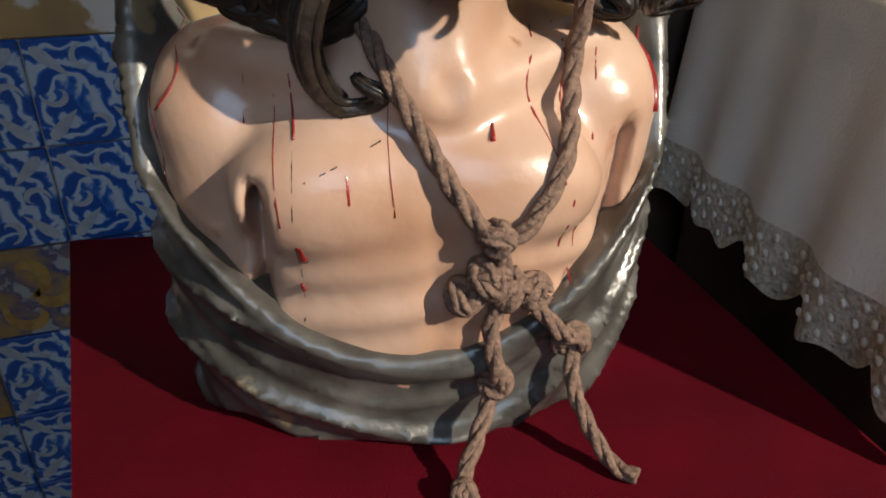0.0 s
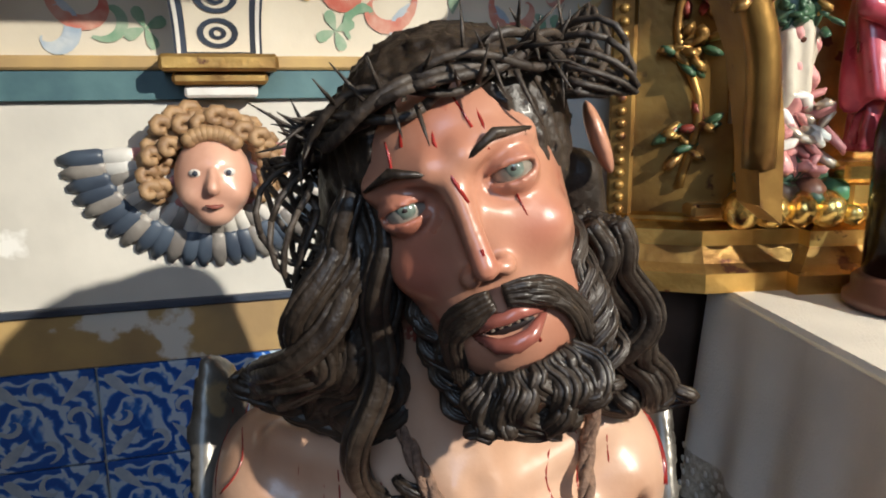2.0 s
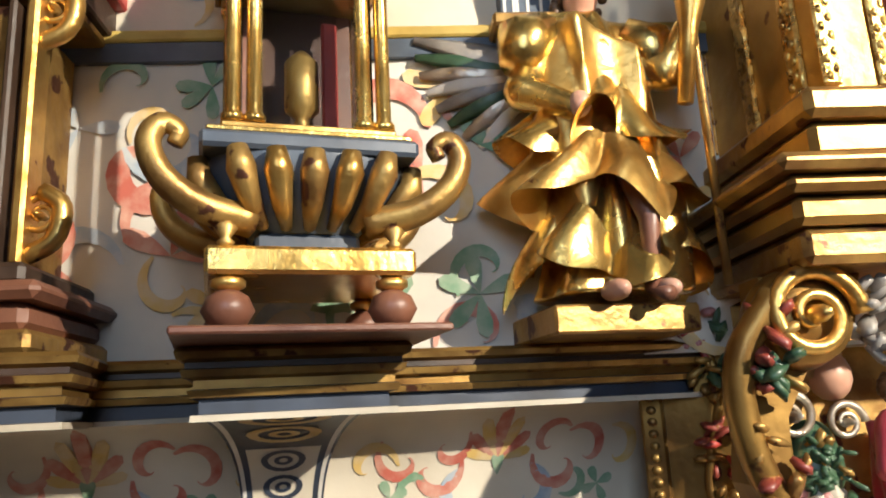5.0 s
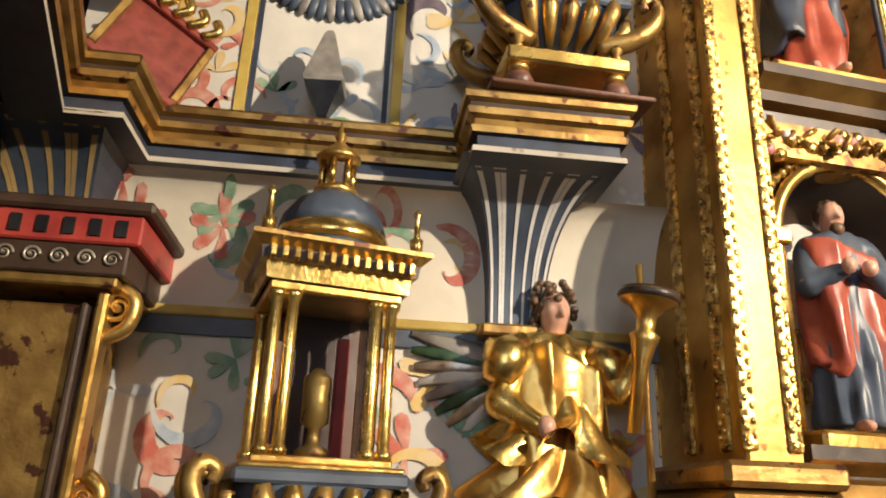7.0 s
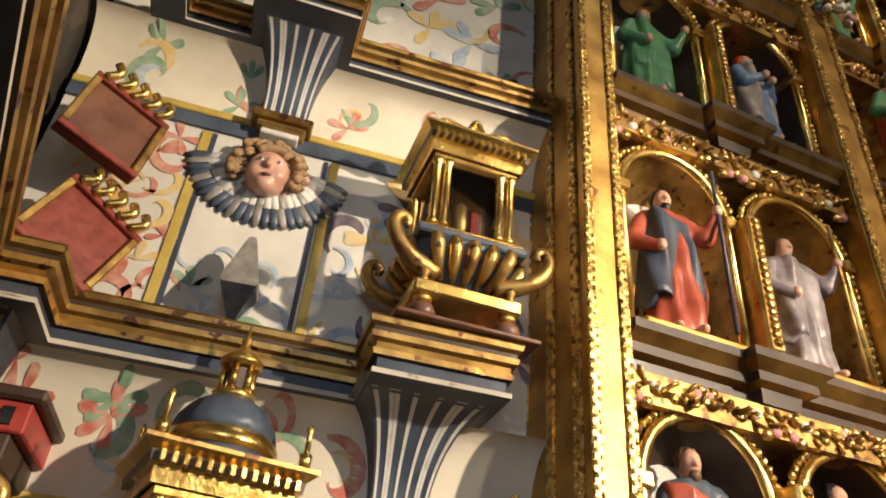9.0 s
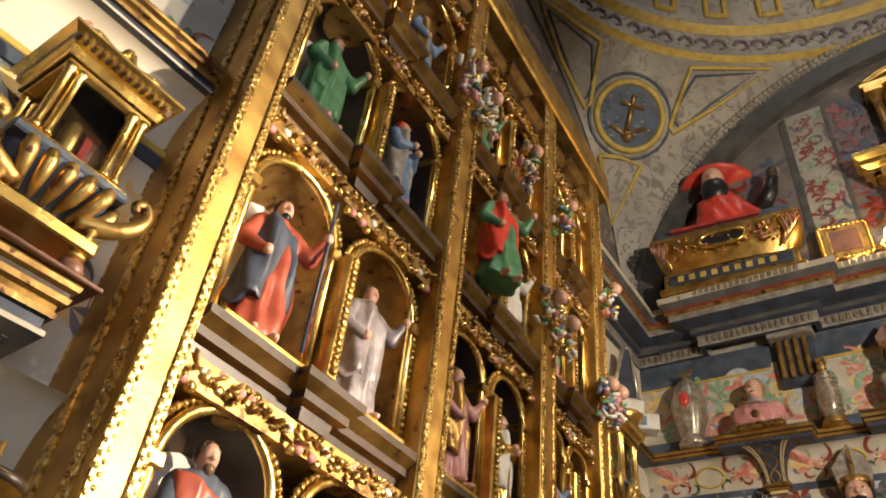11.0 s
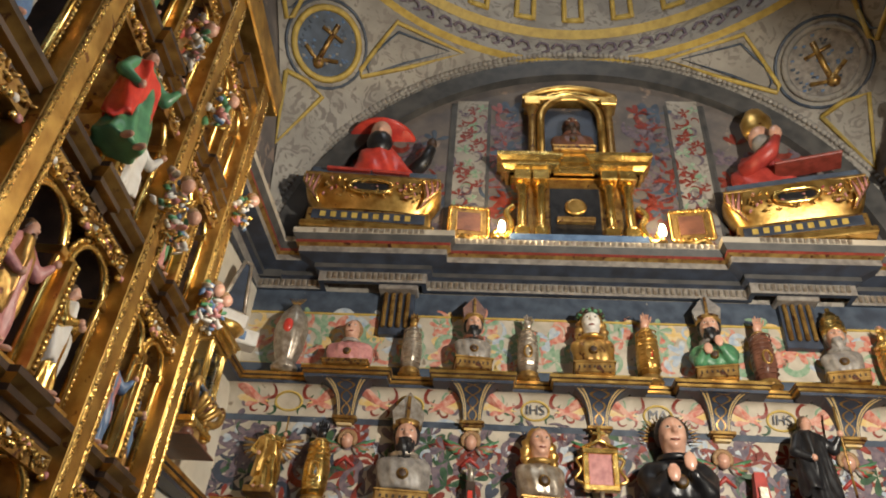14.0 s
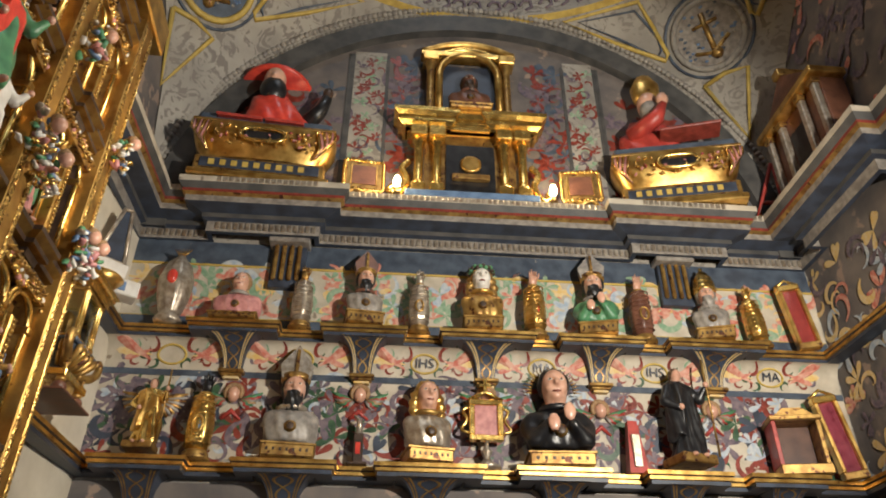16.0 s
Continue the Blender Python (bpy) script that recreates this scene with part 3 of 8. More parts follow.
bracket("bracket", NM, -0.270, 3.20, 3.365, 0.20, 0.10, 0.222, NAVY, SLATE, WHITE_P, wall_nu, "flutes")
b = Build().box((-0.72, -0.010, 2.295), (0.42, 0, 2.325), SLATE, 0.001, NM).box((-0.72, -0.014, 2.3255), (0.42, 0, 2.343), YELLOW_P, 0.003, NM)
part("blue_band", b, wall_nu)
b = Build().box((-0.72, -0.010, 3.145), (0.42, 0, 3.18), SLATE, 0.001, NM).box((-0.72, -0.014, 3.1805), (0.42, 0, 3.20), YELLOW_P, 0.003, NM)
part("blue_band", b, wall_nu)
b = Build()
foliage(b, NM, -0.66, 0.30, 1.87, 2.28, 11, 60, 0.12, y=-0.004)
part("painted_panel", b, wall_nu, "cream panel with painted flowers and scrolls")
b = Build()
foliage(b, NM, -0.60, -0.43, 2.68, 3.12, 12, 24, 0.10, paints=(P_RED, P_RED, P_YEL))
foliage(b, NM, -0.10, 0.36, 2.68, 3.12, 13, 40, 0.12, paints=(P_YEL, P_YEL, P_PUR, P_BLUE))
b.box((-0.43, -0.006, 2.66), (-0.41, 0, 3.14), YELLOW_P, 0.001, NM).box((-0.145, -0.006, 2.66), (-0.125, 0, 3.14), YELLOW_P, 0.001, NM)
b.box((-0.408, -0.003, 2.66), (-0.398, 0, 3.14), NAVY, 0.0, NM).box((-0.160, -0.003, 2.66), (-0.150, 0, 3.14), NAVY, 0.0, NM)
foliage(b, NM, -0.37, -0.19, 2.68, 2.88, 14, 12, 0.09, paints=(P_BLUE, P_BLUE, P_GREEN))
part("painted_panel", b, wall_nu, "cream panel with painted leaves in yellow frames")
b = Build()
foliage(b, NM, -0.6, 0.36, 3.46, 4.5, 15, 70, 0.16)
part("painted_panel", b, wall_nu)
# ---- east wall ----
b = Build()
b.box((-0.06, -0.004, 3.86), (4.08, 0, 4.20), AGED).box((-0.06, -0.006, 4.203), (4.08, 0, 4.36), SLATE).box((-0.06, -0.008, 3.76), (4.08, 0, 3.857), SLATE)
b.box((-0.06, -0.007, 3.846), (4.08, 0, 3.862), YELLOW_P).box((-0.06, -0.012, 4.194), (4.08, 0, 4.206), YELLOW_P)
b.box((-0.06, -0.004, 3.06), (4.08, 0, 3.50), AGED).box((-0.06, -0.008, 3.503), (4.08, 0, 3.537), SLATE).box((-0.06, -0.006, 2.45), (4.08, 0, 2.94), FRESCO_D)
foliage(b, None, 0.0, 4.0, 3.88, 4.18, 21, 300, 0.17, y=-0.006)
foliage(b, None, 0.0, 4.0, 3.07, 3.49, 22, 460, 0.18, paints=(RED_D, P_PUR, P_BLUE, P_PUR, GREEN_D, NAVY, RED_D, P_PUR), y=-0.006)
for k in range(24):
    palmette(b, None, 0.08 + k * 0.17, 2.80, 0.06, y=-0.010)
part("painted_panel", b, wall_e, "cream panels with painted scrolls and ribbons")
SA = ((0.49, 0.79), (1.20, 1.475), (1.85, 2.19), (2.51, 2.81), (3.13, 3.51))
SB = ((0.16, 0.43), (0.84, 1.15), (1.53, 1.89), (2.24, 2.52), (2.90, 3.15), (3.44, 3.66))


def shelf_path(steps, x0, x1, out):
    pts = [(x0, -1.05), (x0, 0)]
    for p, q in steps:
        pts += [(p, 0), (p, -out), (q, -out), (q, 0)]
    pts += [(x1, 0), (x1, -1.9)]
    return pts


def east_shelf(name, steps, zlow, ztop, out, far):
    h = ztop - zlow
    prof = [(0, zlow), (out * 0.8, zlow), (out * 0.8, zlow + 0.3 * h), (out * 0.9, zlow + 0.35 * h), (out * 0.9, zlow + 0.6 * h), (out, zlow + 0.7 * h), (out, ztop), (0, ztop)]
    b = Build().run(shelf_path(steps, -0.06, 4.08, far), prof, [NAVY, NAVY, GOLD_D, GOLD, DARK, GOLD, GOLD_D])
    return thing(name, b, "long gilded shelf carrying reliquaries", "shelf", kind="structure", m=EM)


east_shelf("shelf_upper", SA, 3.70, 3.76, 0.10, 0.10)
east_shelf("shelf_lower", SB, 2.955, 3.02, 0.10, 0.10)
b = Build()
cove(b, None, -0.06, 4.08, 3.54, 3.70, 0.075, AGED)
over = cove_map(3.54, 3.70, 0.075, 0.003)
cells = [-0.03, 0.64, 1.34, 2.02, 2.66, 3.32, 4.02]
for i in range(6):
    c = (cells[i] + cells[i + 1]) / 2
    for q in (-1, 1):
        for k in range(3):
            scroll(b, None, c + q * (0.11 + 0.045 * k), 3.655 - 0.035 * k, 0.040 - 0.006 * k, 1.2 + q * 0.8 * k, (RED_D, GREEN_D, RED_D)[k], q, 0.22, 0, over)
            scroll(b, None, c + q * (0.09 + 0.055 * k), 3.580 + 0.012 * k, 0.034, 4.0 - q * k, (GREEN_D, RED_D, YELLOW_P)[k], -q, 0.22, 0, over)
        for k in range(3):
            petal(b, None, c + q * 0.10, 3.585 + 0.03 * k, 0.24 - 0.04 * k, (0 if q > 0 else math.pi) + q * (0.55 - 0.45 * k), (P_RED, P_YEL, P_RED)[k], 0.15, 0, over)
        scroll(b, None, c + q * 0.24, 3.60, 0.030, 1.2, P_PUR, -q, 0.25, 0, over)
        scroll(b, None, c + q * 0.20, 3.655, 0.030, 1.2, P_GREEN, q, 0.2, 0, over)
    ring = [(c + 0.075 * math.cos(a), 3.62 + 0.05 * math.sin(a)) for a in [2 * math.pi * k / 20 for k in range(20)]]
    b.tube([over(*p) for p in ring] + [over(*ring[0])], 0.007, YELLOW_P, 5)
part("oval_frieze", b, wall_e, "cream frieze with painted ovals and red leaves")
for (p, q) in SA:
    bracket("bracket", None, (p + q) / 2, 3.535, 3.70, (q - p) * 0.93, 0.10, 0.185, NAVY, NAVY, P_YEL, wall_e)
for (p, q) in SB:
    bracket("bracket", None, (p + q) / 2, 2.74, 2.955, (q - p) * 0.93, 0.12, 0.185, NAVY, NAVY, GOLD_D, wall_e)
# letters in the ovals
for i, word in ((2, "IHS"), (3, "MA"), (4, "IHS"), (5, "MA")):
    c = (cells[i] + cells[i + 1]) / 2
    cu = bpy.data.curves.new("lettering", "FONT")
    cu.body, cu.size, cu.align_x, cu.align_y, cu.extrude = word, 0.074, "CENTER", "CENTER", 0.0006
    cu.materials.append(NAVY)
    o = new("lettering", cu)
    o.parent = wall_e
    y, z = over(c, 3.62)[1:]
    o.matrix_local = pose(c, y - 0.011, z, 105, 0, 0)
# great cornice with dentils and its two projecting blocks
prof = [(0, 4.36), (0.03, 4.36), (0.03, 4.43), (0.06, 4.44), (0.06, 4.47), (0.15, 4.49), (0.15, 4.53), (0.17, 4.545), (0.17, 4.565), (0.195, 4.60), (0.195, 4.64), (0, 4.645)]
b = Build().run([(-0.06, -1.05), (-0.06, 0), (0.40, 0), (0.40, -0.10), (1.0, -0.10), (1.0, -0.02), (2.96, -0.02), (2.96, -0.10), (3.50, -0.10), (3.50, 0), (4.08, 0), (4.08, -0.30), (3.98, -0.30), (3.98, -1.0), (4.08, -1.0), (4.08, -1.9)], prof,
                [NAVY, GREY_P, NAVY, ARCH_P, NAVY, GREY_P, GOLD_D, RED_D, ARCH_P, AGED, DARK])
great = thing("cornice_east", b, "heavy dark cornice with a dentil row and gilded lines", "cornice", kind="structure", m=EM)
b = Build()
for k in range(118):
    x = -0.03 + k * 0.035
    d = 0.13 if 0.40 < x < 1.0 or 2.96 < x < 3.50 else (0.05 if 1.0 <= x <= 2.96 else 0.03)
    b.box((x, -d - 0.014, 4.375), (x + 0.024, -d, 4.42), SILVER, 0.004)
    b.box((x, -d - 0.172, 4.603), (x + 0.026, -d - 0.164, 4.636), SILVER, 0.003)
part("dentil_row", b, great)
for c in (0.86, 3.20):
    b = Build().box((c - 0.12, -0.11, 4.33), (c + 0.12, 0, 4.362), GREY_P, 0.006).box((c - 0.10, -0.05, 4.05), (c + 0.10, 0, 4.33), NAVY, 0.004)
    for k in range(4):
        b.box((c - 0.085 + k * 0.045, -0.075, 4.09), (c - 0.06 + k * 0.045, -0.05, 4.33), GOLD_D, 0.008)
    part("console", b, great, "fluted dark blue and gilt console")

# lunette, pendentives and dome
CX, CZ, HALF = 2.01, 4.42, 2.07
RAD = HALF * math.sqrt(2)


def arch_pts(r, n=48):
    return [(CX + r * math.cos(math.pi - math.pi * k / n), CZ + r * math.sin(math.pi - math.pi * k / n)) for k in range(n + 1)]


b = Build()
out, inn = arch_pts(2.06), arch_pts(1.90)
for (p, q, s, t) in zip(out[:-1], out[1:], inn[:-1], inn[1:]):
    v = [(p[0], 0, p[1]), (q[0], 0, q[1]), (t[0], 0, t[1]), (s[0], 0, s[1]), (p[0], -0.07, p[1]), (q[0], -0.07, q[1]), (t[0], -0.07, t[1]), (s[0], -0.07, s[1])]
    b.add(v, [(4, 7, 6, 5), (3, 2, 6, 7)], ARCH_P)
part("arch_moulding", b, wall_e, "dark painted arch")
b = Build()
lun = [(CX + 1.9 * math.cos(a), CZ + 1.9 * math.sin(a)) for a in [math.pi * k / 40 for k in range(41)] if CZ + 1.9 * math.sin(a) > 4.64]
b.add([(x, -0.004, z) for x, z in lun], [tuple(range(len(lun)))[::-1]], FRESCO_D)
for x0, x1 in ((1.13, 1.36), (2.66, 2.88)):
    b.box((x0, -0.008, 4.64), (x1, -0.002, 6.08 if x0 < 2 else 6.1), STONE_P)
    foliage(b, None, x0 + 0.04, x1 - 0.04, 4.7, 6.0, 31, 60, 0.11, y=-0.010, paints=(RED_D, P_PUR, P_GREEN, RED_D))
for x0, x1, z1 in ((0.25, 1.08, 5.7), (2.95, 3.7, 5.7), (1.42, 1.6, 6.0), (2.4, 2.62, 6.0)):
    foliage(b, None, x0, x1, 4.7, z1, 33, 70, 0.2, y=-0.008, paints=(RED_D, P_PUR, P_PUR, RED_D, FRESCO_B))
for x in (1.12, 1.37, 2.65, 2.89, 1.10, 2.91):
    b.box((x - 0.012, -0.012, 4.64), (x + 0.012, -0.002, 6.05), ARCH_P)
part("lunette_fresco", b, wall_e, "dark lunette painted with ribbons and pilasters")


def dome_pt(phi, t):
    """t 0 on the wall arches, 1 on the ring."""
    d = HALF / max(abs(math.cos(phi)), abs(math.sin(phi)))
    z0 = CZ + math.sqrt(max(0, RAD * RAD - d * d))
    a0, a1 = math.atan2(z0 - CZ, d), math.pi / 4
    a = a0 + (a1 - a0) * t
    return (CX + RAD * math.cos(a) * math.cos(phi), -HALF + RAD * math.cos(a) * math.sin(phi), CZ + RAD * math.sin(a))


b = Build()
b.grid(lambda u, v: dome_pt(-u * 2 * math.pi, v), 96, 10, STONE_P)
zr = CZ + HALF
for r0, z0, r1, z1, mt in ((HALF, zr, HALF - 0.05, zr + 0.02, YELLOW_P), (HALF - 0.05, zr + 0.02, HALF - 0.02, zr + 0.30, STONE_P), (HALF - 0.02, zr + 0.30, HALF - 0.08, zr + 0.34, YELLOW_P)):
    b.grid(lambda u, v: (CX + (r0 + (r1 - r0) * v) * math.cos(-u * 6.28318), -HALF + (r0 + (r1 - r0) * v) * math.sin(-u * 6.28318), z0 + (z1 - z0) * v), 72, 1, mt)
b.grid(lambda u, v: (CX + (HALF - 0.08) * math.cos(v * 1.25) * math.cos(-u * 6.28318), -HALF + (HALF - 0.08) * math.cos(v * 1.25) * math.sin(-u * 6.28318), zr + 0.34 + 1.7 * math.sin(v * 1.25)), 72, 12, STONE_P)
ceil = thing("ceiling", b, "frescoed dome on pendentives with yellow ribs", "ceiling", kind="structure", m=EM)
b = Build()
for k in range(32):
    for side in (-0.035, 0.035):
        ph = 2 * math.pi * k / 32 + side
        b.tube([(CX + (HALF - 0.09) * math.cos(v) * math.cos(ph), -HALF + (HALF - 0.09) * math.cos(v) * math.sin(ph), zr + 0.34 + 1.69 * math.sin(v)) for v in (0.05, 0.2, 0.4, 0.6, 0.8)], 0.022, YELLOW_P, 5)
    ph = 2 * math.pi * k / 32
    for v0 in (0.06, 0.62):
        b.tube([(CX + (HALF - 0.09) * math.cos(v0) * math.cos(ph + s), -HALF + (HALF - 0.09) * math.cos(v0) * math.sin(ph + s), zr + 0.34 + 1.69 * math.sin(v0)) for s in (-0.035, 0, 0.035)], 0.022, YELLOW_P, 5)
    for j in range(3):
        a = ph + 0.06 * j
        c = (CX + (HALF - 0.045) * math.cos(a), -HALF + (HALF - 0.045) * math.sin(a), zr + 0.15)
        b.tube([(c[0] + 0.05 * math.cos(q) * -math.sin(a), c[1] + 0.05 * math.cos(q) * math.cos(a), c[2] + 0.06 * math.sin(q)) for q in (0, 1.2, 2.4, 3.6, 4.8)], 0.014, P_PUR, 4)
part("dome_ribs", b, ceil, "yellow painted ribs and scroll border")


def pendentive(phi, elev, centre, rim):
    """Frescoed roundel between yellow-edged triangles, laid on the vault."""
    b = Build()
    d0 = Vector((math.cos(elev) * math.cos(phi), math.cos(elev) * math.sin(phi), math.sin(elev)))
    e1 = Vector((-math.sin(phi), math.cos(phi), 0))
    e2 = d0.cross(e1) * -1
    if e2.z < 0:
        e2 = -e2

    def at(u, v, lift=0.012):
        q = (d0 * RAD + e1 * u + e2 * v).normalized() * (RAD - lift)
        return Vector((CX, -HALF, CZ)) + q
    disc = [at(0.25 * math.cos(a), 0.25 * math.sin(a)) for a in [2 * math.pi * k / 28 for k in range(28)]]
    b.add(disc + [at(0, 0)], [(k, (k + 1) % 28, 28) for k in range(28)], centre)
    b.tube(disc + disc[:1], 0.024, rim, 6)
    big = [at(0.31 * math.cos(a), 0.31 * math.sin(a), 0.008) for a in [2 * math.pi * k / 28 for k in range(28)]]
    b.tube(big + big[:1], 0.012, SLATE, 5)
    for q in (-1, 1):
        for off, rr, mt in ((0, 0.018, YELLOW_P), (0.05, 0.010, SLATE)):
            tri = [(q * (0.33 - off * 0), 0.20 - off), (q * (0.36 + off), 0.46 - off), (q * (0.95 - 2.2 * off), 0.60 - off * 1.2), (q * (0.62 - off), 0.24), (q * (0.34 + off), -0.04 + off), (q * (0.31 + off * 0.6), 0.0 + off)]
            pts = [at(u, v) for u, v in tri]
            b.tube(pts + pts[:1], rr, mt, 5)
    tri = [at(u, v) for u, v in ((0.16, -0.34), (0.0, -0.85), (-0.16, -0.34), (0, -0.31))]
    b.tube(tri + tri[:1], 0.018, YELLOW_P, 5)
    b.tube([at(0.0, -0.14, 0.02), at(0, 0.16, 0.02)], 0.020, GOLD_D, 6)
    b.tube([at(-0.09, 0.08, 0.02), at(0.09, 0.08, 0.02)], 0.014, GOLD_D, 6)
    b.tube([at(-0.13, -0.06, 0.02), at(0.02, -0.14, 0.02), at(0.13, -0.10, 0.02)], 0.016, GOLD_D, 6)
    b.ball(at(-0.01, -0.15, 0.02), 0.045, GOLD_D, 8)
    r = random.Random(5)
    for k in range(60):
        u, v = r.uniform(-0.2, 0.2), r.uniform(-0.2, 0.2)
        if u * u + v * v < 0.05:
            b.ball(at(u, v, 0.008), (0.018, 0.018, 0.01), r.choice((BLUE_P, SLATE, GREY_P)), 5)
    part("roundel", b, ceil, "frescoed roundel with gilded emblems in yellow borders")


pendentive(radians(139), radians(35.3), FRESCO_B, YELLOW_P)
pendentive(radians(46), radians(35.6), GREY_P, STONE_P)
# painted leaves along the arches' edges
b = Build()
for k in range(150):
    a = math.pi * (0.06 + 0.88 * k / 150)
    for j in range(2):
        rr = 2.075
        x, z = CX + rr * math.cos(a), CZ + rr * math.sin(a)
        p = Vector((x, -0.05 - 0.07 * j, z))
        q = (p - Vector((CX, -HALF, CZ))).normalized() * (RAD - 0.01) + Vector((CX, -HALF, CZ))
        b.ball(q, (0.026, 0.02, 0.026), (STONE_P, GREY_P, STONE_P)[k % 3], 6)
part("leaf_border", b, ceil, "grey painted leaf border along the arch")["kind"] = "stuff"
b = Build()
b.box((-0.27, -4.3, 4.4), (-0.07, 0.2, 6.7), FRESCO_D)
thing("wall_north_lunette", b, "dark frescoed lunette above the altarpiece", "wall", kind="structure", m=EM)
wall_s = thing("wall_south_relics", Build().box((4.09, -4.3, 0), (4.29, 0.2, 6.7), FRESCO_D), "dark painted side wall with shelves of relics", "wall", kind="structure", m=EM)
b = Build()
foliage(b, Matrix.Translation((4.085, 0, 0)) @ Matrix.Rotation(-math.pi / 2, 4, "Z"), 0.05, 1.8, 3.1, 4.3, 44, 120, 0.22, paints=(P_RED, P_BLUE, P_YEL, P_PUR))
foliage(b, Matrix.Translation((4.085, 0, 0)) @ Matrix.Rotation(-math.pi / 2, 4, "Z"), 0.05, 1.8, 4.7, 6.2, 45, 90, 0.25, paints=(P_RED, P_PUR, P_PUR))
part("painted_scrolls", b, wall_s)["kind"] = "stuff"

# ---- the bust on its red table ----
table = tagged(new("display_table"), "low display table covered with plain crimson cloth", "table")
# its sides run askew: narrower towards the visitor
TOP = ((-0.430, 0.90), (-0.273, 0.36), (0.316, 0.36), (0.245, 0.90))


def upright_slab(b, corners, z0, z1, mat):
    n = len(corners)
    b.add([(x, y, z) for z in (z0, z1) for x, y in corners], [tuple(range(n - 1, -1, -1)), tuple(range(n, 2 * n))] + [(k, (k + 1) % n, n + (k + 1) % n, n + k) for k in range(n)], mat)
    return b


part("tabletop", upright_slab(Build(), TOP, 0.93, 1.002, VELVET), table)
for k in range(4):
    p, q = Vector(TOP[k]), Vector(TOP[(k + 1) % 4])
    along = (q - p).normalized()
    inward = Vector((-along.y, along.x))
    p, q = p + along * 0.004 + inward * 0.004, q - along * 0.034 + inward * 0.004
    part("cloth_side", upright_slab(Build(), (tuple(p), tuple(q), tuple(q + inward * 0.03), tuple(p + inward * 0.03)), 0, 0.93, VELVET), table)

SKIN = material("polychrome_skin", (0.55, 0.36, 0.25), (0.41, 0.225, 0.135), 9, 0.34, 0, 0.14, 90, coat=0.32, spots=((0.36, 0.17, 0.10), 19, 0.66))
DRAPE = material("silvered_drapery", (0.145, 0.132, 0.112), (0.055, 0.049, 0.041), 24, 0.33, 0.35, 0.3, 70, coat=0.25, spots=((0.24, 0.18, 0.10), 18, 0.68))
HAIR = material("dark_carved_hair", (0.040, 0.028, 0.019), (0.015, 0.010, 0.007), 40, 0.46, 0, 0.6, 110, coat=0.06)
FACE = material("polychrome_face", (0.48, 0.245, 0.155), (0.36, 0.16, 0.10), 17, 0.33, 0, 0.12, 90, coat=0.22, spots=((0.28, 0.07, 0.045), 24, 0.67))
BLOOD = material("painted_blood", (0.30, 0.02, 0.015), (0.17, 0.012, 0.01), 60, 0.25, 0, 0.1, 90, coat=0.5)
LIP = material("painted_lips", (0.30, 0.10, 0.075), (0.22, 0.07, 0.05), 60, 0.25, 0, 0.1, 90, coat=0.5)
EYE_W = material("glass_eye", (0.26, 0.23, 0.19), (0.20, 0.16, 0.12), 60, 0.12, 0, 0.0, 90, coat=1.0)
IRIS = material("glass_iris", (0.18, 0.22, 0.18), (0.10, 0.12, 0.10), 90, 0.1, 0, 0.0, 90, coat=1.0)
VOID = material("dark_mouth", (0.02, 0.008, 0.006), (0.01, 0.004, 0.003), 60, 0.6, 0, 0.0, 90)


def blush_and_shade(mat, spots, colour):
    nt = mat.node_tree
    p = nt.nodes["Principled BSDF"]
    co = nt.nodes.new("ShaderNodeTexCoord")
    base = p.inputs["Base Color"].links[0].from_socket
    for c, r, amount in spots:
        d = nt.nodes.new("ShaderNodeVectorMath")
        d.operation = "DISTANCE"
        d.inputs[1].default_value = c
        nt.links.new(co.outputs["Object"], d.inputs[0])
        mr = nt.nodes.new("ShaderNodeMapRange")
        mr.interpolation_type = "SMOOTHSTEP"
        mr.inputs["From Min"].default_value, mr.inputs["From Max"].default_value = 0, r
        mr.inputs["To Min"].default_value, mr.inputs["To Max"].default_value = amount, 0
        nt.links.new(d.outputs["Value"], mr.inputs["Value"])
        mx = nt.nodes.new("ShaderNodeMixRGB")
        mx.inputs["Color2"].default_value = (*colour, 1)
        nt.links.new(mr.outputs["Result"], mx.inputs["Fac"])
        nt.links.new(base, mx.inputs["Color1"])
        base = mx.outputs["Color"]
    nt.links.new(base, p.inputs["Base Color"])


EYES = Vector((-0.053, 0.447, 1.502))
AX_R = Vector((0.925, -0.13, 0.357)).normalized()
AX_F = Vector((-0.13, -0.99, 0.0)).normalized()
AX_U = AX_R.cross(AX_F) * -1
AX_F = AX_R.cross(AX_U)
if AX_F.y > 0:
    AX_F = -AX_F
HEAD = Matrix(((AX_R.x, AX_F.x, AX_U.x, EYES.x), (AX_R.y, AX_F.y, AX_U.y, EYES.y), (AX_R.z, AX_F.z, AX_U.z, EYES.z), (0, 0, 0, 1)))


# rosy cheeks, nose and brow; last two spots paint shade into the eye sockets
blush_and_shade(FACE, [(HEAD @ Vector(c), r, a) for c, r, a in (((0.038, 0.0, -0.034), 0.032, 0.55), ((-0.038, 0.0, -0.034), 0.034, 0.55), ((0, 0.025, -0.038), 0.020, 0.5), ((0.0, 0.012, 0.035), 0.04, 0.35), ((-0.032, 0.0, 0.0), 0.026, 0.5), ((0.032, 0.0, 0.0), 0.026, 0.4))], (0.33, 0.085, 0.055))


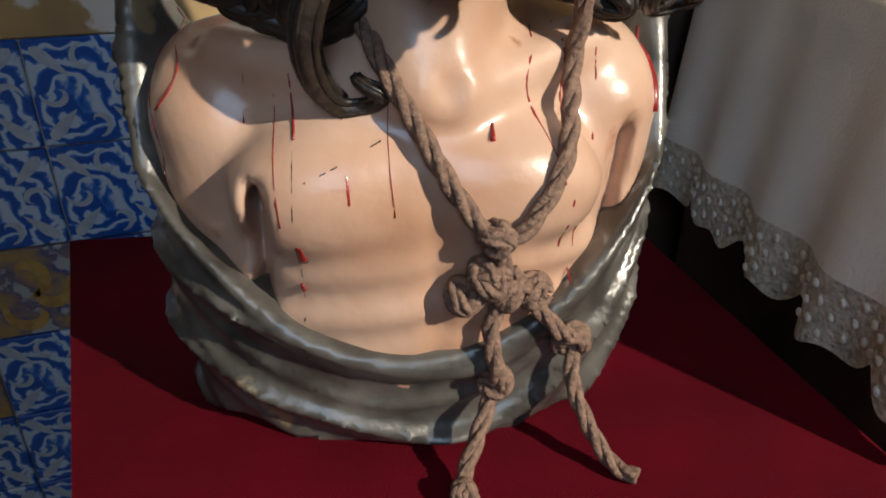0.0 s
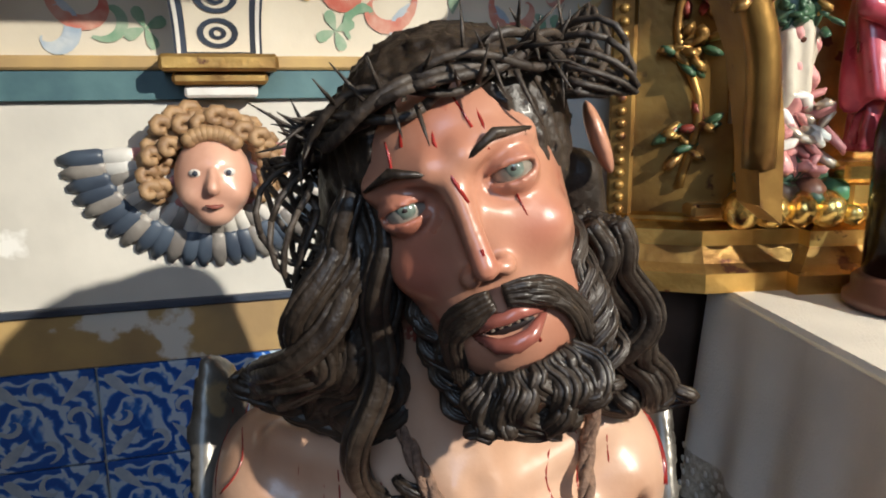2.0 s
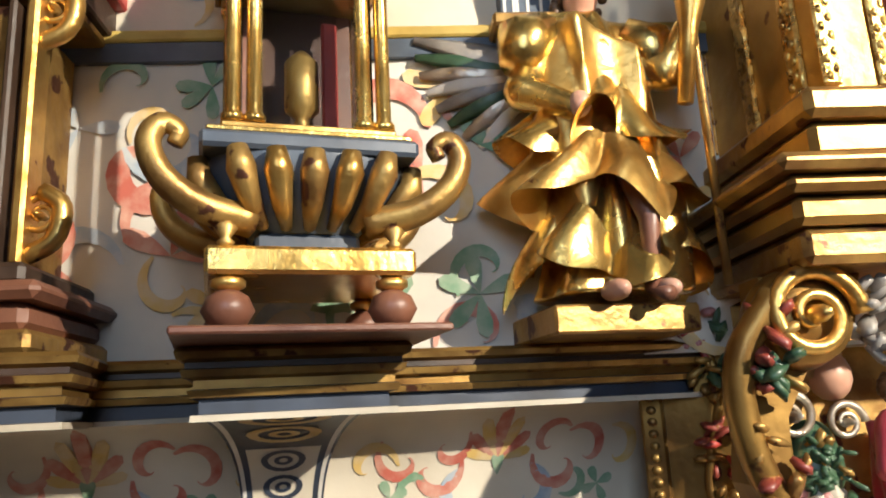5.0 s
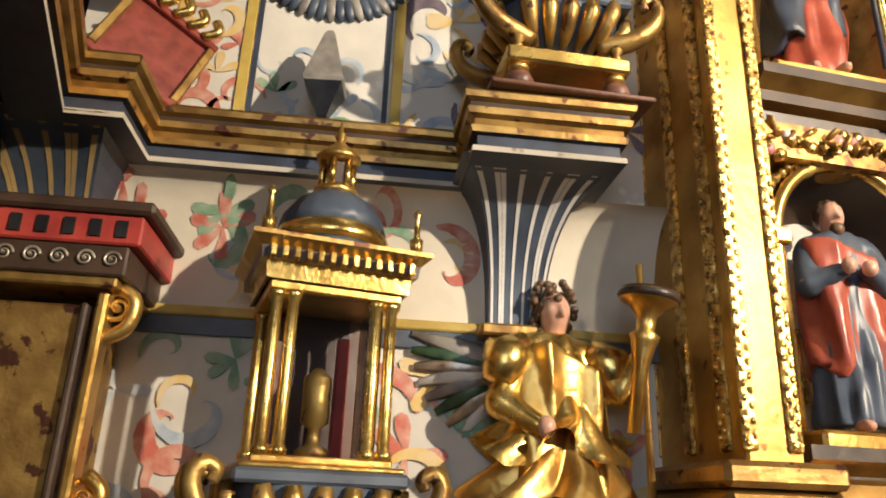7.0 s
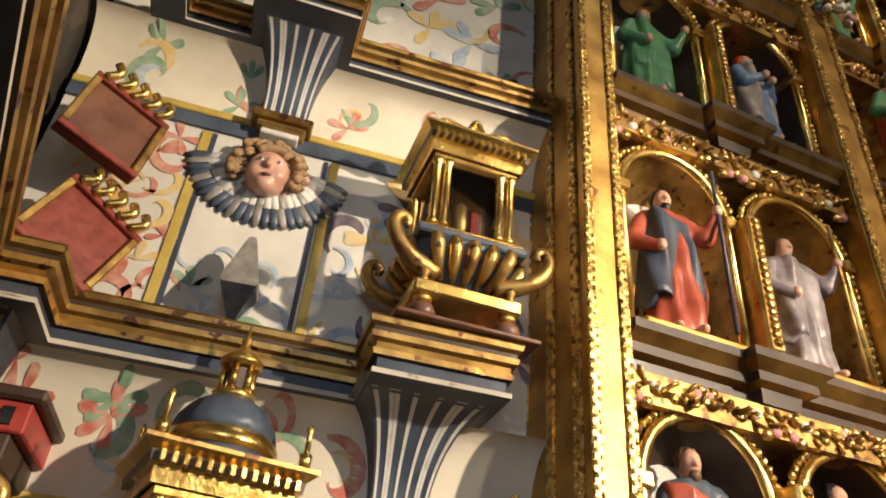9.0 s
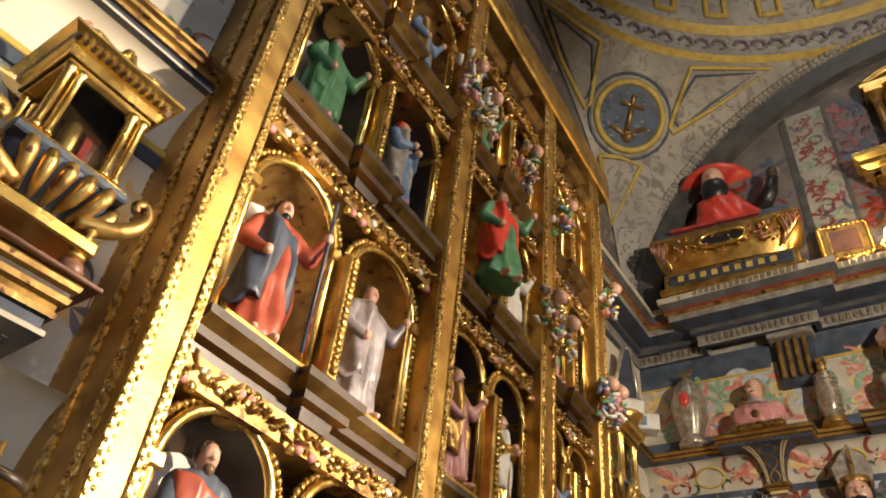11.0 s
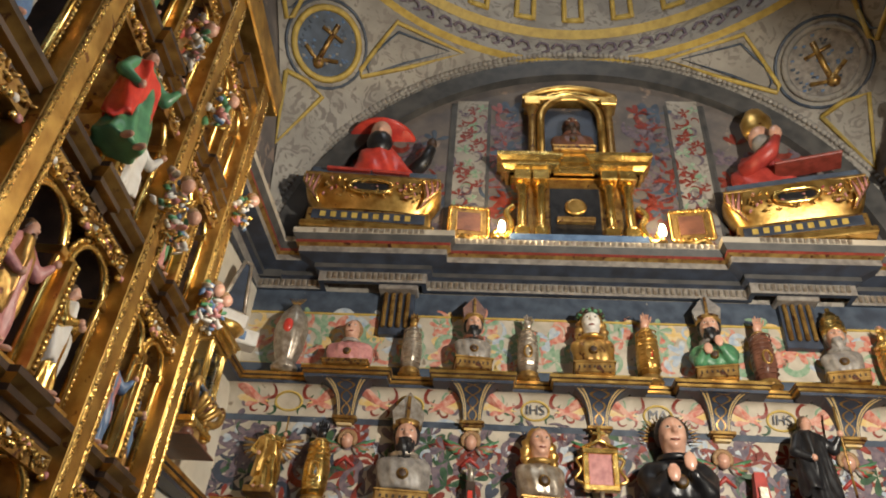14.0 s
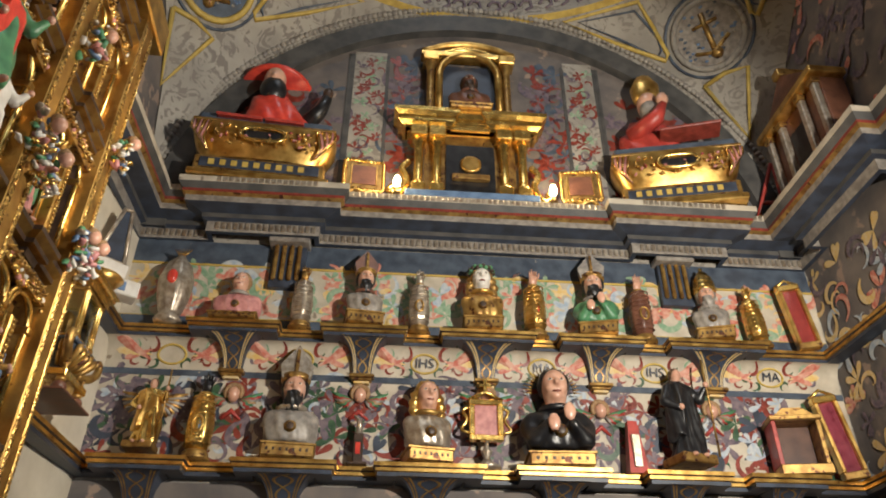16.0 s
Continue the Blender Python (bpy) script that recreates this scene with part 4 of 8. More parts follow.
def to_head(x, y, z):
    dx, dy, dz = x - EYES.x, y - EYES.y, z - EYES.z
    return (dx * AX_R.x + dy * AX_R.y + dz * AX_R.z, dx * AX_F.x + dy * AX_F.y + dz * AX_F.z, dx * AX_U.x + dy * AX_U.y + dz * AX_U.z)


def face(x, y, z):
    """The head's flesh in its own frame: x across, y forward, z up, from between the eyes."""
    d = ell(x, y, z, (0, -0.085, 0.022), (0.069, 0.090, 0.070))
    d = blend(d, ell(x, y, z, (0, -0.052, -0.030), (0.059, 0.060, 0.085)), 0.02)
    d = blend(d, ell(x, y, z, (0, -0.034, -0.090), (0.040, 0.040, 0.035)), 0.02)
    for q in (-1, 1):
        d = blend(d, cap(x, y, z, (q * 0.010, 0.005, 0.017), (q * 0.046, -0.014, 0.017), 0.0085, 0.006), 0.010)
        d = carve(d, ell(x, y, z, (q * 0.032, 0.006, -0.002), (0.021, 0.017, 0.014)), 0.008)
        d = blend(d, ell(x, y, z, (q * 0.036, -0.018, -0.036), (0.019, 0.018, 0.017)), 0.012)
        d = blend(d, ell(x, y, z, (q * 0.0100, 0.011, -0.046), (0.0062, 0.008, 0.006)), 0.005)
        # lids round the eyeballs, cut by the slit between them
        lid = ell(x, y, z, (q * 0.032, -0.0085, -0.0005), (0.0165, 0.0155, 0.0145))
        lid = carve(lid, ell(x, y, z, (q * 0.032, 0.006, -0.0008), (0.0150, 0.018, 0.0040)), 0.0015)
        d = blend(d, lid, 0.003)
        d = carve(d, ell(x, y, z, (q * 0.032, 0.007, -0.0008), (0.0142, 0.016, 0.0037)), 0.0015)
    d = blend(d, cap(x, y, z, (0, 0.006, 0.012), (0, 0.023, -0.041), 0.0055, 0.0072), 0.007)
    d = blend(d, ell(x, y, z, (0.094, -0.09, -0.01), (0.006, 0.014, 0.026)), 0.004)
    d = carve(d, ell(x, y, z, (0, 0.014, -0.081), (0.020, 0.016, 0.0045)), 0.004)
    return d


def flesh(x, y, z):
    d = face(*to_head(x, y, z))
    t = ell(x, y, z, (-0.05, 0.605, 1.14), (0.150, 0.112, 0.19))
    for q, sx in ((-1, -0.180), (1, 0.084)):
        t = blend(t, cap(x, y, z, (-0.05, 0.625, 1.275), (sx, 0.62, 1.258), 0.055, 0.052), 0.04)
        t = blend(t, cap(x, y, z, (sx + q * 0.004, 0.600, 1.245), (sx - q * 0.002, 0.600, 1.08), 0.050, 0.042), 0.010)
        t = blend(t, ell(x, y, z, (-0.05 + q * 0.062, 0.522, 1.215), (0.062, 0.035, 0.040)), 0.03)
        t = blend(t, cap(x, y, z, (-0.035 + q * 0.012, 0.520, 1.278), (-0.05 + q * 0.125, 0.575, 1.300), 0.010, 0.012), 0.022)
        t = blend(t, cap(x, y, z, (-0.04 + q * 0.008, 0.522, 1.285), (-0.045 + q * 0.040, 0.575, 1.40), 0.010, 0.012), 0.022)
    t = blend(t, cap(x, y, z, (-0.045, 0.590, 1.26), (-0.035, 0.560, 1.42), 0.052, 0.050), 0.03)
    low = np.clip((1.236 - z) / 0.02, 0, 1)
    t = t + 0.017 * low * np.exp(-((x + 0.160 - 0.05 * (z - 1.16)) / 0.0055) ** 2)
    t = t + 0.017 * np.clip((1.252 - z) / 0.02, 0, 1) * np.exp(-((x - 0.098 - 0.10 * (z - 1.18)) / 0.0055) ** 2)
    t = t + 0.0035 * np.exp(-((x + 0.042) / 0.010) ** 2) * np.clip((1.25 - z) / 0.04, 0, 1)
    t = carve(t, ell(x, y, z, (-0.032, 0.497, 1.287), (0.010, 0.012, 0.012)), 0.012)
    t = t + 0.0022 * np.sin(z * 170 + 30 * np.abs(x + 0.045)) * np.exp(-((z - 1.135) / 0.045) ** 2)
    return blend(d, t, 0.02)


def drape(x, y, z):
    dx, dy = x + 0.050, y - 0.622
    th = np.arctan2(dy / 0.13, dx / 0.2)
    side = np.clip(np.abs(dx) / 0.19, 0, 1.1)
    rim = 1.098 + 0.120 * np.clip(side, 0, 1.0) ** 2.2 + 0.125 * np.clip((dy + 0.045) / 0.07, 0, 1) * np.clip(side * 1.6 - 0.5, 0, 1)
    swag = z - 2.6 * dx * dx - 0.16 * dx
    ridge = 1 - np.abs(np.sin(swag * 46 + 0.9 * np.sin(dx * 17) + 0.4))
    fine = 1 - np.abs(np.sin(swag * 95 + 1.6 * np.sin(dx * 11 + 1)))
    fold = 0.0150 * ridge ** 2.0 + 0.0055 * fine ** 1.8 - 0.009
    fold = fold * np.clip((rim - z) / 0.03, 0, 1) * np.clip(1.25 - 0.75 * side, 0.35, 1)
    lip = 0.005 * np.exp(-((z - rim + 0.010) / 0.008) ** 2)
    taper = 0.93 + 0.07 * np.clip((z - 1.0) / 0.08, 0, 1)
    r = np.sqrt((dx / 0.199) ** 2 + (dy / 0.130) ** 2)
    d = (r - taper) * 0.128 - fold - lip
    d = np.maximum(d, z - rim)
    return np.maximum(d, 1.003 - z + 0.004 * np.sin(th * 7))


bust = Build()
skin_of(bust, flesh, (-0.28, 0.41, 1.02), (0.19, 0.72, 1.40), 0.0044, SKIN)
skin_of(bust, flesh, (-0.15, 0.40, 1.385), (0.075, 0.66, 1.60), 0.0023, FACE)
skin_of(bust, drape, (-0.29, 0.46, 0.99), (0.18, 0.78, 1.42), 0.0048, DRAPE)


def front(x, z, y0=0.38, y1=0.66):
    """Where the flesh or drapery begins, coming from the front."""
    ys = np.arange(y0, y1, 0.0015)
    xs, zs = np.full_like(ys, x), np.full_like(ys, z)
    d = np.minimum(flesh(xs, ys, zs), drape(xs, ys, zs))
    hit = np.nonzero(d < 0)[0]
    return float(ys[hit[0]]) if len(hit) else y1


# eyes
for q in (-1, 1):
    bust.ball((q * 0.032, -0.0092, -0.0005), 0.0128, EYE_W, 14, HEAD)
    bust.ball((q * 0.032 + 0.001, -0.0008, 0.0008), (0.0066, 0.0052, 0.0066), IRIS, 12, HEAD)
    bust.ball((q * 0.032 + 0.001, 0.0024, 0.0012), (0.0024, 0.0024, 0.0024), VOID, 8, HEAD)
    bust.tube([HEAD @ Vector(p) for p in ((q * 0.012, 0.012, 0.016), (q * 0.03, 0.010, 0.0235), (q * 0.05, -0.008, 0.018))], [0.0016, 0.0034, 0.0010], HAIR, 6)
# lips, teeth and the open mouth
bust.tube([HEAD @ Vector(p) for p in ((-0.022, 0.000, -0.080), (-0.008, 0.0095, -0.0735), (0, 0.0095, -0.075), (0.008, 0.0095, -0.0735), (0.022, 0.000, -0.080))], [0.002, 0.0045, 0.004, 0.0045, 0.002], LIP, 8)
bust.tube([HEAD @ Vector(p) for p in ((-0.021, 0.000, -0.082), (-0.010, 0.008, -0.0895), (0, 0.010, -0.091), (0.010, 0.008, -0.0895), (0.021, 0.000, -0.082))], [0.002, 0.005, 0.006, 0.005, 0.002], LIP, 8)
bust.ball((0, -0.002, -0.082), (0.018, 0.008, 0.006), VOID, 10, HEAD)
for k in range(5):
    bust.ball((-0.010 + 0.005 * k, 0.0055, -0.0785), (0.0022, 0.002, 0.003), EYE_W, 6, HEAD)
# hair: cap, long locks on both sides, beard and moustache in carved curls
rng = random.Random(4)


def hair_cap(x, y, z):
    hx, hy, hz = to_head(x, y, z)
    d = ell(hx, hy, hz, (0, -0.090, 0.022), (0.080, 0.095, 0.078))
    d = d + 0.0020 * np.sin(np.arctan2(hx, hy + 0.09 + 0 * hz) * 34 + hz * 30) + 0.0016 * np.sin(np.arctan2(hx, hy + 0.09 + 0 * hz) * 71 + 4 * np.sin(hz * 60) + hx * 90)
    d = np.maximum(d, -(ell(hx, hy, hz, (0, 0.03, -0.032), (0.064, 0.085, 0.108))))
    side = cap(x, y, z, (-0.112, 0.53, 1.50), (-0.128, 0.565, 1.35), 0.020, 0.030)
    side2 = cap(x, y, z, (0.045, 0.555, 1.50), (0.070, 0.60, 1.36), 0.018, 0.030)
    d = blend(blend(d, side, 0.02), side2, 0.02)
    return blend(d, cap(x, y, z, (-0.05, 0.63, 1.5), (-0.05, 0.68, 1.3), 0.07, 0.08), 0.03)


skin_of(bust, hair_cap, (-0.2, 0.42, 1.24), (0.14, 0.80, 1.63), 0.0045, HAIR)


def lock(pts, r, wob=0.0075, n=7):
    line = wave(pts, n)
    ph, sp = rng.uniform(0, 6), rng.uniform(0.35, 0.6)
    k = len(line)
    line = [p + Vector((math.sin(i * sp + ph), math.cos(i * sp + ph) * 0.7, 0.0)) * wob * min(1, i / 5) for i, p in enumerate(line)]
    size = [r * (0.35 + 0.75 * math.sin(math.pi * min(1, 0.18 + 0.80 * i / k))) for i in range(k)]
    bust.tube(line, size, HAIR, 8, flat=0.75)
    # carved strands that ride on the lock
    for s in range(5):
        strand = []
        for i, p in enumerate(line):
            t = (line[min(i + 1, k - 1)] - line[max(i - 1, 0)]).normalized()
            u = t.cross(Vector((0.25, 1, 0.15))).normalized()
            a = ph + s * 1.2566 + 0.9 * i / k
            strand.append(p + (u * math.cos(a) + t.cross(u) * math.sin(a) * 0.8) * size[i] * 0.82)
        bust.tube(strand, [q * 0.34 for q in size], HAIR, 5)


def tress(root, knee, tip, r, curl):
    """A carved strand that falls, swings out and ends in a hooked curl."""
    a, c, e = Vector(root), Vector(knee), Vector(tip)
    lock([a, a.lerp(c, 0.5) + Vector((-curl * 0.5, -0.004, 0)), c, c.lerp(e, 0.5) + Vector((curl, -0.003, 0)), e, e + Vector((-curl * 1.1, -0.002, 0.006)), e + Vector((-curl * 1.0, 0.002, 0.017))], r)


for k in range(22):
    u, v = (k * 0.618) % 1, (k * 0.381) % 1
    root = (-0.100 - 0.012 * u, 0.475 + 0.060 * v, 1.500 - 0.02 * v)
    knee = (-0.100 - 0.050 * u * u, 0.488 + 0.055 * v, 1.395 - 0.030 * v)
    tip = [-0.098 - 0.085 * u, 0, 1.275 + 0.075 * u + 0.03 * v]
    tip[1] = min(0.56, front(tip[0], tip[2]) - 0.006 + 0.02 * v)
    tress(root, knee, tip, 0.0088 + 0.0030 * v, (0.017 if k % 3 else -0.016))
for k in range(11):
    u, v = (k * 0.618) % 1, (k * 0.381) % 1
    tress((0.036 + 0.020 * u, 0.490 + 0.060 * v, 1.475), (0.055 + 0.030 * u, 0.520 + 0.05 * v, 1.405 - 0.02 * u), (0.070 + 0.045 * u, 0.545 + 0.045 * v, 1.325 + 0.035 * v), 0.0084 + 0.003 * v, (0.012 if k % 2 else -0.013))
for q in (-1, 1):
    for k in range(6):   # moustache sweeping out beside the mouth
        lock([HEAD @ Vector(p) for p in ((q * 0.004, 0.0155 - 0.0005 * k, -0.0575 - 0.0014 * k), (q * 0.017, 0.0125 - 0.0006 * k, -0.0595 - 0.0020 * k), (q * 0.031, 0.002, -0.068 - 0.0024 * k), (q * (0.041 - 0.0006 * k), -0.009, -0.088 - 0.0024 * k), (q * (0.044 - 0.001 * k), -0.012, -0.104 - 0.002 * k))], 0.0041, 0.0014, 5)
    for k in range(12):   # close side beard along the jaw
        zz = -0.036 - 0.0068 * k
        lock([HEAD @ Vector(p) for p in ((q * 0.057, -0.056 + 0.0016 * k, zz), (q * 0.054, -0.040 + 0.0016 * k, zz - 0.016), (q * (0.050 - 0.0012 * k), -0.027 + 0.001 * k, zz - 0.032), (q * (0.045 - 0.0018 * k), -0.026 + 0.001 * k, zz - 0.042))], 0.0036, 0.0042, 6)
    for k in range(6):   # chin curls parted in two
        x = q * (0.006 + 0.0056 * k)
        turn = q * (1 if k % 2 else -1)
        lock([HEAD @ Vector(p) for p in ((x * 0.8, 0.004 - 0.002 * k, -0.108), (x * 1.05, 0.010 - 0.0024 * k, -0.120), (x + 0.003 * q, 0.009 - 0.001 * k, -0.136), (x - 0.004 * q, 0.003, -0.150 + 0.0030 * k), (x + 0.008 * turn, -0.001, -0.146 + 0.002 * k), (x + 0.010 * turn, 0.005, -0.137))], 0.0060, 0.0040, 6)
bust.ball((0, -0.034, -0.118), (0.036, 0.030, 0.028), HAIR, 16, HEAD)
# painted trickles of blood and dark cracks
for pts, r in ((((-0.215, 1.31), (-0.205, 1.285), (-0.222, 1.26)), 0.0016), (((-0.142, 1.275), (-0.143, 1.24), (-0.142, 1.206)), 0.0012), (((-0.131, 1.29), (-0.130, 1.255)), 0.002),
               (((-0.100, 1.29), (-0.099, 1.25), (-0.098, 1.208)), 0.0012), (((0.030, 1.31), (0.020, 1.28), (0.036, 1.24), (0.040, 1.225)), 0.0014), (((0.048, 1.31), (0.050, 1.27), (0.047, 1.20), (0.046, 1.15)), 0.0013),
               (((0.132, 1.295), (0.130, 1.275), (0.128, 1.245)), 0.0035), (((-0.005, 1.262), (-0.006, 1.252)), 0.004), (((-0.132, 1.19), (-0.130, 1.175)), 0.0045), (((-0.070, 1.285), (-0.072, 1.245), (-0.070, 1.21)), 0.0011), (((-0.222, 1.30), (-0.228, 1.27), (-0.222, 1.23), (-0.226, 1.205)), 0.0012), (((-0.160, 1.29), (-0.163, 1.255)), 0.0012), (((0.075, 1.30), (0.078, 1.265), (0.074, 1.235)), 0.0011), (((-0.115, 1.16), (-0.114, 1.11)), 0.001), (((0.062, 1.19), (0.060, 1.13)), 0.001), (((-0.133, 1.155), (-0.132, 1.149)), 0.004)):
    line = wave([(p[0], front(*p), p[1]) for p in pts], 6)
    bust.tube([(p.x, front(p.x, p.z) - 0.0002, p.z) for p in line], [r * (0.6 + 0.5 * i / len(line)) for i in range(len(line))], BLOOD, 5, flat=0.5)
for pts in (((-0.131, 1.25), (-0.134, 1.20), (-0.132, 1.15), (-0.135, 1.10), (-0.131, 1.06)), ((-0.125, 1.235), (-0.10, 1.245), (-0.07, 1.257))):
    line = wave([(p[0], front(*p), p[1]) for p in pts], 8)
    bust.tube([(p.x, front(p.x, p.z), p.z) for p in line], 0.0006, VOID, 4)
for pts, r in ((((0.003, 0.056), (-0.002, 0.03), (0.001, 0.008), (0.004, -0.006)), 0.0012), (((0.024, 0.056), (0.026, 0.03), (0.024, 0.016)), 0.0010), (((-0.026, 0.054), (-0.030, 0.02)), 0.0010), (((-0.014, 0.052), (-0.020, 0.034)), 0.0013), (((0.016, 0.05), (0.020, 0.03)), 0.001), (((-0.034, 0.05), (-0.04, 0.036)), 0.001),
               (((0.03, -0.013), (0.031, -0.026)), 0.0006), (((-0.05, 0.045), (-0.052, 0.03)), 0.0015), (((0.002, -0.03), (0.001, -0.045)), 0.0013), (((0.012, -0.088), (0.013, -0.096)), 0.0016)):
    line = []
    for p in pts:
        ys = np.arange(0.05, -0.06, -0.001)
        d = face(np.full_like(ys, p[0]), ys, np.full_like(ys, p[1]))
        hit = np.nonzero(d < 0)[0]
        line.append(HEAD @ Vector((p[0], float(ys[hit[0]]) if len(hit) else 0, p[1])))
    bust.tube(line, r, BLOOD, 5)
thing("bust_sculpture", bust, "life-size polychrome wooden bust of a bearded man with silvered drapery", "sculpture")

# crown of thorns: plaited stems and thorns round the brow
THORN = material("dark_thorn_stems", (0.055, 0.040, 0.028), (0.025, 0.018, 0.014), 60, 0.55, 0, 0.5, 150)
b = Build()
for s in range(5):
    ph = s * 1.26
    ring = []
    for k in range(61):
        a = 2 * math.pi * k / 60
        rr = 1.0 + 0.07 * math.sin(3 * a + ph) + 0.03 * math.sin(7 * a + 2 * ph)
        ring.append(HEAD @ Vector((0.088 * rr * math.sin(a), -0.078 + 0.090 * rr * math.cos(a), 0.060 + 0.006 * math.sin(5 * a + ph) + 0.006 * math.cos(4 * a + 2 * ph) - 0.018 * (1 - math.cos(a)) * 0.5)))
    b.tube(ring, 0.0026 + 0.0006 * (s % 3), THORN, 6)
for q, cx in ((-1, -0.105), (1, 0.100)):
    for s in range(6):
        ph = s * 1.05
        ring = [HEAD @ Vector((cx + q * 0.018 * math.cos(a * 2 + ph), -0.075 + 0.045 * math.cos(a + ph * 0.2), (0.016 if q < 0 else 0.042) + (0.036 if q < 0 else 0.024) * math.sin(a) + 0.006 * math.sin(3 * a + ph))) for a in [2 * math.pi * k / 24 for k in range(25)]]
        b.tube(ring, 0.0022, THORN, 5)
for k in range(110):
    a = rng.uniform(0, 6.283)
    base = Vector((0.092 * math.sin(a), -0.078 + 0.091 * math.cos(a), 0.060 + rng.uniform(-0.009, 0.009) - 0.009 * (1 - math.cos(a))))
    d = Vector((math.sin(a) * rng.uniform(-0.2, 1), math.cos(a) * rng.uniform(0.0, 1), rng.uniform(-1.1, 1))).normalized() * rng.uniform(0.014, 0.034)
    b.tube([HEAD @ base, HEAD @ (base + d * 0.5), HEAD @ (base + d)], [0.0016, 0.0012, 0.0003], THORN, 5)
thing("crown_of_thorns", b, "dark plaited crown of thorns on the bust's brow", "crown")

# rope: three twisted strands in a loop, knots and two hanging ends
ROPE = material("hemp_rope", (0.24, 0.145, 0.095), (0.13, 0.075, 0.05), 200, 0.85, 0, 0.8, 300)
b = Build()


def rope(pts, r=0.0062):
    line = wave(pts, 12)
    for s in range(3):
        strand, run = [], 0.0
        for i, p in enumerate(line):
            run += (p - line[i - 1]).length if i else 0
            t = (line[min(i + 1, len(line) - 1)] - line[max(0, i - 1)]).normalized()
            u = t.cross(Vector((0.2, 1, 0.1))).normalized()
            w = t.cross(u)
            a = run / r * 0.55 + s * 2.094
            strand.append(p + (u * math.cos(a) + w * math.sin(a)) * r * 0.52)
        b.tube(strand, r * 0.58, ROPE, 6)


def knot(c, r):
    for k in range(4):
        ax = Vector((rng.uniform(-1, 1), rng.uniform(-1, 1), rng.uniform(-1, 1))).normalized()
        u = ax.cross(Vector((0.3, 0.5, 0.8))).normalized()
        w = ax.cross(u)
        rope([Vector(c) + (u * math.cos(a) + w * math.sin(a)) * r for a in [2 * math.pi * j / 6 for j in range(7)]], 0.0052)


def on(x, z, lift=0.008):
    return (x, front(x, z) - lift, z)


rope([(-0.10, 0.63, 1.36), (-0.085, 0.55, 1.325), on(-0.073, 1.300), on(-0.055, 1.267), on(-0.033, 1.228), on(-0.012, 1.197), on(-0.006, 1.185)])
rope([(0.05, 0.62, 1.39), (0.058, 0.545, 1.345), on(0.054, 1.290), on(0.040, 1.243), on(0.016, 1.205), on(-0.002, 1.190), on(-0.004, 1.18)])
rope([on(-0.005, 1.20, 0.012), on(-0.002, 1.18, 0.014), on(0.004, 1.155, 0.014), on(-0.006, 1.122, 0.012), on(-0.001, 1.085, 0.010), on(0.0, 1.066, 0.012), (-0.015, 0.472, 1.04), (-0.028, 0.455, 1.017), (-0.031, 0.440, 1.010)])
rope([on(0.004, 1.17, 0.014), on(0.022, 1.140, 0.014), on(0.046, 1.110, 0.012), on(0.060, 1.092, 0.012), (0.060, 0.49, 1.06), (0.072, 0.470, 1.03), (0.085, 0.455, 1.012), (0.099, 0.443, 1.010)])
for c, r in ((on(-0.006, 1.196, 0.010), 0.009), (on(-0.010, 1.165, 0.012), 0.012), (on(0.006, 1.150, 0.014), 0.011), (on(-0.026, 1.150, 0.010), 0.010), (on(0.026, 1.142, 0.012), 0.010), (on(0.0, 1.070, 0.012), 0.009), (on(0.060, 1.092, 0.012), 0.011), ((-0.030, 0.440, 1.013), 0.008)):
    knot(c, r)
thing("rope", b, "knotted brown hemp rope hung round the bust's neck", "rope")

# ---- small carved figures ----
def crease(u, v, lobes, ph):
    """Sharp ridges of gilded cloth that break and wander on their way down."""
    return 1.5 * abs(math.sin(lobes * math.pi * u + ph + 1.4 * v)) - 0.75 + 0.30 * math.sin(6.2832 * 7 * u + 8 * v) * v


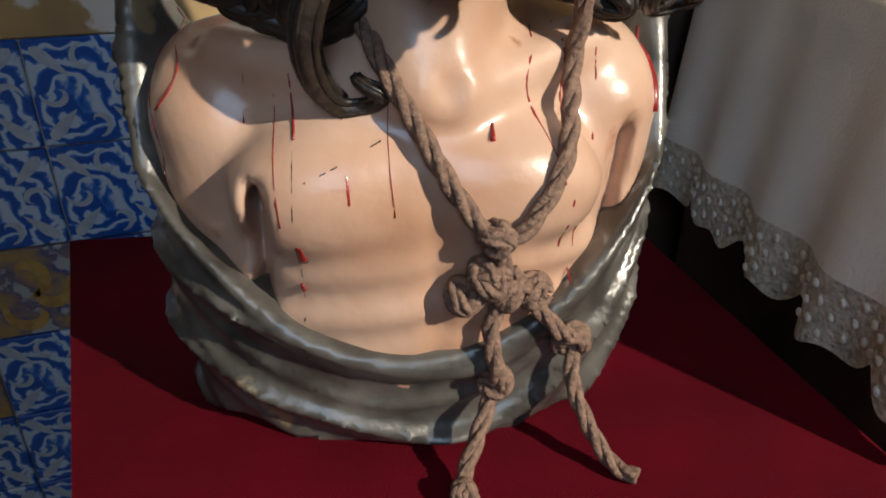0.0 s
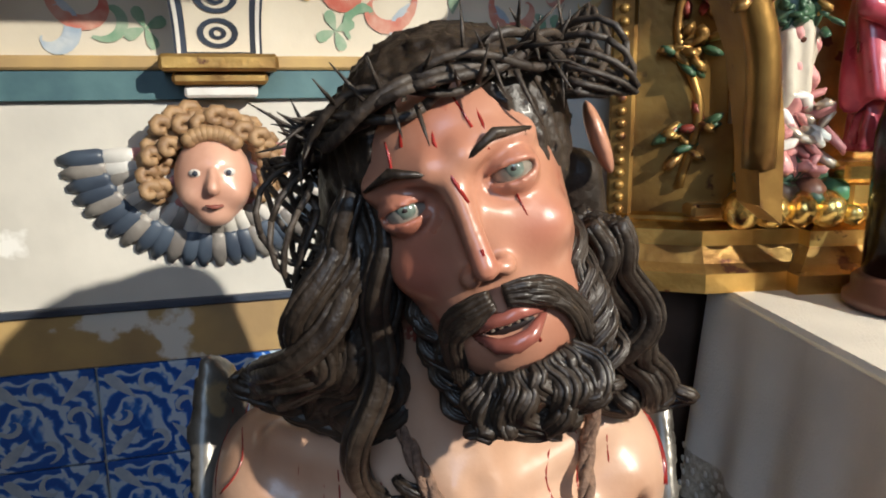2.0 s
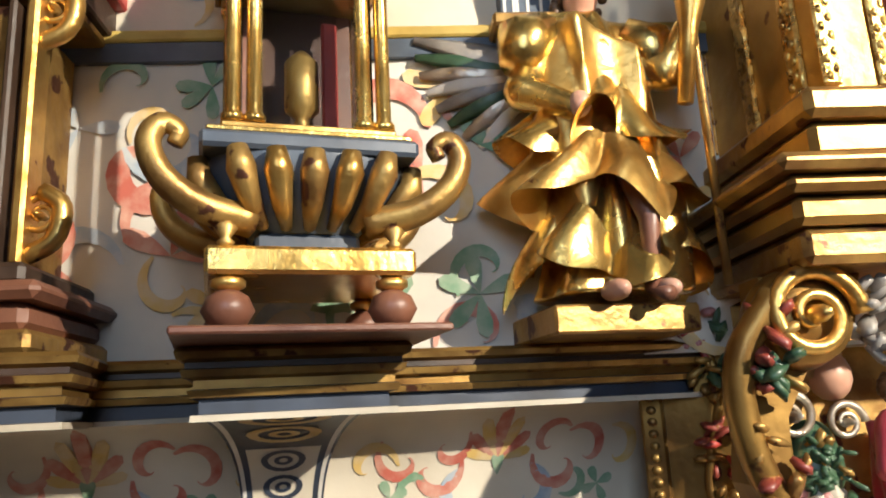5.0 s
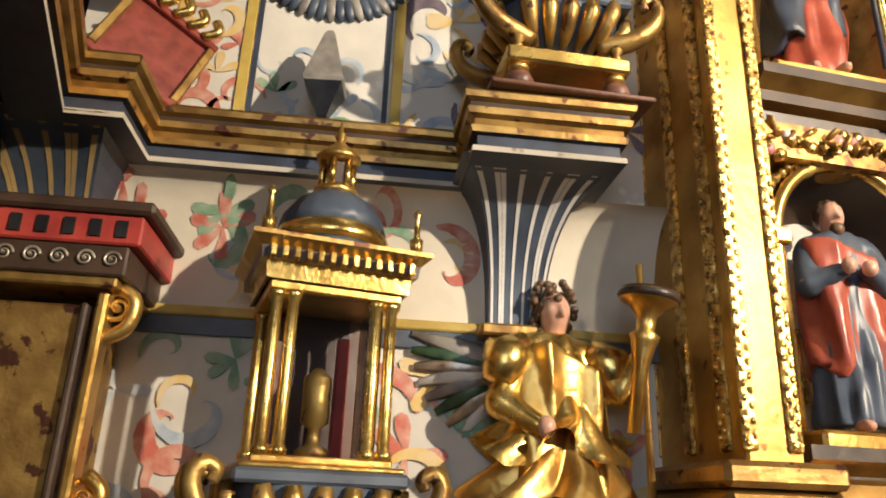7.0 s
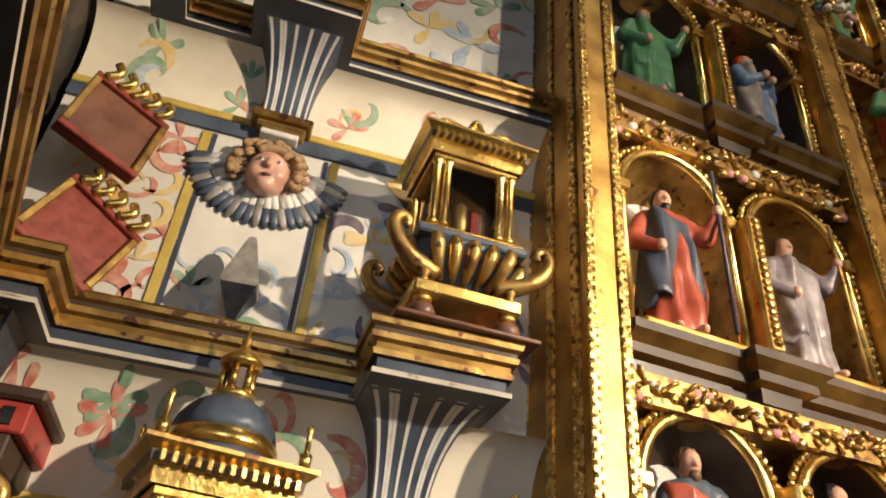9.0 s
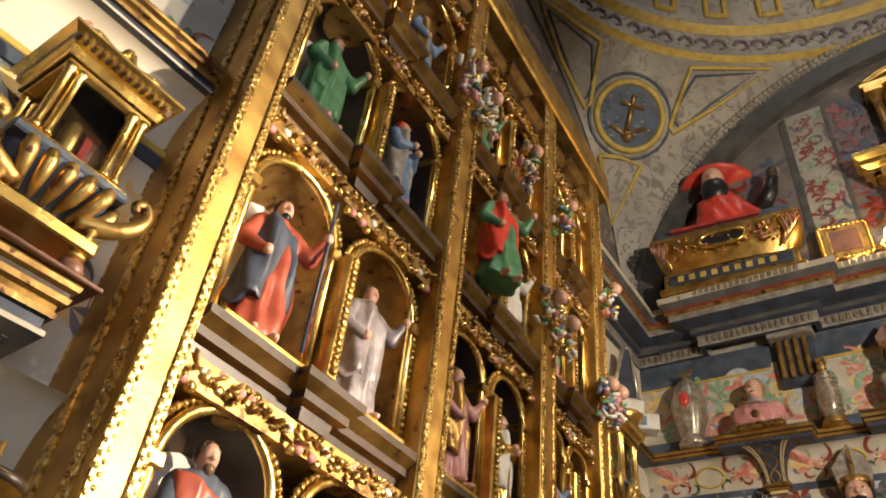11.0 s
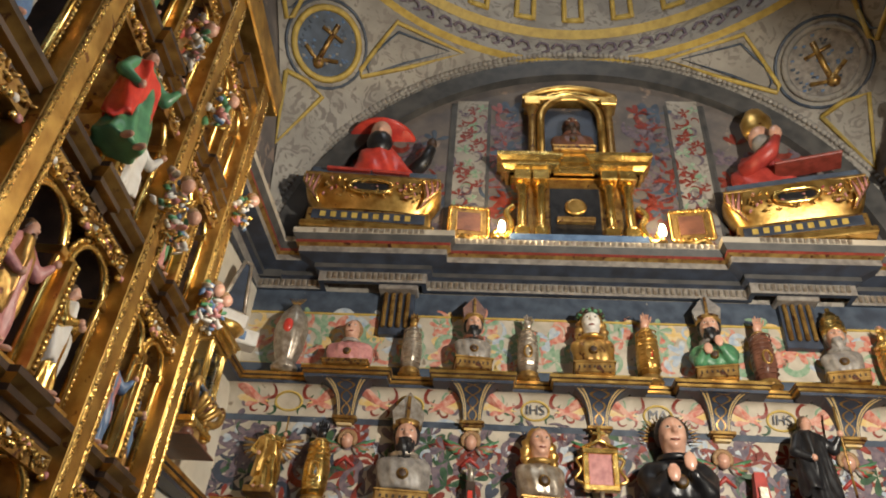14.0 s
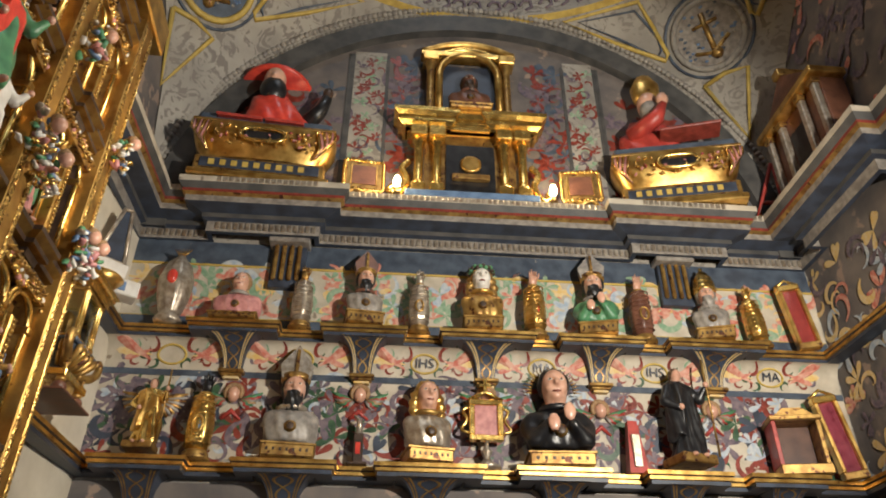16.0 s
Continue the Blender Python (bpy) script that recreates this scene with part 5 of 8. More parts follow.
def figure(name, m, h, robe, mantle, label, hair=HAIR_B, skin=FLESH, staff=None, arms="fold", hat=None, twist=0.0, wings=None, base=None, group="statuettes in the altarpiece", flare=0.0, seed=1, step=0.022):
    """A standing robed statuette of height h, one mesh, front towards -y."""
    b, r = Build(), random.Random(seed)
    ph, kf = r.uniform(0, 6), r.choice((7, 9, 11))

    def robe_f(x, y, z):
        th = np.arctan2(y, x)
        w = 0.115 + 0.05 * np.clip(1 - z / 0.6, 0, 1) + flare * np.clip(1 - z / 0.5, 0, 1)
        d = np.sqrt((x - twist * 0.1 * np.sin(z * 4)) ** 2 + (y * 1.25) ** 2) - w * (1 - 0.35 * np.clip((z - 0.72) / 0.12, 0, 1)) - 0.016 * np.sin(th * kf + ph + 6 * twist * z) * np.clip((0.85 - z) * 2, 0, 1) - 0.010 * np.sin(th * 4 - z * 14 + ph)
        d = np.maximum(d, z - 0.84)
        d = np.maximum(d, 0.03 - z)
        d = blend(d, cap(x, y, z, (-0.10, 0, 0.78), (0.10, 0, 0.78), 0.055), 0.03)
        if arms == "fold":
            for q in (-1, 1):
                d = blend(d, cap(x, y, z, (q * 0.13, -0.01, 0.75), (q * 0.15, -0.06, 0.60), 0.05, 0.055), 0.02)
                d = blend(d, cap(x, y, z, (q * 0.15, -0.06, 0.60), (q * 0.05, -0.14, 0.64), 0.05, 0.035), 0.02)
        else:
            d = blend(d, cap(x, y, z, (0.13, -0.01, 0.75), (0.21, -0.06, 0.66), 0.055, 0.05), 0.02)
            d = blend(d, cap(x, y, z, (0.21, -0.06, 0.66), (0.24, -0.13, 0.76), 0.05, 0.03), 0.02)
            d = blend(d, cap(x, y, z, (-0.13, -0.01, 0.75), (-0.20, -0.03, 0.60), 0.055, 0.05), 0.02)
            d = blend(d, cap(x, y, z, (-0.20, -0.03, 0.60), (-0.10, -0.12, 0.52), 0.05, 0.035), 0.02)
        return d

    def mantle_f(x, y, z):
        th = np.arctan2(y, x)
        d = np.sqrt(x ** 2 + (y * 1.15) ** 2) - 0.150 - 0.03 * np.clip(1 - z / 0.7, 0, 1) - 0.018 * np.sin(th * 6 + z * 10 + ph)
        d = np.maximum(d, z - 0.80 + 0.25 * np.clip(x * 2 + 0.1, 0, 1))
        d = np.maximum(d, 0.20 + 0.45 * (x * twist + 0.1) + 0.03 * np.sin(th * 5 + ph) - z)
        return np.maximum(d, -(np.sqrt((x - 0.03) ** 2 + (y + 0.22) ** 2) - 0.13))

    def head_f(x, y, z):
        d = ell(x, y, z, (0, -0.012, 0.915), (0.050, 0.058, 0.072))
        d = blend(d, cap(x, y, z, (0, -0.065, 0.925), (0, -0.078, 0.900), 0.008, 0.011), 0.008)
        d = blend(d, cap(x, y, z, (0, 0, 0.80), (0, 0, 0.88), 0.036), 0.02)
        for q in (-1, 1):
            d = carve(d, ell(x, y, z, (q * 0.022, -0.068, 0.925), (0.014, 0.014, 0.009)), 0.008)
        palms = ((-0.04, -0.17, 0.65), (0.04, -0.17, 0.64)) if arms == "fold" else ((0.25, -0.15, 0.80), (-0.09, -0.14, 0.52))
        for c in palms:
            d = np.minimum(d, ell(x, y, z, c, (0.030, 0.032, 0.036)))
        for q in (-0.06, 0.07):
            d = np.minimum(d, ell(x, y, z, (q, -0.15 - flare * 0.5, 0.03), (0.03, 0.06, 0.026)))
        return d

    def hair_f(x, y, z):
        d = ell(x, y, z, (0, 0.014, 0.935), (0.062, 0.062, 0.070)) + 0.008 * np.sin(x * 190 + z * 60) * np.sin(z * 120 + y * 80)
        d = np.maximum(d, -ell(x, y, z, (0, -0.075, 0.905), (0.050, 0.062, 0.066)))
        if hat != "veil":
            d = blend(d, ell(x, y, z, (0, -0.050, 0.850), (0.030, 0.028, 0.034)), 0.01) if seed % 2 else d
        return d
    lim = (0.36, 0.30)
    skin_of(b, robe_f, (-lim[0], -lim[1], 0), (lim[0], lim[1], 0.90), step, robe)
    if mantle:
        skin_of(b, mantle_f, (-0.26, -0.26, 0.05), (0.26, 0.26, 0.84), step, mantle)
    skin_of(b, head_f, (-0.16, -0.26, 0), (0.32, 0.1, 1.0), step * 0.55, skin)
    skin_of(b, hair_f, (-0.1, -0.12, 0.78), (0.1, 0.1, 1.03), step * 0.5, RED_P if hat == "veil" else hair)
    if hat == "crown":
        b.lathe([(0.05, 0.98), (0.06, 0.98), (0.075, 1.06), (0.068, 1.06), (0.05, 0.99)], GOLD_B, 12)
    if staff:
        b.tube([(0.25, -0.16, 0.04), (0.25, -0.155, 0.8), (0.25, -0.15, 1.08)], 0.012, staff, 7)
    if wings:
        for q in (-1, 1):
            for k in range(9):
                a = 0.35 + 0.16 * k
                tip = (q * (0.10 + 0.36 * math.sin(a)), 0.16, 0.72 - 0.36 * math.cos(a) + 0.10)
                b.tube([(q * 0.06, 0.10, 0.74), (q * (0.06 + 0.2 * math.sin(a)), 0.14, 0.78 - 0.15 * math.cos(a)), tip], [0.02, 0.042, 0.012], wings[k % len(wings)], 6, flat=0.35, up=(0, 1, 0))
    if name == "torch_angel":
        for k in range(46):
            a, t = k * 2.4, 0.80 + 0.24 * (k % 23) / 23
            rr = 0.060 * math.sqrt(max(0.05, 1 - ((t - 0.93) / 0.12) ** 2)) + 0.006
            if math.sin(a) < -0.45 and t < 0.955:
                continue
            b.ball((rr * math.cos(a) * 1.12, 0.004 + rr * math.sin(a), t), 0.0165, hair, 7)
        def gown(zt, zl, r0, r1, lobes, ph2, mat2):
            b.grid(lambda u, v: ((r0 + (r1 - r0) * v ** 1.3) * (1 + 0.36 * v * crease(u, v, lobes, ph2)) * math.cos(6.2832 * u), (r0 + (r1 - r0) * v ** 1.3) * 0.8 * (1 + 0.36 * v * crease(u, v, lobes, ph2)) * math.sin(6.2832 * u), zt - (zt - zl) * v + 0.07 * v * crease(u, v, lobes // 2 + 1, ph2)), 168, 16, mat2)
        gown(0.66, 0.44, 0.100, 0.215, 7, 0.6, GOLD_B)
        gown(0.56, 0.26, 0.10, 0.250, 6, 1.3, GOLD)
        gown(0.40, 0.07, 0.11, 0.240, 7, 2.0, GOLD_B)
        for q in (-1, 1):
            b.tube([(q * 0.11, -0.01, 0.79), (q * 0.19, -0.03, 0.74), (q * 0.22, -0.06, 0.66)], [0.06, 0.085, 0.05], GOLD_B, 9)
        b.tube([(0.02, -0.14, 0.34), (0.035, -0.20, 0.20), (0.04, -0.17, 0.03), (0.05, -0.23, 0.012)], [0.030, 0.027, 0.019, 0.020], BROWN, 9)
        b.lathe([(0.11, 0.635), (0.122, 0.65), (0.11, 0.665)], GOLD_D, 20, squash=0.8)
    if base:
        b.box((-0.20, -0.19, -0.05), (0.20, 0.17, 0.045), base, 0.012)
    for i, p in enumerate(b.v):
        b.v[i] = (p[0] * h, p[1] * h, p[2] * h)
    return thing(name, b, label, "statuette", group, m=m)


def leaves(b, m, centre, spread, count, size, mats, seed):
    """A spray of small carved leaves and petals."""
    r = random.Random(seed)
    for k in range(count):
        c = Vector([centre[i] + r.uniform(-spread[i], spread[i]) for i in range(3)])
        d = Vector((r.uniform(-1, 1), r.uniform(-0.5, 0.1), r.uniform(-1, 1))).normalized() * size * r.uniform(0.6, 1.3)
        w = size * r.uniform(0.28, 0.42)
        b.tube([c, c + d * 0.45, c + d * 0.8 + Vector((0, -0.2 * size, 0)), c + d], [w * 0.5, w, w * 0.85, w * 0.3], r.choice(mats), 6, m, flat=0.6)


# ---- the gilded altarpiece: pilasters, cornices and niches ----
altar = tagged(new("altarpiece"), "tall gilded altarpiece with carved pilasters and niches of painted statuettes", "altarpiece")
altar.matrix_world = RM
COLS = (0.0, 0.87, 1.61, 2.20)
LEVELS = (2.70, 3.40, 4.06, 4.74)
for i, x in enumerate(COLS):
    w = 0.046 if i == 0 else 0.06
    z0, z1 = 2.06, 4.95
    b = Build().box((x - w, -0.01, z0), (x + w, 0.27, z1), GOLD_P, 0.004)
    pilaster = part("pilaster", b, altar, "gilded pilaster edged with carved leaf strips")
    b = Build()
    for q in ((-0.75, 0.75) if i else (-0.9, 0.68)):
        b.box((x + q * w - 0.012, -0.016, z0 + 0.03), (x + q * w + 0.012, -0.009, z1 - 0.05), GOLD_C, 0.003)
        for k in range(270):
            z = z0 + 0.04 + k * (z1 - z0 - 0.1) / 270
            b.ball((x + q * w + 0.005 * (k % 2 * 2 - 1), -0.016, z), (0.0048, 0.003, 0.0062), GOLD_C if k % 3 else GOLD_B, 5)
    part("carved_strip", b, pilaster, "strip of raised gilded leaves")["kind"] = "stuff"
    if i == 0:
        b = Build()
        for y in (0.035, 0.13, 0.235):
            b.box((x - w - 0.006, y - 0.014, z0 + 0.03), (x - w + 0.002, y + 0.014, z1 - 0.05), GOLD_C, 0.003)
            if y != 0.13:
                for k in range(270):
                    z = z0 + 0.04 + k * (z1 - z0 - 0.1) / 270
                    b.ball((x - w - 0.007, y + 0.005 * (k % 2 * 2 - 1), z), (0.003, 0.005, 0.006), GOLD_C, 5)
        part("carved_strip", b, pilaster, "strip of raised gilded leaves")["kind"] = "stuff"
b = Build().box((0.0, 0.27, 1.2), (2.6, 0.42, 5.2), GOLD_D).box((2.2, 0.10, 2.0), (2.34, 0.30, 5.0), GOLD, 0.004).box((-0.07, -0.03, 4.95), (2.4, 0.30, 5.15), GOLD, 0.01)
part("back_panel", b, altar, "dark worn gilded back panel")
for lv in LEVELS + (2.06,):
    for i in range(3):
        x0, x1 = COLS[i] + 0.062, COLS[i + 1] - 0.062
        prof = [(-0.22, lv - 0.05), (0.00, lv - 0.05), (0.005, lv - 0.02), (0.03, lv - 0.015), (0.03, lv + 0.005), (0.055, lv + 0.025), (0.055, lv + 0.045), (-0.22, lv + 0.046)]
        c = (x0 + x1) / 2
        # DARK courses put the shade of the cornice's underside into its colour
        b = Build().run([(x0, 0.05), (c - 0.05, 0.05), (c - 0.05, 0.02), (c + 0.05, 0.02), (c + 0.05, 0.05), (x1, 0.05)], prof, [DARK, DARK, GILT_D, DARK, GILT_D, DARK, DARK])
        b.box((x0, 0.028, lv - 0.115), (x1, 0.27, lv - 0.0505), GOLD_D)
        for k in range(int((x1 - x0) / 0.035)):
            leaves(b, None, (x0 + 0.02 + 0.035 * k, 0.026, lv - 0.082), (0.012, 0.002, 0.016), 3, 0.026, (GOLD_D, GOLD_C, GILT_D), k)
        part("cornice", b, altar, "projecting gilded cornice with courses darkened for shade over carved leaves")


def niche(x, z, w, h, tint):
    """A hollow arched niche with a carved rim, imposts and cherub boss."""
    b = Build()
    rad = w / 2
    # curved back
    b.grid(lambda u, v: (x - rad * math.cos(math.pi * u), 0.06 + 0.17 * math.sin(math.pi * u), z + (h - rad) * v), 12, 1, tint)
    b.grid(lambda u, v: (x - rad * math.cos(math.pi * u) * math.cos(v * 1.5708), 0.06 + 0.17 * math.sin(math.pi * u) * math.cos(v * 1.5708), z + h - rad + rad * math.sin(v * 1.5708)), 12, 6, tint)
    rim = [(x - rad - 0.008, 0.055, z)] + [(x - (rad + 0.008) * math.cos(a), 0.055, z + h - rad + (rad + 0.008) * math.sin(a)) for a in [math.pi * k / 14 for k in range(15)]] + [(x + rad + 0.008, 0.055, z)]
    b.tube(rim, 0.013, GOLD_B, 7)
    rim2 = [(x + (p[0] - x) * 1.16, 0.055, p[2] + (0.014 if p[2] > z + h - rad else 0)) for p in rim]
    for p, q in zip(rim2[:-1], rim2[1:]):
        n = max(2, int((Vector(q) - Vector(p)).length / 0.020))
        for k in range(n):
            c = Vector(p).lerp(Vector(q), k / n)
            b.ball(c, (0.009, 0.009, 0.010), GOLD_C, 6)
    b.box((x - rad - 0.03, 0.035, z + (h - rad) * 0.95), (x - rad + 0.01, 0.12, z + (h - rad) * 0.95 + 0.03), GOLD, 0.004)
    b.box((x + rad - 0.01, 0.035, z + (h - rad) * 0.95), (x + rad + 0.03, 0.12, z + (h - rad) * 0.95 + 0.03), GOLD, 0.004)
    b.box((x - rad, 0.01, z - 0.035), (x + rad, 0.20, z), GOLD, 0.006)
    for k in range(7):
        b.ball((x - 0.03 + 0.01 * k, 0.035, z + h + 0.03 + 0.012 * (k % 3)), 0.014, (GOLD_C, PINK_P, GOLD_B)[k % 3], 7)
    for k in range(5):
        b.tube([(x - 0.05 + 0.025 * k, 0.19, z + 0.06), (x - 0.06 + 0.03 * k, 0.20, z + 0.12 + 0.02 * (k % 2)), (x - 0.05 + 0.025 * k, 0.19, z + 0.2)], [0.008, 0.016, 0.006], GOLD_B, 6)
    # spandrel leaves
    for q in (-1, 1):
        for k in range(6):
            b.ball((x + q * (rad * 0.55 + 0.022 * k), 0.03, z + h - 0.012 + 0.016 * (k % 3) - 0.012 * k * 0.6 + 0.03), (0.016, 0.012, 0.013), (GOLD_C, GOLD_B, WHITE_P, GOLD_C, PINK_P, GOLD_B)[k], 7)
    part("niche", b, altar, "arched niche with beaded gilded rim")


FLOORS = (2.13, 2.77, 3.47, 4.13)
BAYS = ((0.245, 0.625), (1.09, 1.40), (1.79, 2.03))
for bay, xs in enumerate(BAYS):
    wid = (0.29, 0.23, 0.18)[bay]
    for x in xs:
        for lv, z in enumerate(FLOORS):
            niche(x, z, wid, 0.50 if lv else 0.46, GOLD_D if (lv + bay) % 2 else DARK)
    for lv, z in enumerate(FLOORS):
        c = sum(xs) / 2
        b = Build().box((c - 0.022, 0.0, z), (c + 0.022, 0.10, z + 0.36), GOLD, 0.006)
        for k in range(18):
            b.ball((c, -0.002, z + 0.02 + k * 0.019), (0.014, 0.008, 0.010), GOLD_C, 6)
        part("colonnette", b, altar, "carved gilded colonnette")

SAINTS = (
    (0, 0, 1, 0.43, TERRA, NAVY, "saint statuette in a red robe and dark cape with a staff", BLACK_P, NAVY, None, "raise"),
    (0, 1, 1, 0.42, LILAC_P, LILAC_P, "monk statuette in a silvery grey robe with a staff", HAIR_B, GOLD_D, None, "raise"),
    (0, 0, 2, 0.42, GREEN_P, GREEN_P, "female saint statuette in a bright green mantle", HAIR_B, None, None, "raise"),
    (0, 1, 2, 0.42, BLUE_P, GREY_P, "bishop statuette in a grey blue robe with a red cap", RED_B, None, None, "fold"),
    (0, 0, 0, 0.42, SLATE, TERRA, "apostle statuette in a slate blue robe and dark red mantle", HAIR_B, None, None, "fold"),
    (0, 1, 0, 0.42, BROWN, DARK, "dark bearded statuette in a shaded niche", BLACK_P, None, None, "fold"),
    (1, 0, 1, 0.40, PINK_P, GOLD_D, "saint statuette in a rose and gilt robe", HAIR_B, None, None, "raise"),
    (1, 1, 1, 0.38, GOLD_B, WHITE_P, "saint statuette in a gilded robe", HAIR_B, GOLD_D, None, "fold"),
    (1, 1, 2, 0.38, WHITE_P, WHITE_P, "pale statuette with bare arms", HAIR_B, None, None, "raise"),
    (2, 0, 1, 0.36, BLUE_P, PINK_P, "saint statuette in blue with a tall staff", HAIR_B, GOLD_B, None, "raise"),
    (2, 0, 2, 0.36, PINK_P, GREEN_P, "saint statuette in rose and green", HAIR_B, None, None, "fold"),
    (2, 1, 1, 0.34, GOLD_D, BLUE_P, "small gilded saint statuette", HAIR_B, None, None, "fold"),
    (1, 0, 0, 0.38, GREEN_P, PINK_P, "saint statuette with a green mantle", HAIR_B, None, None, "fold"),
    (2, 0, 0, 0.34, PINK_P, BLUE_P, "saint statuette in rose with a book", HAIR_B, GOLD_B, None, "raise"),
    (0, 0, 3, 0.40, ROSE_P, GOLD_D, "saint statuette in crimson high in the altarpiece", HAIR_B, None, None, "fold"),
    (0, 1, 3, 0.40, BLUE_P, GOLD_D, "saint statuette in blue high in the altarpiece", HAIR_B, None, None, "raise"),
    (1, 0, 3, 0.36, GREEN_P, GOLD_D, "saint statuette in green high in the altarpiece", HAIR_B, None, None, "raise"),
    (1, 1, 3, 0.36, RED_P, GOLD_D, "saint statuette in red high in the altarpiece", HAIR_B, None, None, "fold"),
)
for k, (bay, i, lv, h, robe, mantle, label, hair, staff, hat, arms) in enumerate(SAINTS):
    figure("saint_statuette", RM @ pose(BAYS[bay][i], 0.10 if bay == 0 else 0.08, FLOORS[lv], 0, 0, -14 + 9 * (k % 4)), h, robe, mantle, label, hair, FLESH, staff, arms, hat, 0.5 - (k % 3) * 0.5, seed=k + 1)
figure("soldier_statuette", RM @ pose(1.10, -0.04, 3.47, 0, 0, -20), 0.44, GREEN_P, RED_B, "soldier saint statuette with a scarlet cloak and green cuirass", HAIR_B, FLESH, None, "raise", None, 0.7, seed=31, flare=0.04)
# festoons of painted putti and flowers over the cornices
for i, (x, z) in enumerate(((0.80, 4.10), (0.93, 4.05), (1.30, 4.10), (1.55, 3.50), (1.68, 3.45), (1.68, 4.1), (2.12, 3.4), (2.24, 3.42), (2.24, 4.0), (0.06, 4.1))):
    b, r = Build(), random.Random(i)
    leaves(b, None, (0, 0, 0.10), (0.05, 0.03, 0.09), 40, 0.042, (PINK_P, WHITE_P, SILVER, WHITE_P, GOLD_B, GOLD_C, GREEN_P, BLUE_P), i)
    b.ball((0, -0.05, 0.16), (0.026, 0.028, 0.032), FLESH, 10)
    b.ball((0, -0.04, 0.18), (0.028, 0.026, 0.024), CURLS, 8)
    thing("putto_festoon", b, "painted putto among carved flowers and ribbons", "carving", "festoons on the altarpiece", kind="stuff", m=RM @ Matrix.Translation((x, -0.04, z + 0.045)))
# pedestal and entablature below the first pilaster: stepped mouldings, each its own course
for lo, hi, mat in (((0.322, 0.665, 2.04), (0.50, 0.96, 2.075), GOLD_D), ((0.330, 0.68, 1.998), (0.50, 0.96, 2.04), GILT_D), ((0.275, 0.652, 1.978), (1.6, 0.96, 1.997), GOLD_D), ((0.290, 0.667, 1.958), (1.6, 0.96, 1.977), GILT_D),
                    ((0.300, 0.68, 1.925), (1.6, 0.96, 1.957), GILT_D), ((0.310, 0.69, 1.885), (1.6, 0.96, 1.924), GOLD_D), ((0.50, 0.73, 1.998), (1.6, 0.96, 2.06), GILT_D)):
    part("moulding_course", Build().box(lo, hi, mat, 0.008), altar, "worn gilded moulding under the pilasters", RM.inverted())


def volute(b, c, r, w, mat, turns=1.8, flip=1, m=None, axis="y"):
    pts, n = [], 40
    for k in range(n + 1):
        a = 2 * math.pi * turns * k / n
        q = r * (1 - 0.86 * k / n)
        pts.append((c[0] + flip * q * math.cos(a), c[1], c[2] + q * math.sin(a)))
    b.tube(pts, [r * 0.20 * (1 - 0.6 * k / n) for k in range(n + 1)], mat, 7, m, up=(0, 1, 0))
    b.ball(c, (r * 0.2, w * 0.6, r * 0.2), mat, 8, m)


# predella: splayed carved side, console with volute, polychrome angel corbel, moulded base
b = Build()
sm = Matrix.Translation((0.232, 0.985, 0)) @ Matrix.Rotation(radians(-26), 4, "Z")
b.box((-0.02, 0, 1.40), (0.16, 0.06, 1.88), GILT_D, 0.006, sm)
b.box((-0.02, -0.012, 1.40), (0.012, 0.0, 1.88), GILT_D, 0.004, sm).box((0.135, -0.016, 1.40), (0.165, 0, 1.88), GILT_D, 0.005, sm)
for k in range(30):
    b.ball((-0.004, -0.014, 1.41 + 0.0158 * k), (0.007, 0.005, 0.006), GOLD_D, 6, sm)
r = random.Random(8)
b.tube(wave([(0.07, -0.006, 1.44), (0.09, -0.012, 1.54), (0.06, -0.012, 1.64), (0.085, -0.012, 1.76), (0.07, -0.01, 1.86)], 6), 0.006, GILT_D, 7, sm)
for k, z in enumerate((1.50, 1.60, 1.69, 1.78, 1.85)):
    leaves(b, sm, (0.078, -0.008, z), (0.018, 0.003, 0.025), 16, 0.028, ((RED_D, GREEN_D, GOLD_D), (GOLD_D, GREEN_D, GOLD_D), (RED_P, RED_D, GOLD_D), (GREEN_D, GOLD_D, GOLD_D), (RED_P, PINK_P, GREEN_D))[k], k)
part("side_panel", b, altar, "gilded side panel carved with red and green leaf sprays", RM.inverted())
b = Build()
prof = [(0, 1.31), (0.10, 1.31), (0.10, 1.335), (0.085, 1.345), (0.07, 1.365), (0.07, 1.385), (0.05, 1.395), (0.05, 1.40), (0, 1.402)]
b.run([(0.16, 1.08), (0.335, 1.00), (0.52, 1.00), (0.52, 0.975), (1.5, 0.975)], prof, [DARK, GOLD, GOLD_D, GOLD_D, GOLD, GOLD_B, GOLD, GOLD_D])
b.box((0.30, 0.92, 1.402), (1.5, 1.0, 1.42), GOLD_D, 0.004)
part("plinth", b, altar, "worn gilded moulded plinth", RM.inverted())
b = Build().box((0.32, 0.99, 1.42), (1.6, 1.10, 1.885), GOLD_D)
# added dark panel that fills the gap between plinth, table and altar cloth
part("base_panel", Build().box((0.21, 0.985, 0.02), (0.62, 1.10, 1.308), DARK, 0.006), altar, "plain dark panel under the altarpiece's plinth", RM.inverted())
part("predella_panel", b, altar, "dark gilded predella panel", RM.inverted())
b = Build()
side = [(0.30, 1.885), (0.30, 1.80), (0.27, 1.74), (0.26, 1.66), (0.285, 1.60), (0.30, 1.52), (0.31, 1.44), (0.335, 1.42), (0.33, 1.52), (0.318, 1.60), (0.305, 1.66), (0.312, 1.73), (0.345, 1.785), (0.40, 1.81), (0.42, 1.885)]
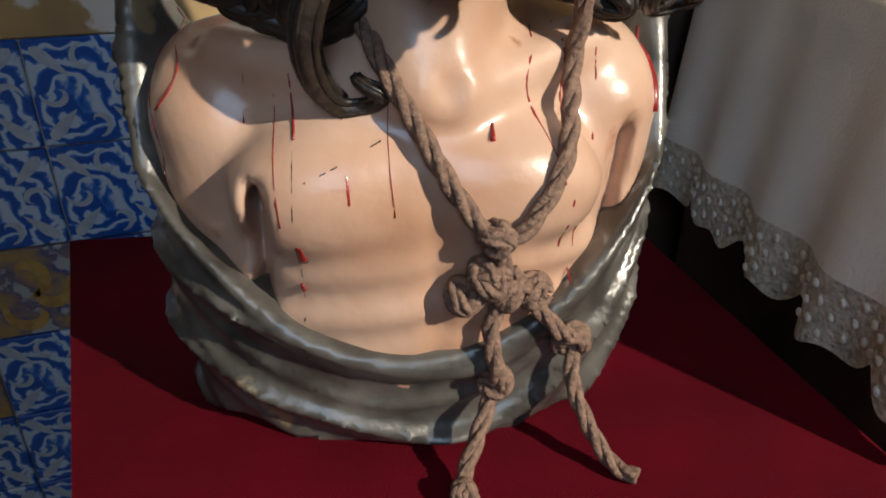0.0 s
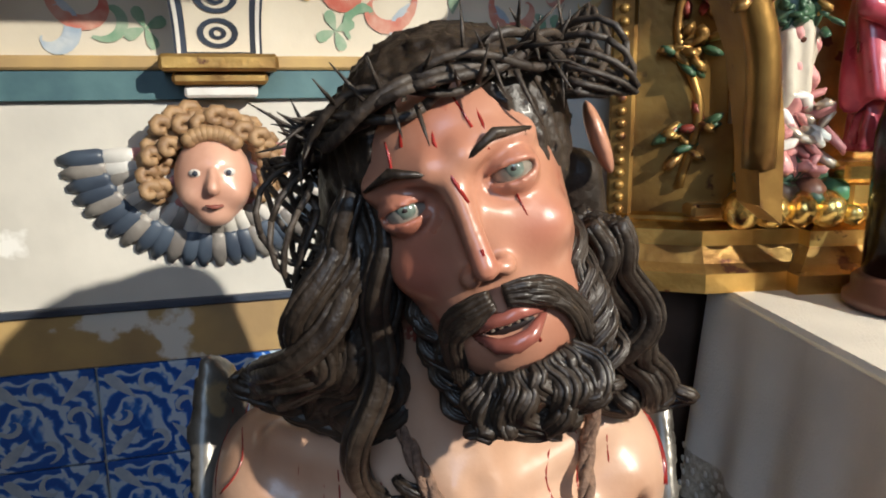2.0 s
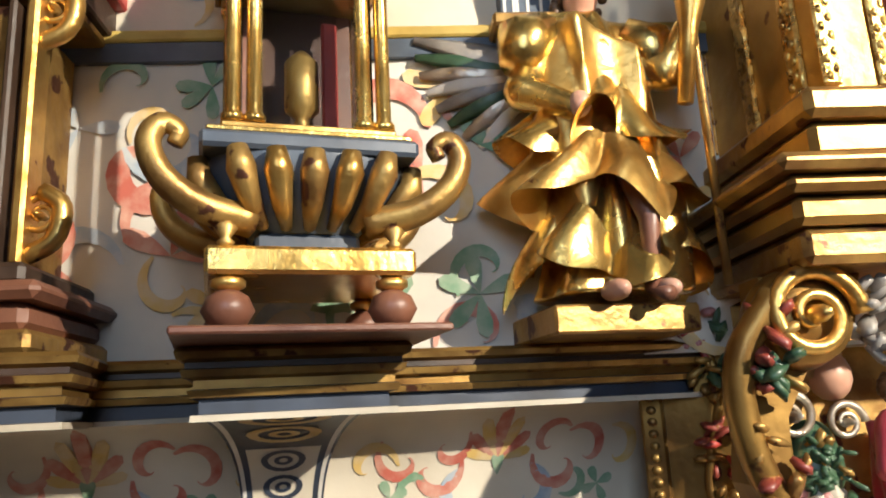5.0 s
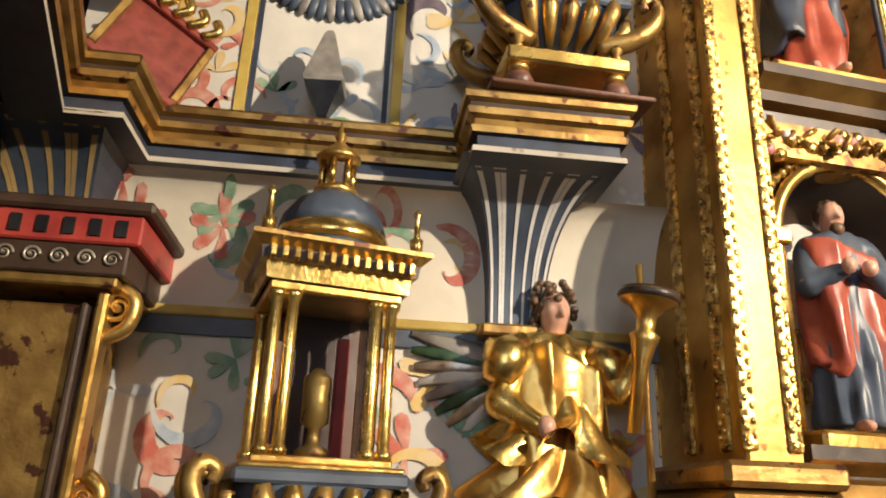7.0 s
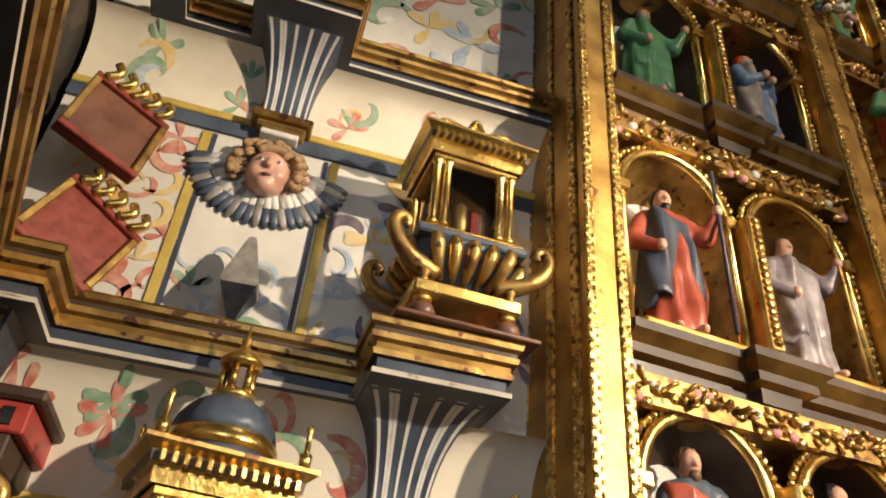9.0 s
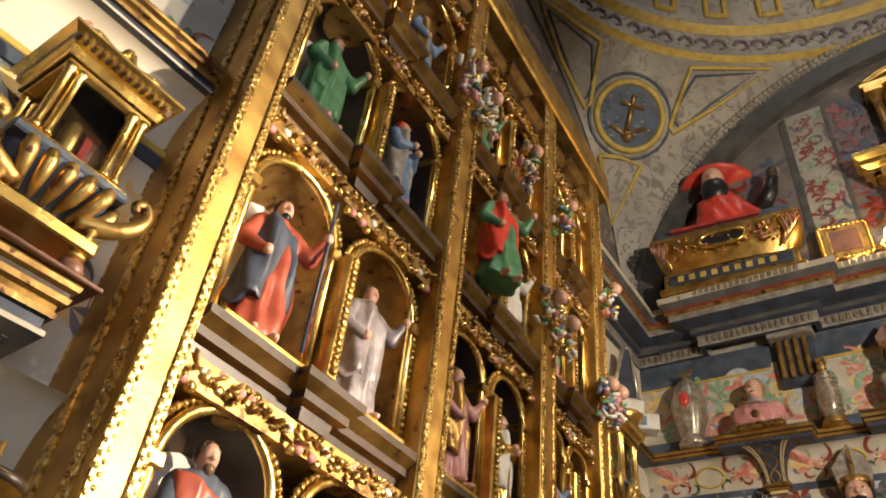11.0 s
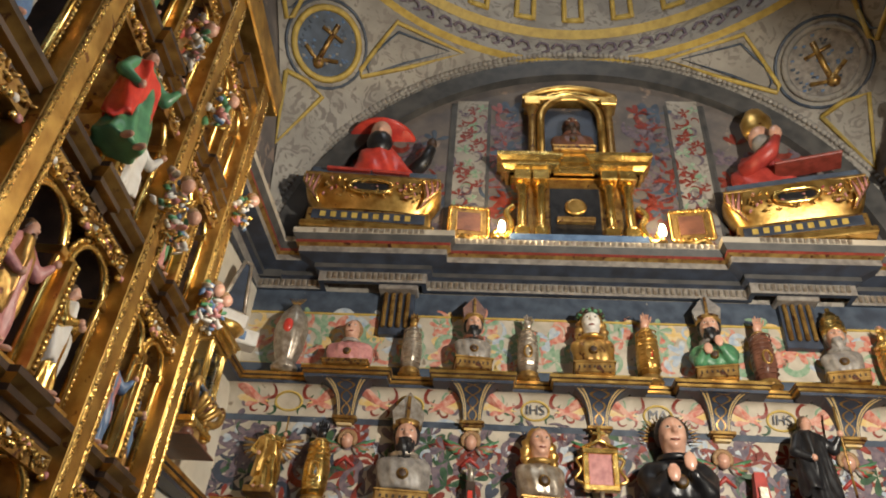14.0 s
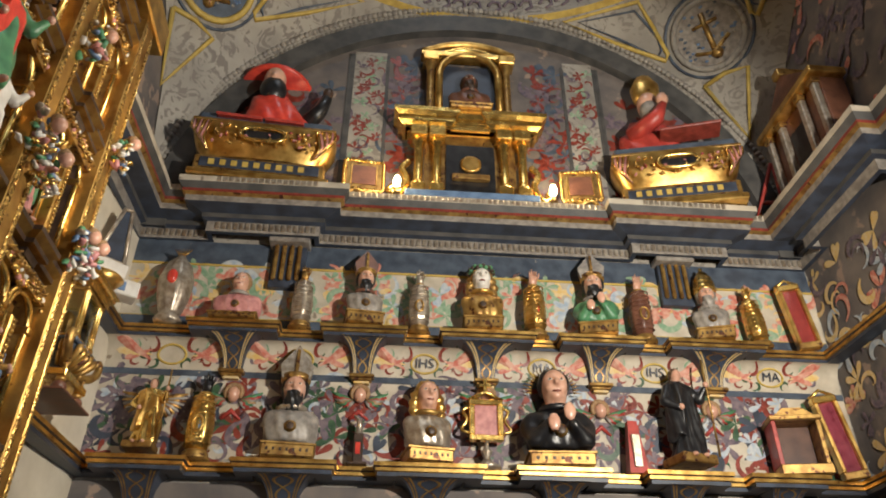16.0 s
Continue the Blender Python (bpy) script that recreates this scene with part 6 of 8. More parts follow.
b.prism(side, 0.05, GILT_D, Matrix.Translation((0, 0.88, 0)))
volute(b, (0.335, 0.79, 1.835), 0.055, 0.06, GOLD)
b.lathe([(0.001, -0.03), (0.05, -0.03), (0.058, 0.0), (0.05, 0.03), (0.001, 0.03)], GILT_D, 24, Matrix.Translation((0.335, 0.83, 1.835)) @ Matrix.Rotation(1.5708, 4, "X"))
b.tube(wave([(0.30, 0.80, 1.86), (0.255, 0.81, 1.79), (0.26, 0.82, 1.70), (0.30, 0.83, 1.60), (0.31, 0.84, 1.48)], 6), 0.017, GILT_D, 10)
leaves(b, None, (0.278, 0.80, 1.80), (0.02, 0.01, 0.06), 16, 0.032, (RED_D, RED_D, GREEN_D, GOLD_D), 3)
leaves(b, None, (0.29, 0.82, 1.68), (0.02, 0.01, 0.06), 8, 0.030, (RED_D, GOLD_D), 4)
leaves(b, None, (0.41, 0.81, 1.83), (0.03, 0.01, 0.045), 22, 0.032, (GREY_P, SILVER, GREY_P), 9)
part("console", b, altar, "gilded console with a rolled volute and painted leaves", RM.inverted() @ Matrix.Translation((-0.008, -0.065, 0)))
b = Build()


def corbel_f(x, y, z):
    d = ell(x, y, z, (0.415, 0.93, 1.655), (0.036, 0.035, 0.034))
    return blend(d, cap(x, y, z, (0.415, 0.93, 1.69), (0.40, 0.93, 1.62), 0.03), 0.02)


skin_of(b, corbel_f, (0.34, 0.87, 1.57), (0.48, 0.99, 1.75), 0.005, GREEN_D)
skin_of(b, lambda x, y, z: cap(x, y, z, (0.405, 0.93, 1.62), (0.40, 0.935, 1.47), 0.036, 0.050) - 0.006 * np.sin(x * 190) - 0.005 * np.sin(z * 160 + x * 60), (0.32, 0.86, 1.42), (0.48, 1.0, 1.68), 0.005, PINK_P)
skin_of(b, lambda x, y, z: cap(x, y, z, (0.41, 0.915, 1.62), (0.405, 0.905, 1.56), 0.030, 0.026) - 0.003 * np.sin(x * 260), (0.35, 0.85, 1.52), (0.46, 0.96, 1.66), 0.005, AGED)
volute(b, (0.385, 0.91, 1.725), 0.034, 0.05, SILVER, flip=-1)
volute(b, (0.450, 0.90, 1.715), 0.026, 0.04, SILVER)
b.tube([(0.36, 0.92, 1.72), (0.345, 0.92, 1.66), (0.355, 0.92, 1.60), (0.345, 0.92, 1.52)], [0.012, 0.018, 0.016, 0.006], SILVER, 7)
b.ball((0.455, 0.93, 1.775), (0.028, 0.030, 0.034), FLESH, 12)
b.ball((0.450, 0.94, 1.79), (0.034, 0.03, 0.03), CURLS, 10)
leaves(b, None, (0.405, 0.895, 1.505), (0.045, 0.01, 0.05), 60, 0.030, (PINK_P, PINK_P, SILVER, WHITE_P), 6)
leaves(b, None, (0.39, 0.90, 1.45), (0.05, 0.01, 0.012), 18, 0.034, (GREEN_D, GREEN_D, PINK_P), 7)
for k in range(4):
    b.ball((0.365 + 0.035 * k, 0.895, 1.437), (0.020, 0.025, 0.020), (GREEN_P, DARK, BROWN, GREEN_P)[k], 8)
leaves(b, None, (0.415, 0.90, 1.66), (0.026, 0.008, 0.032), 44, 0.020, (GREEN_D, GREEN_D, GOLD_D), 13)
thing("angel_corbel", b, "polychrome angel term with scroll arms and feathered skirt", "carving")
b = Build()
for k in range(4):
    b.ball((0.345 + 0.036 * k, 0.885, 1.418), (0.022, 0.03, 0.024), GOLD_B, 10)
thing("gadroon_block", b, "small gilded gadrooned block", "carving")
figure("rose_robed_statuette", pose(0.535, 0.915, 1.475, 0, 0, 25), 0.30, ROSE_P, ROSE_P, "statuette in a glossy rose-red robe on a gilded base", HAIR_B, FLESH, None, "raise", None, 0.5, seed=12, step=0.018)
b = Build().box((0.46, 0.86, 1.45), (0.62, 0.96, 1.475), GOLD_B, 0.005).box((0.475, 0.87, 1.42), (0.605, 0.96, 1.45), GOLD, 0.004)
for x in (0.48, 0.54, 0.60):
    b.ball((x, 0.87, 1.412), 0.014, GOLD_B, 9)
thing("gilded_stand", b, "gilded openwork base with ball feet", "base")

# ---- side altar with linen cloth, lace and a glass dome ----
b = Build().box((0.36, 0.42, 0.0), (1.6, 0.93, 1.295), DARK)
thing("side_altar", b, "dark altar table behind the linen cloth", "table")
b = Build().box((0.345, 0.40, 1.297), (1.62, 0.945, 1.311), LINEN, 0.005)


def hang(u, v):
    y = 0.945 - 0.545 * u
    return (0.343 - 0.004 - 0.008 * v * math.sin(u * 30) - 0.02 * v, y, 1.305 - 0.215 * v)


b.grid(hang, 60, 8, LINEN)
b.grid(lambda u, v: (0.343 + 1.27 * u, 0.396 - 0.008 * v * math.sin(u * 50) - 0.01 * v, 1.305 - 0.215 * v), 60, 6, LINEN)
cloth = thing("altar_cloth", b, "white linen altar cloth with a deep lace hem", "cloth")
b = Build()


def lace(u, v):
    p = hang(u, 1)
    scal = 0.055 + 0.018 * abs(math.sin(u * 15.7)) + 0.006 * math.sin(u * 60)
    return (p[0] - 0.006 * math.sin(u * 40) * v, p[1], p[2] - scal * v)


b.grid(lace, 120, 6, LACE)
for k in range(90):
    u = k / 90
    p = lace(u, 0.12 + 0.75 * ((k * 0.618) % 1))
    b.ball((p[0] - 0.001, p[1], p[2]), (0.0015, 0.005, 0.005), LINEN, 6)
part("lace_hem", b, cloth, "scalloped ecru lace hem")
dome = tagged(new("glass_cloche"), "glass cloche on a turned brown wooden base", "cloche")
dome.matrix_world = pose(0.515, 0.80, 1.311)
part("wooden_base", Build().lathe([(0.066, 0), (0.074, 0.006), (0.074, 0.016), (0.066, 0.022), (0.066, 0.034), (0.060, 0.040), (0.0, 0.040)], BROWN, 32), dome)
part("glass_bell", Build().lathe([(0.056, 0.041), (0.056, 0.20), (0.045, 0.25), (0.02, 0.275), (0.001, 0.28)], GLASS, 28), dome)

# ---- winged cherub heads on the wall ----
def cherub(m, label):
    b = Build()

    def head(x, y, z):
        d = ell(x, y, z, (0, -0.035, 0.0), (0.046, 0.042, 0.054))
        d = blend(d, ell(x, y, z, (0, -0.055, -0.040), (0.020, 0.018, 0.016)), 0.012)
        d = blend(d, cap(x, y, z, (0, -0.078, 0.010), (0, -0.084, -0.008), 0.005, 0.008), 0.006)
        for q in (-1, 1):
            d = blend(d, ell(x, y, z, (q * 0.022, -0.060, -0.016), (0.017, 0.015, 0.015)), 0.010)
            d = carve(d, ell(x, y, z, (q * 0.019, -0.082, 0.010), (0.012, 0.010, 0.0065)), 0.006)
        return d
    skin_of(b, head, (-0.06, -0.10, -0.07), (0.06, 0.02, 0.07), 0.0042, FLESH)
    for q in (-1, 1):
        b.ball((q * 0.019, -0.069, 0.010), (0.008, 0.006, 0.0055), WHITE_P, 8)
        b.ball((q * 0.019, -0.0745, 0.010), (0.0035, 0.002, 0.0035), NAVY, 8)
    b.tube([(-0.010, -0.076, -0.029), (0, -0.080, -0.030), (0.010, -0.076, -0.029)], [0.002, 0.0035, 0.002], LIP, 6)
    r = random.Random(3)
    for k in range(46):
        a = math.pi * (-0.18 + 1.36 * ((k * 0.618) % 1))
        rr = 0.052 + 0.022 * ((k * 0.37) % 1)
        c = Vector((rr * 1.05 * math.cos(a), -0.018 - 0.03 * ((k * 0.73) % 1), 0.012 + rr * math.sin(a)))
        n = [c + Vector((0.011 * math.cos(t) * (1 - t / 9), -0.004 * t / 3, 0.011 * math.sin(t) * (1 - t / 9))) for t in [0.9 * j for j in range(8)]]
        b.tube(n, [0.0072] * 6 + [0.006, 0.004], CURLS, 7)
    for k in range(10):   # forelock
        a = math.pi * (0.25 + 0.05 * k)
        b.ball((0.040 * math.cos(a), -0.056, 0.016 + 0.040 * math.sin(a)), (0.010, 0.010, 0.010), CURLS, 8)
    # two rows of feathers in a swag below the head
    for row, (r0, r1, mat, size) in enumerate(((0.085, 0.062, PINK_P, 0.017), (0.115, 0.082, WHITE_P, 0.018), (0.150, 0.102, GREY_P, 0.020))):
        n = 19 + 4 * row
        for k in range(n):
            a = math.pi * (1.02 + 0.96 * k / (n - 1))
            c = (r0 * 1.12 * math.cos(a), -0.012 + 0.002 * row, 0.045 + r0 * 0.95 * math.sin(a) - 0.01)
            mat2 = WHITE_P if row == 0 and k % 2 else (SLATE if row == 2 else mat)
            o = Vector((0, 0, 0.035))
            tip = Vector((c[0], 0, c[2])) - o
            b.tube([o + tip * q + Vector((0, y, 0)) for q, y in ((0.52 + 0.1 * row, -0.022 + 0.006 * row), (0.78, -0.026 + 0.006 * row), (0.95, -0.018 + 0.005 * row), (1.06, -0.004))], [size * 0.40, size * 0.62, size * 0.58, size * 0.22], mat2 if (k + row) % 3 or row == 0 else GREY_P, 7, flat=0.45, up=(0, 1, 0))
    return thing("winged_cherub_head", b, label, "carving", "cherub heads on the wall", m=m)


cherub(WL @ Matrix.Translation((-0.300, NW, 1.462)), "carved cherub head with brown curls and grey-blue feathered wings")
cherub(WU @ Matrix.Translation((-0.272, NW, 3.040)), "carved cherub head with a collar of pink and blue feathers")
cherub(WL @ Matrix.Translation((0.0, NW, 1.462)), "carved cherub head half hidden behind the bust")


# ---- lantern-shaped reliquaries ----
def reliquary_lantern(m, body_h, cupola, label):
    e = tagged(new("lantern_reliquary"), label, "reliquary", "lantern reliquaries")
    e.matrix_world = m
    part("plate", Build().box((-0.135, -0.115, 0), (0.135, 0.115, 0.008), BROWN, 0.002), e, "thin brown board")
    for x in (-0.082, 0.082):
        for y in (-0.075, 0.075):
            b = Build().lathe([(0.001, 0.008), (0.018, 0.012), (0.026, 0.026), (0.020, 0.040), (0.010, 0.046)], BROWN, 16, Matrix.Translation((x, y, 0))).lathe([(0.010, 0.046), (0.017, 0.050), (0.017, 0.056), (0.010, 0.060)], GOLD, 14, Matrix.Translation((x, y, 0)))
            part("ball_foot", b, e, "turned ball foot")
    b = Build().box((-0.105, -0.095, 0.060), (0.105, 0.095, 0.088), GOLD_B, 0.004)
    slab = part("slab", b, e, "gilded slab")
    for x in (-0.085, 0.085):
        part("knob", Build().lathe([(0.006, 0.088), (0.009, 0.094), (0.005, 0.098), (0.012, 0.108), (0.004, 0.118), (0.001, 0.120)], GOLD_D, 12, Matrix.Translation((x, -0.080, 0))), slab)
    b = Build().box((-0.055, -0.05, 0.088), (0.055, 0.05, 0.112), SLATE, 0.004)
    part("neck", b, e)
    # gadrooned bowl
    b = Build()
    b.grid(lambda u, v: ((0.055 + 0.055 * math.sin(v * 1.57)) * math.copysign(abs(math.cos(u * 6.2832)) ** 0.7, math.cos(u * 6.2832)), (0.050 + 0.048 * math.sin(v * 1.57)) * math.copysign(abs(math.sin(u * 6.2832)) ** 0.7, math.sin(u * 6.2832)), 0.112 + 0.075 * v), 40, 8, SLATE)
    b.box((-0.112, -0.100, 0.187), (0.112, 0.100, 0.205), SLATE, 0.004).box((-0.106, -0.094, 0.205), (0.106, 0.094, 0.212), GOLD_B, 0.002)
    bowl = part("bowl", b, e, "blue-grey bowl with gilded gadroons")
    for k in range(5):
        for s in (-1, 1):
            x = -0.076 + 0.038 * k
            part("gadroon", Build().tube([(x * 0.62, s * 0.056, 0.116), (x * 0.80, s * 0.080, 0.135), (x * 0.95, s * 0.103, 0.165), (x, s * 0.104, 0.186)], [0.006, 0.011, 0.015, 0.010], GOLD if k % 2 else GOLD_D, 9), bowl)
    for k in range(4):
        for s in (-1, 1):
            y = -0.06 + 0.04 * k
            part("gadroon", Build().tube([(s * 0.062, y * 0.6, 0.116), (s * 0.088, y * 0.8, 0.135), (s * 0.112, y, 0.165), (s * 0.114, y, 0.186)], [0.006, 0.011, 0.014, 0.010], GOLD_D, 8), bowl)
    for sx in (-1, 1):
        for sy in (-1, 1):
            b = Build()
            line = wave([(sx * 0.06, sy * 0.062, 0.120), (sx * 0.11, sy * 0.082, 0.130), (sx * 0.145, sy * 0.092, 0.155), (sx * 0.158, sy * 0.095, 0.188), (sx * 0.146, sy * 0.096, 0.208), (sx * 0.130, sy * 0.096, 0.200), (sx * 0.134, sy * 0.096, 0.186)], 5)
            b.tube(line, [0.020 - 0.012 * i / len(line) for i in range(len(line))], GOLD_D, 8, flat=0.9)
            part("scroll", b, bowl, "rolled gilded scroll")
    # glazed body
    z0, z1 = 0.212, 0.212 + body_h
    b = Build().box((-0.092, -0.082, z0), (0.092, 0.082, z0 + 0.010), GOLD, 0.002).box((-0.092, -0.082, z1 - 0.012), (0.092, 0.082, z1), GOLD, 0.002).box((-0.07, 0.060, z0), (0.07, 0.066, z1), BROWN)
    body = part("body", b, e, "glazed body with gilded columns")
    for x in (-0.080, -0.058, 0.058, 0.080):
        for y in (-0.074, 0.074):
            part("column", Build().lathe([(0.012, z0 + 0.010), (0.012, z0 + 0.018), (0.0085, z0 + 0.022), (0.0080, z1 - 0.026), (0.012, z1 - 0.020), (0.013, z1 - 0.012)], GOLD_B, 14, Matrix.Translation((x, y, 0))), body)
    for y in (-0.066, 0.055):
        part("glass_pane", Build().box((-0.052, y, z0 + 0.01), (0.052, y + 0.002, z1 - 0.012), GLASS), body)
    for x in (-0.072, 0.070):
        part("glass_pane", Build().box((x, -0.06, z0 + 0.01), (x + 0.002, 0.055, z1 - 0.012), GLASS), body)
    relic = Build().lathe([(0.022, z0 + 0.012), (0.026, z0 + 0.02), (0.010, z0 + 0.03), (0.008, z0 + 0.05), (0.020, z0 + 0.06), (0.020, z0 + 0.12), (0.006, z0 + 0.135)], GOLD_D, 14, Matrix.Translation((0.0, 0, 0)))
    relic.box((0.026, 0.01, z0 + 0.012), (0.045, 0.02, z1 - 0.05), RED_P, 0.003)
    part("relic", relic, body, "gilded relic vessel and red silk")
    b = Build()
    sq = [(-0.095, 0.085), (0.095, 0.085), (0.095, -0.085), (-0.095, -0.085), (-0.095, 0.085)]
    prof = [(0, z1), (0.004, z1), (0.006, z1 + 0.022), (0.014, z1 + 0.024), (0.016, z1 + 0.040), (0.030, z1 + 0.052), (0.030, z1 + 0.058), (0, z1 + 0.059)]
    b.run([(-p[0], p[1]) for p in sq], prof, [GOLD_D, GOLD_B, GOLD_B, DARK, GOLD_B, GOLD_D, GOLD_D])
    b.box((-0.12, -0.11, z1 + 0.0505), (0.12, 0.11, z1 + 0.0585), GOLD_D)
    for k in range(13):
        x = -0.096 + 0.016 * k
        b.box((x - 0.004, -0.112, z1 + 0.024), (x + 0.004, -0.098, z1 + 0.040), GOLD_B, 0.001)
    top = part("cornice", b, e, "gilded cornice with dentils")
    zc = z1 + 0.059
    if cupola:
        b = Build().lathe([(0.085, zc), (0.085, zc + 0.012), (0.080, zc + 0.014), (0.078, zc + 0.035), (0.084, zc + 0.040)], SLATE, 32).lathe([(0.086, zc + 0.018), (0.088, zc + 0.028), (0.084, zc + 0.040), (0.078, zc + 0.046)], GOLD_B, 32)
        b.lathe([(0.078, zc + 0.046), (0.072, zc + 0.068), (0.056, zc + 0.092), (0.036, zc + 0.106), (0.030, zc + 0.110)], SLATE, 36, flute=0.05, lobes=18)
        part("cupola", b, e, "ribbed blue-grey cupola with a gilded drum")
        b = Build().lathe([(0.034, zc + 0.108), (0.036, zc + 0.116), (0.030, zc + 0.120)], GOLD, 8).box((-0.012, -0.020, zc + 0.125), (0.012, 0.020, zc + 0.16), DARK)
        for a in range(6):
            x, y = 0.024 * math.cos(a * 1.047), 0.024 * math.sin(a * 1.047)
            b.tube([(x, y, zc + 0.118), (x, y, zc + 0.168)], 0.0055, GOLD_B, 6)
        b.lathe([(0.034, zc + 0.166), (0.036, zc + 0.174), (0.024, zc + 0.186), (0.012, zc + 0.196), (0.006, zc + 0.205), (0.010, zc + 0.213), (0.004, zc + 0.222), (0.001, zc + 0.242)], GOLD, 10)
        part("finial", b, e, "small gilded lantern finial")
        for x in (-0.105, 0.105):
            for y in (-0.095, 0.095):
                part("pinnacle", Build().lathe([(0.009, zc), (0.010, zc + 0.022), (0.005, zc + 0.026), (0.004, zc + 0.055), (0.007, zc + 0.062), (0.001, zc + 0.07)], GOLD_B, 8, Matrix.Translation((x, y, 0))), e)
    else:
        b = Build().box((-0.09, -0.08, zc), (0.09, 0.08, zc + 0.02), GOLD_D, 0.004)
        b.tube(wave([(-0.09, -0.06, zc + 0.02), (-0.07, -0.06, zc + 0.05), (-0.02, -0.06, zc + 0.04), (0, -0.06, zc + 0.07), (0.02, -0.06, zc + 0.04), (0.07, -0.06, zc + 0.05), (0.09, -0.06, zc + 0.02)], 5), 0.010, GOLD_B, 7)
        part("crest", b, e, "scrolled gilded crest")
    return e


reliquary_lantern(pose(-0.222, 0.775, 1.833, 0, 0, 14), 0.235, True, "gilded glazed lantern reliquary with a ribbed cupola on a boat-shaped bowl")
reliquary_lantern(pose(0.127, 0.780, 2.611, 0, 0, 3) @ Matrix.Scale(0.98, 4), 0.185, False, "gilded glazed lantern reliquary standing on the upper bracket")
# angel with a torch on its block
figure("torch_angel", pose(0.150, 0.875, 1.866, 0, 0, 8), 0.485, GOLD_B, GOLD, "gilded robed angel statue with painted wings holding a torch", HAIR_B, FLESH, GOLD_D, "raise", None, 0.8, wings=(GREY_P, WHITE_P, SILVER, GREEN_D), group="", flare=0.05, seed=2, step=0.0125)
b = Build().box((-0.0935, -0.0825, 0), (0.0935, 0.0825, 0.034), GOLD_D, 0.003)
thing("gilded_plinth", b, "worn gilded wooden block under the angel", "base", m=pose(0.138, 0.885, 1.833, 0, 0, 10))
b = Build().lathe([(0.010, 0), (0.012, 0.10), (0.020, 0.14), (0.024, 0.15), (0.014, 0.158), (0.016, 0.18), (0.030, 0.196), (0.046, 0.204), (0.048, 0.218), (0.030, 0.222), (0.0, 0.222)], GOLD, 20)
b.lathe([(0.046, 0.205), (0.050, 0.212), (0.046, 0.222), (0.0, 0.223)], DARK, 20)
thing("torch", b, "gilded torch with a dark dished top", "candlestick", m=pose(0.250, 0.80, 2.115, 4, 8, 0))

# corner reliquary, red relic boxes and a small obelisk by the west wall
e = tagged(new("corner_reliquary"), "tall corner reliquary with gilded scroll sides and a dark red cornice", "reliquary")
e.matrix_world = pose(-0.612, 0.83, 1.833)
part("base_course", Build().box((-0.12, -0.10, 0), (0.12, 0.12, 0.025), GOLD_D, 0.006), e)
part("base_course", Build().box((-0.11, -0.09, 0.025), (0.11, 0.11, 0.055), BROWN, 0.008), e)
part("base_course", Build().box((-0.13, -0.11, 0.055), (0.13, 0.12, 0.075), BROWN, 0.008), e)
part("base_course", Build().box((-0.10, -0.08, 0.075), (0.10, 0.11, 0.10), DARK, 0.006), e)
part("body", Build().box((-0.07, -0.05, 0.10), (0.06, 0.10, 0.42), GOLD_D, 0.004), e)
b = Build().box((0.070, -0.06, 0.10), (0.085, -0.02, 0.44), GOLD, 0.004).box((0.052, -0.065, 0.10), (0.062, -0.025, 0.42), DARK, 0.003)
for z in (0.16, 0.42):
    volute(b, (0.095, -0.04, z), 0.026, 0.03, GOLD)
    b.tube(wave([(0.07, -0.04, z - 0.05), (0.11, -0.04, z - 0.03), (0.118, -0.04, z + 0.01), (0.095, -0.04, z + 0.03)], 4), 0.011, GOLD, 7)
part("side_scroll", b, e, "cut-out gilded scroll side")
b = Build().box((-0.12, -0.08, 0.44), (0.10, 0.12, 0.455), GOLD_D, 0.003).box((-0.125, -0.085, 0.455), (0.11, 0.12, 0.50), DARK, 0.003).box((-0.13, -0.09, 0.50), (0.125, 0.12, 0.545), RED_P, 0.003).box((-0.14, -0.10, 0.545), (0.14, 0.12, 0.565), DARK, 0.005)
for k in range(6):
    b.box((-0.09 + 0.036 * k, -0.094, 0.51), (-0.075 + 0.036 * k, -0.089, 0.535), BLACK_P)
    volute(b, (-0.09 + 0.036 * k, -0.088, 0.478), 0.012, 0.01, SILVER)
part("top_cornice", b, e, "dark red cornice with small openings")
for s, (z, t) in enumerate(((2.66, 22), (2.90, 10))):
    e = tagged(new("red_relic_box"), "open red relic box edged with gilded scrolls" if s == 0 else "red framed picture leaning over the cornice", "reliquary")
    e.matrix_world = pose(-0.575, 0.80, z - 0.03, -6, t, 30) @ Matrix.Scale(0.82, 4)
    part("frame", Build().box((-0.10, -0.02, 0), (0.10, 0.02, 0.018), RED_D, 0.003).box((-0.10, -0.02, 0.19), (0.10, 0.02, 0.208), RED_D, 0.003).box((-0.10, -0.02, 0.018), (-0.082, 0.02, 0.19), GOLD_D, 0.003).box((0.082, -0.02, 0.018), (0.10, 0.02, 0.19), GOLD_D, 0.003), e)
    part("panel", Build().box((-0.082, -0.004, 0.018), (0.082, 0.010, 0.19), BROWN if s else RED_D), e)
    b = Build()
    for k in range(5):
        b.tube(wave([(-0.08 + 0.035 * k, -0.02, 0.20), (-0.06 + 0.035 * k, -0.035, 0.225), (-0.075 + 0.035 * k, -0.035, 0.245)], 4), 0.011, GOLD_B, 7)
    part("gilded_scroll", b, e)
b = Build().lathe([(0.010, 0), (0.014, 0.006), (0.012, 0.02), (0.045, 0.075)], BLACK_P, 4, None, False).lathe([(0.046, 0.0755), (0.050, 0.082), (0.014, 0.185), (0.008, 0.195)], GREY_P, 4, None, False)
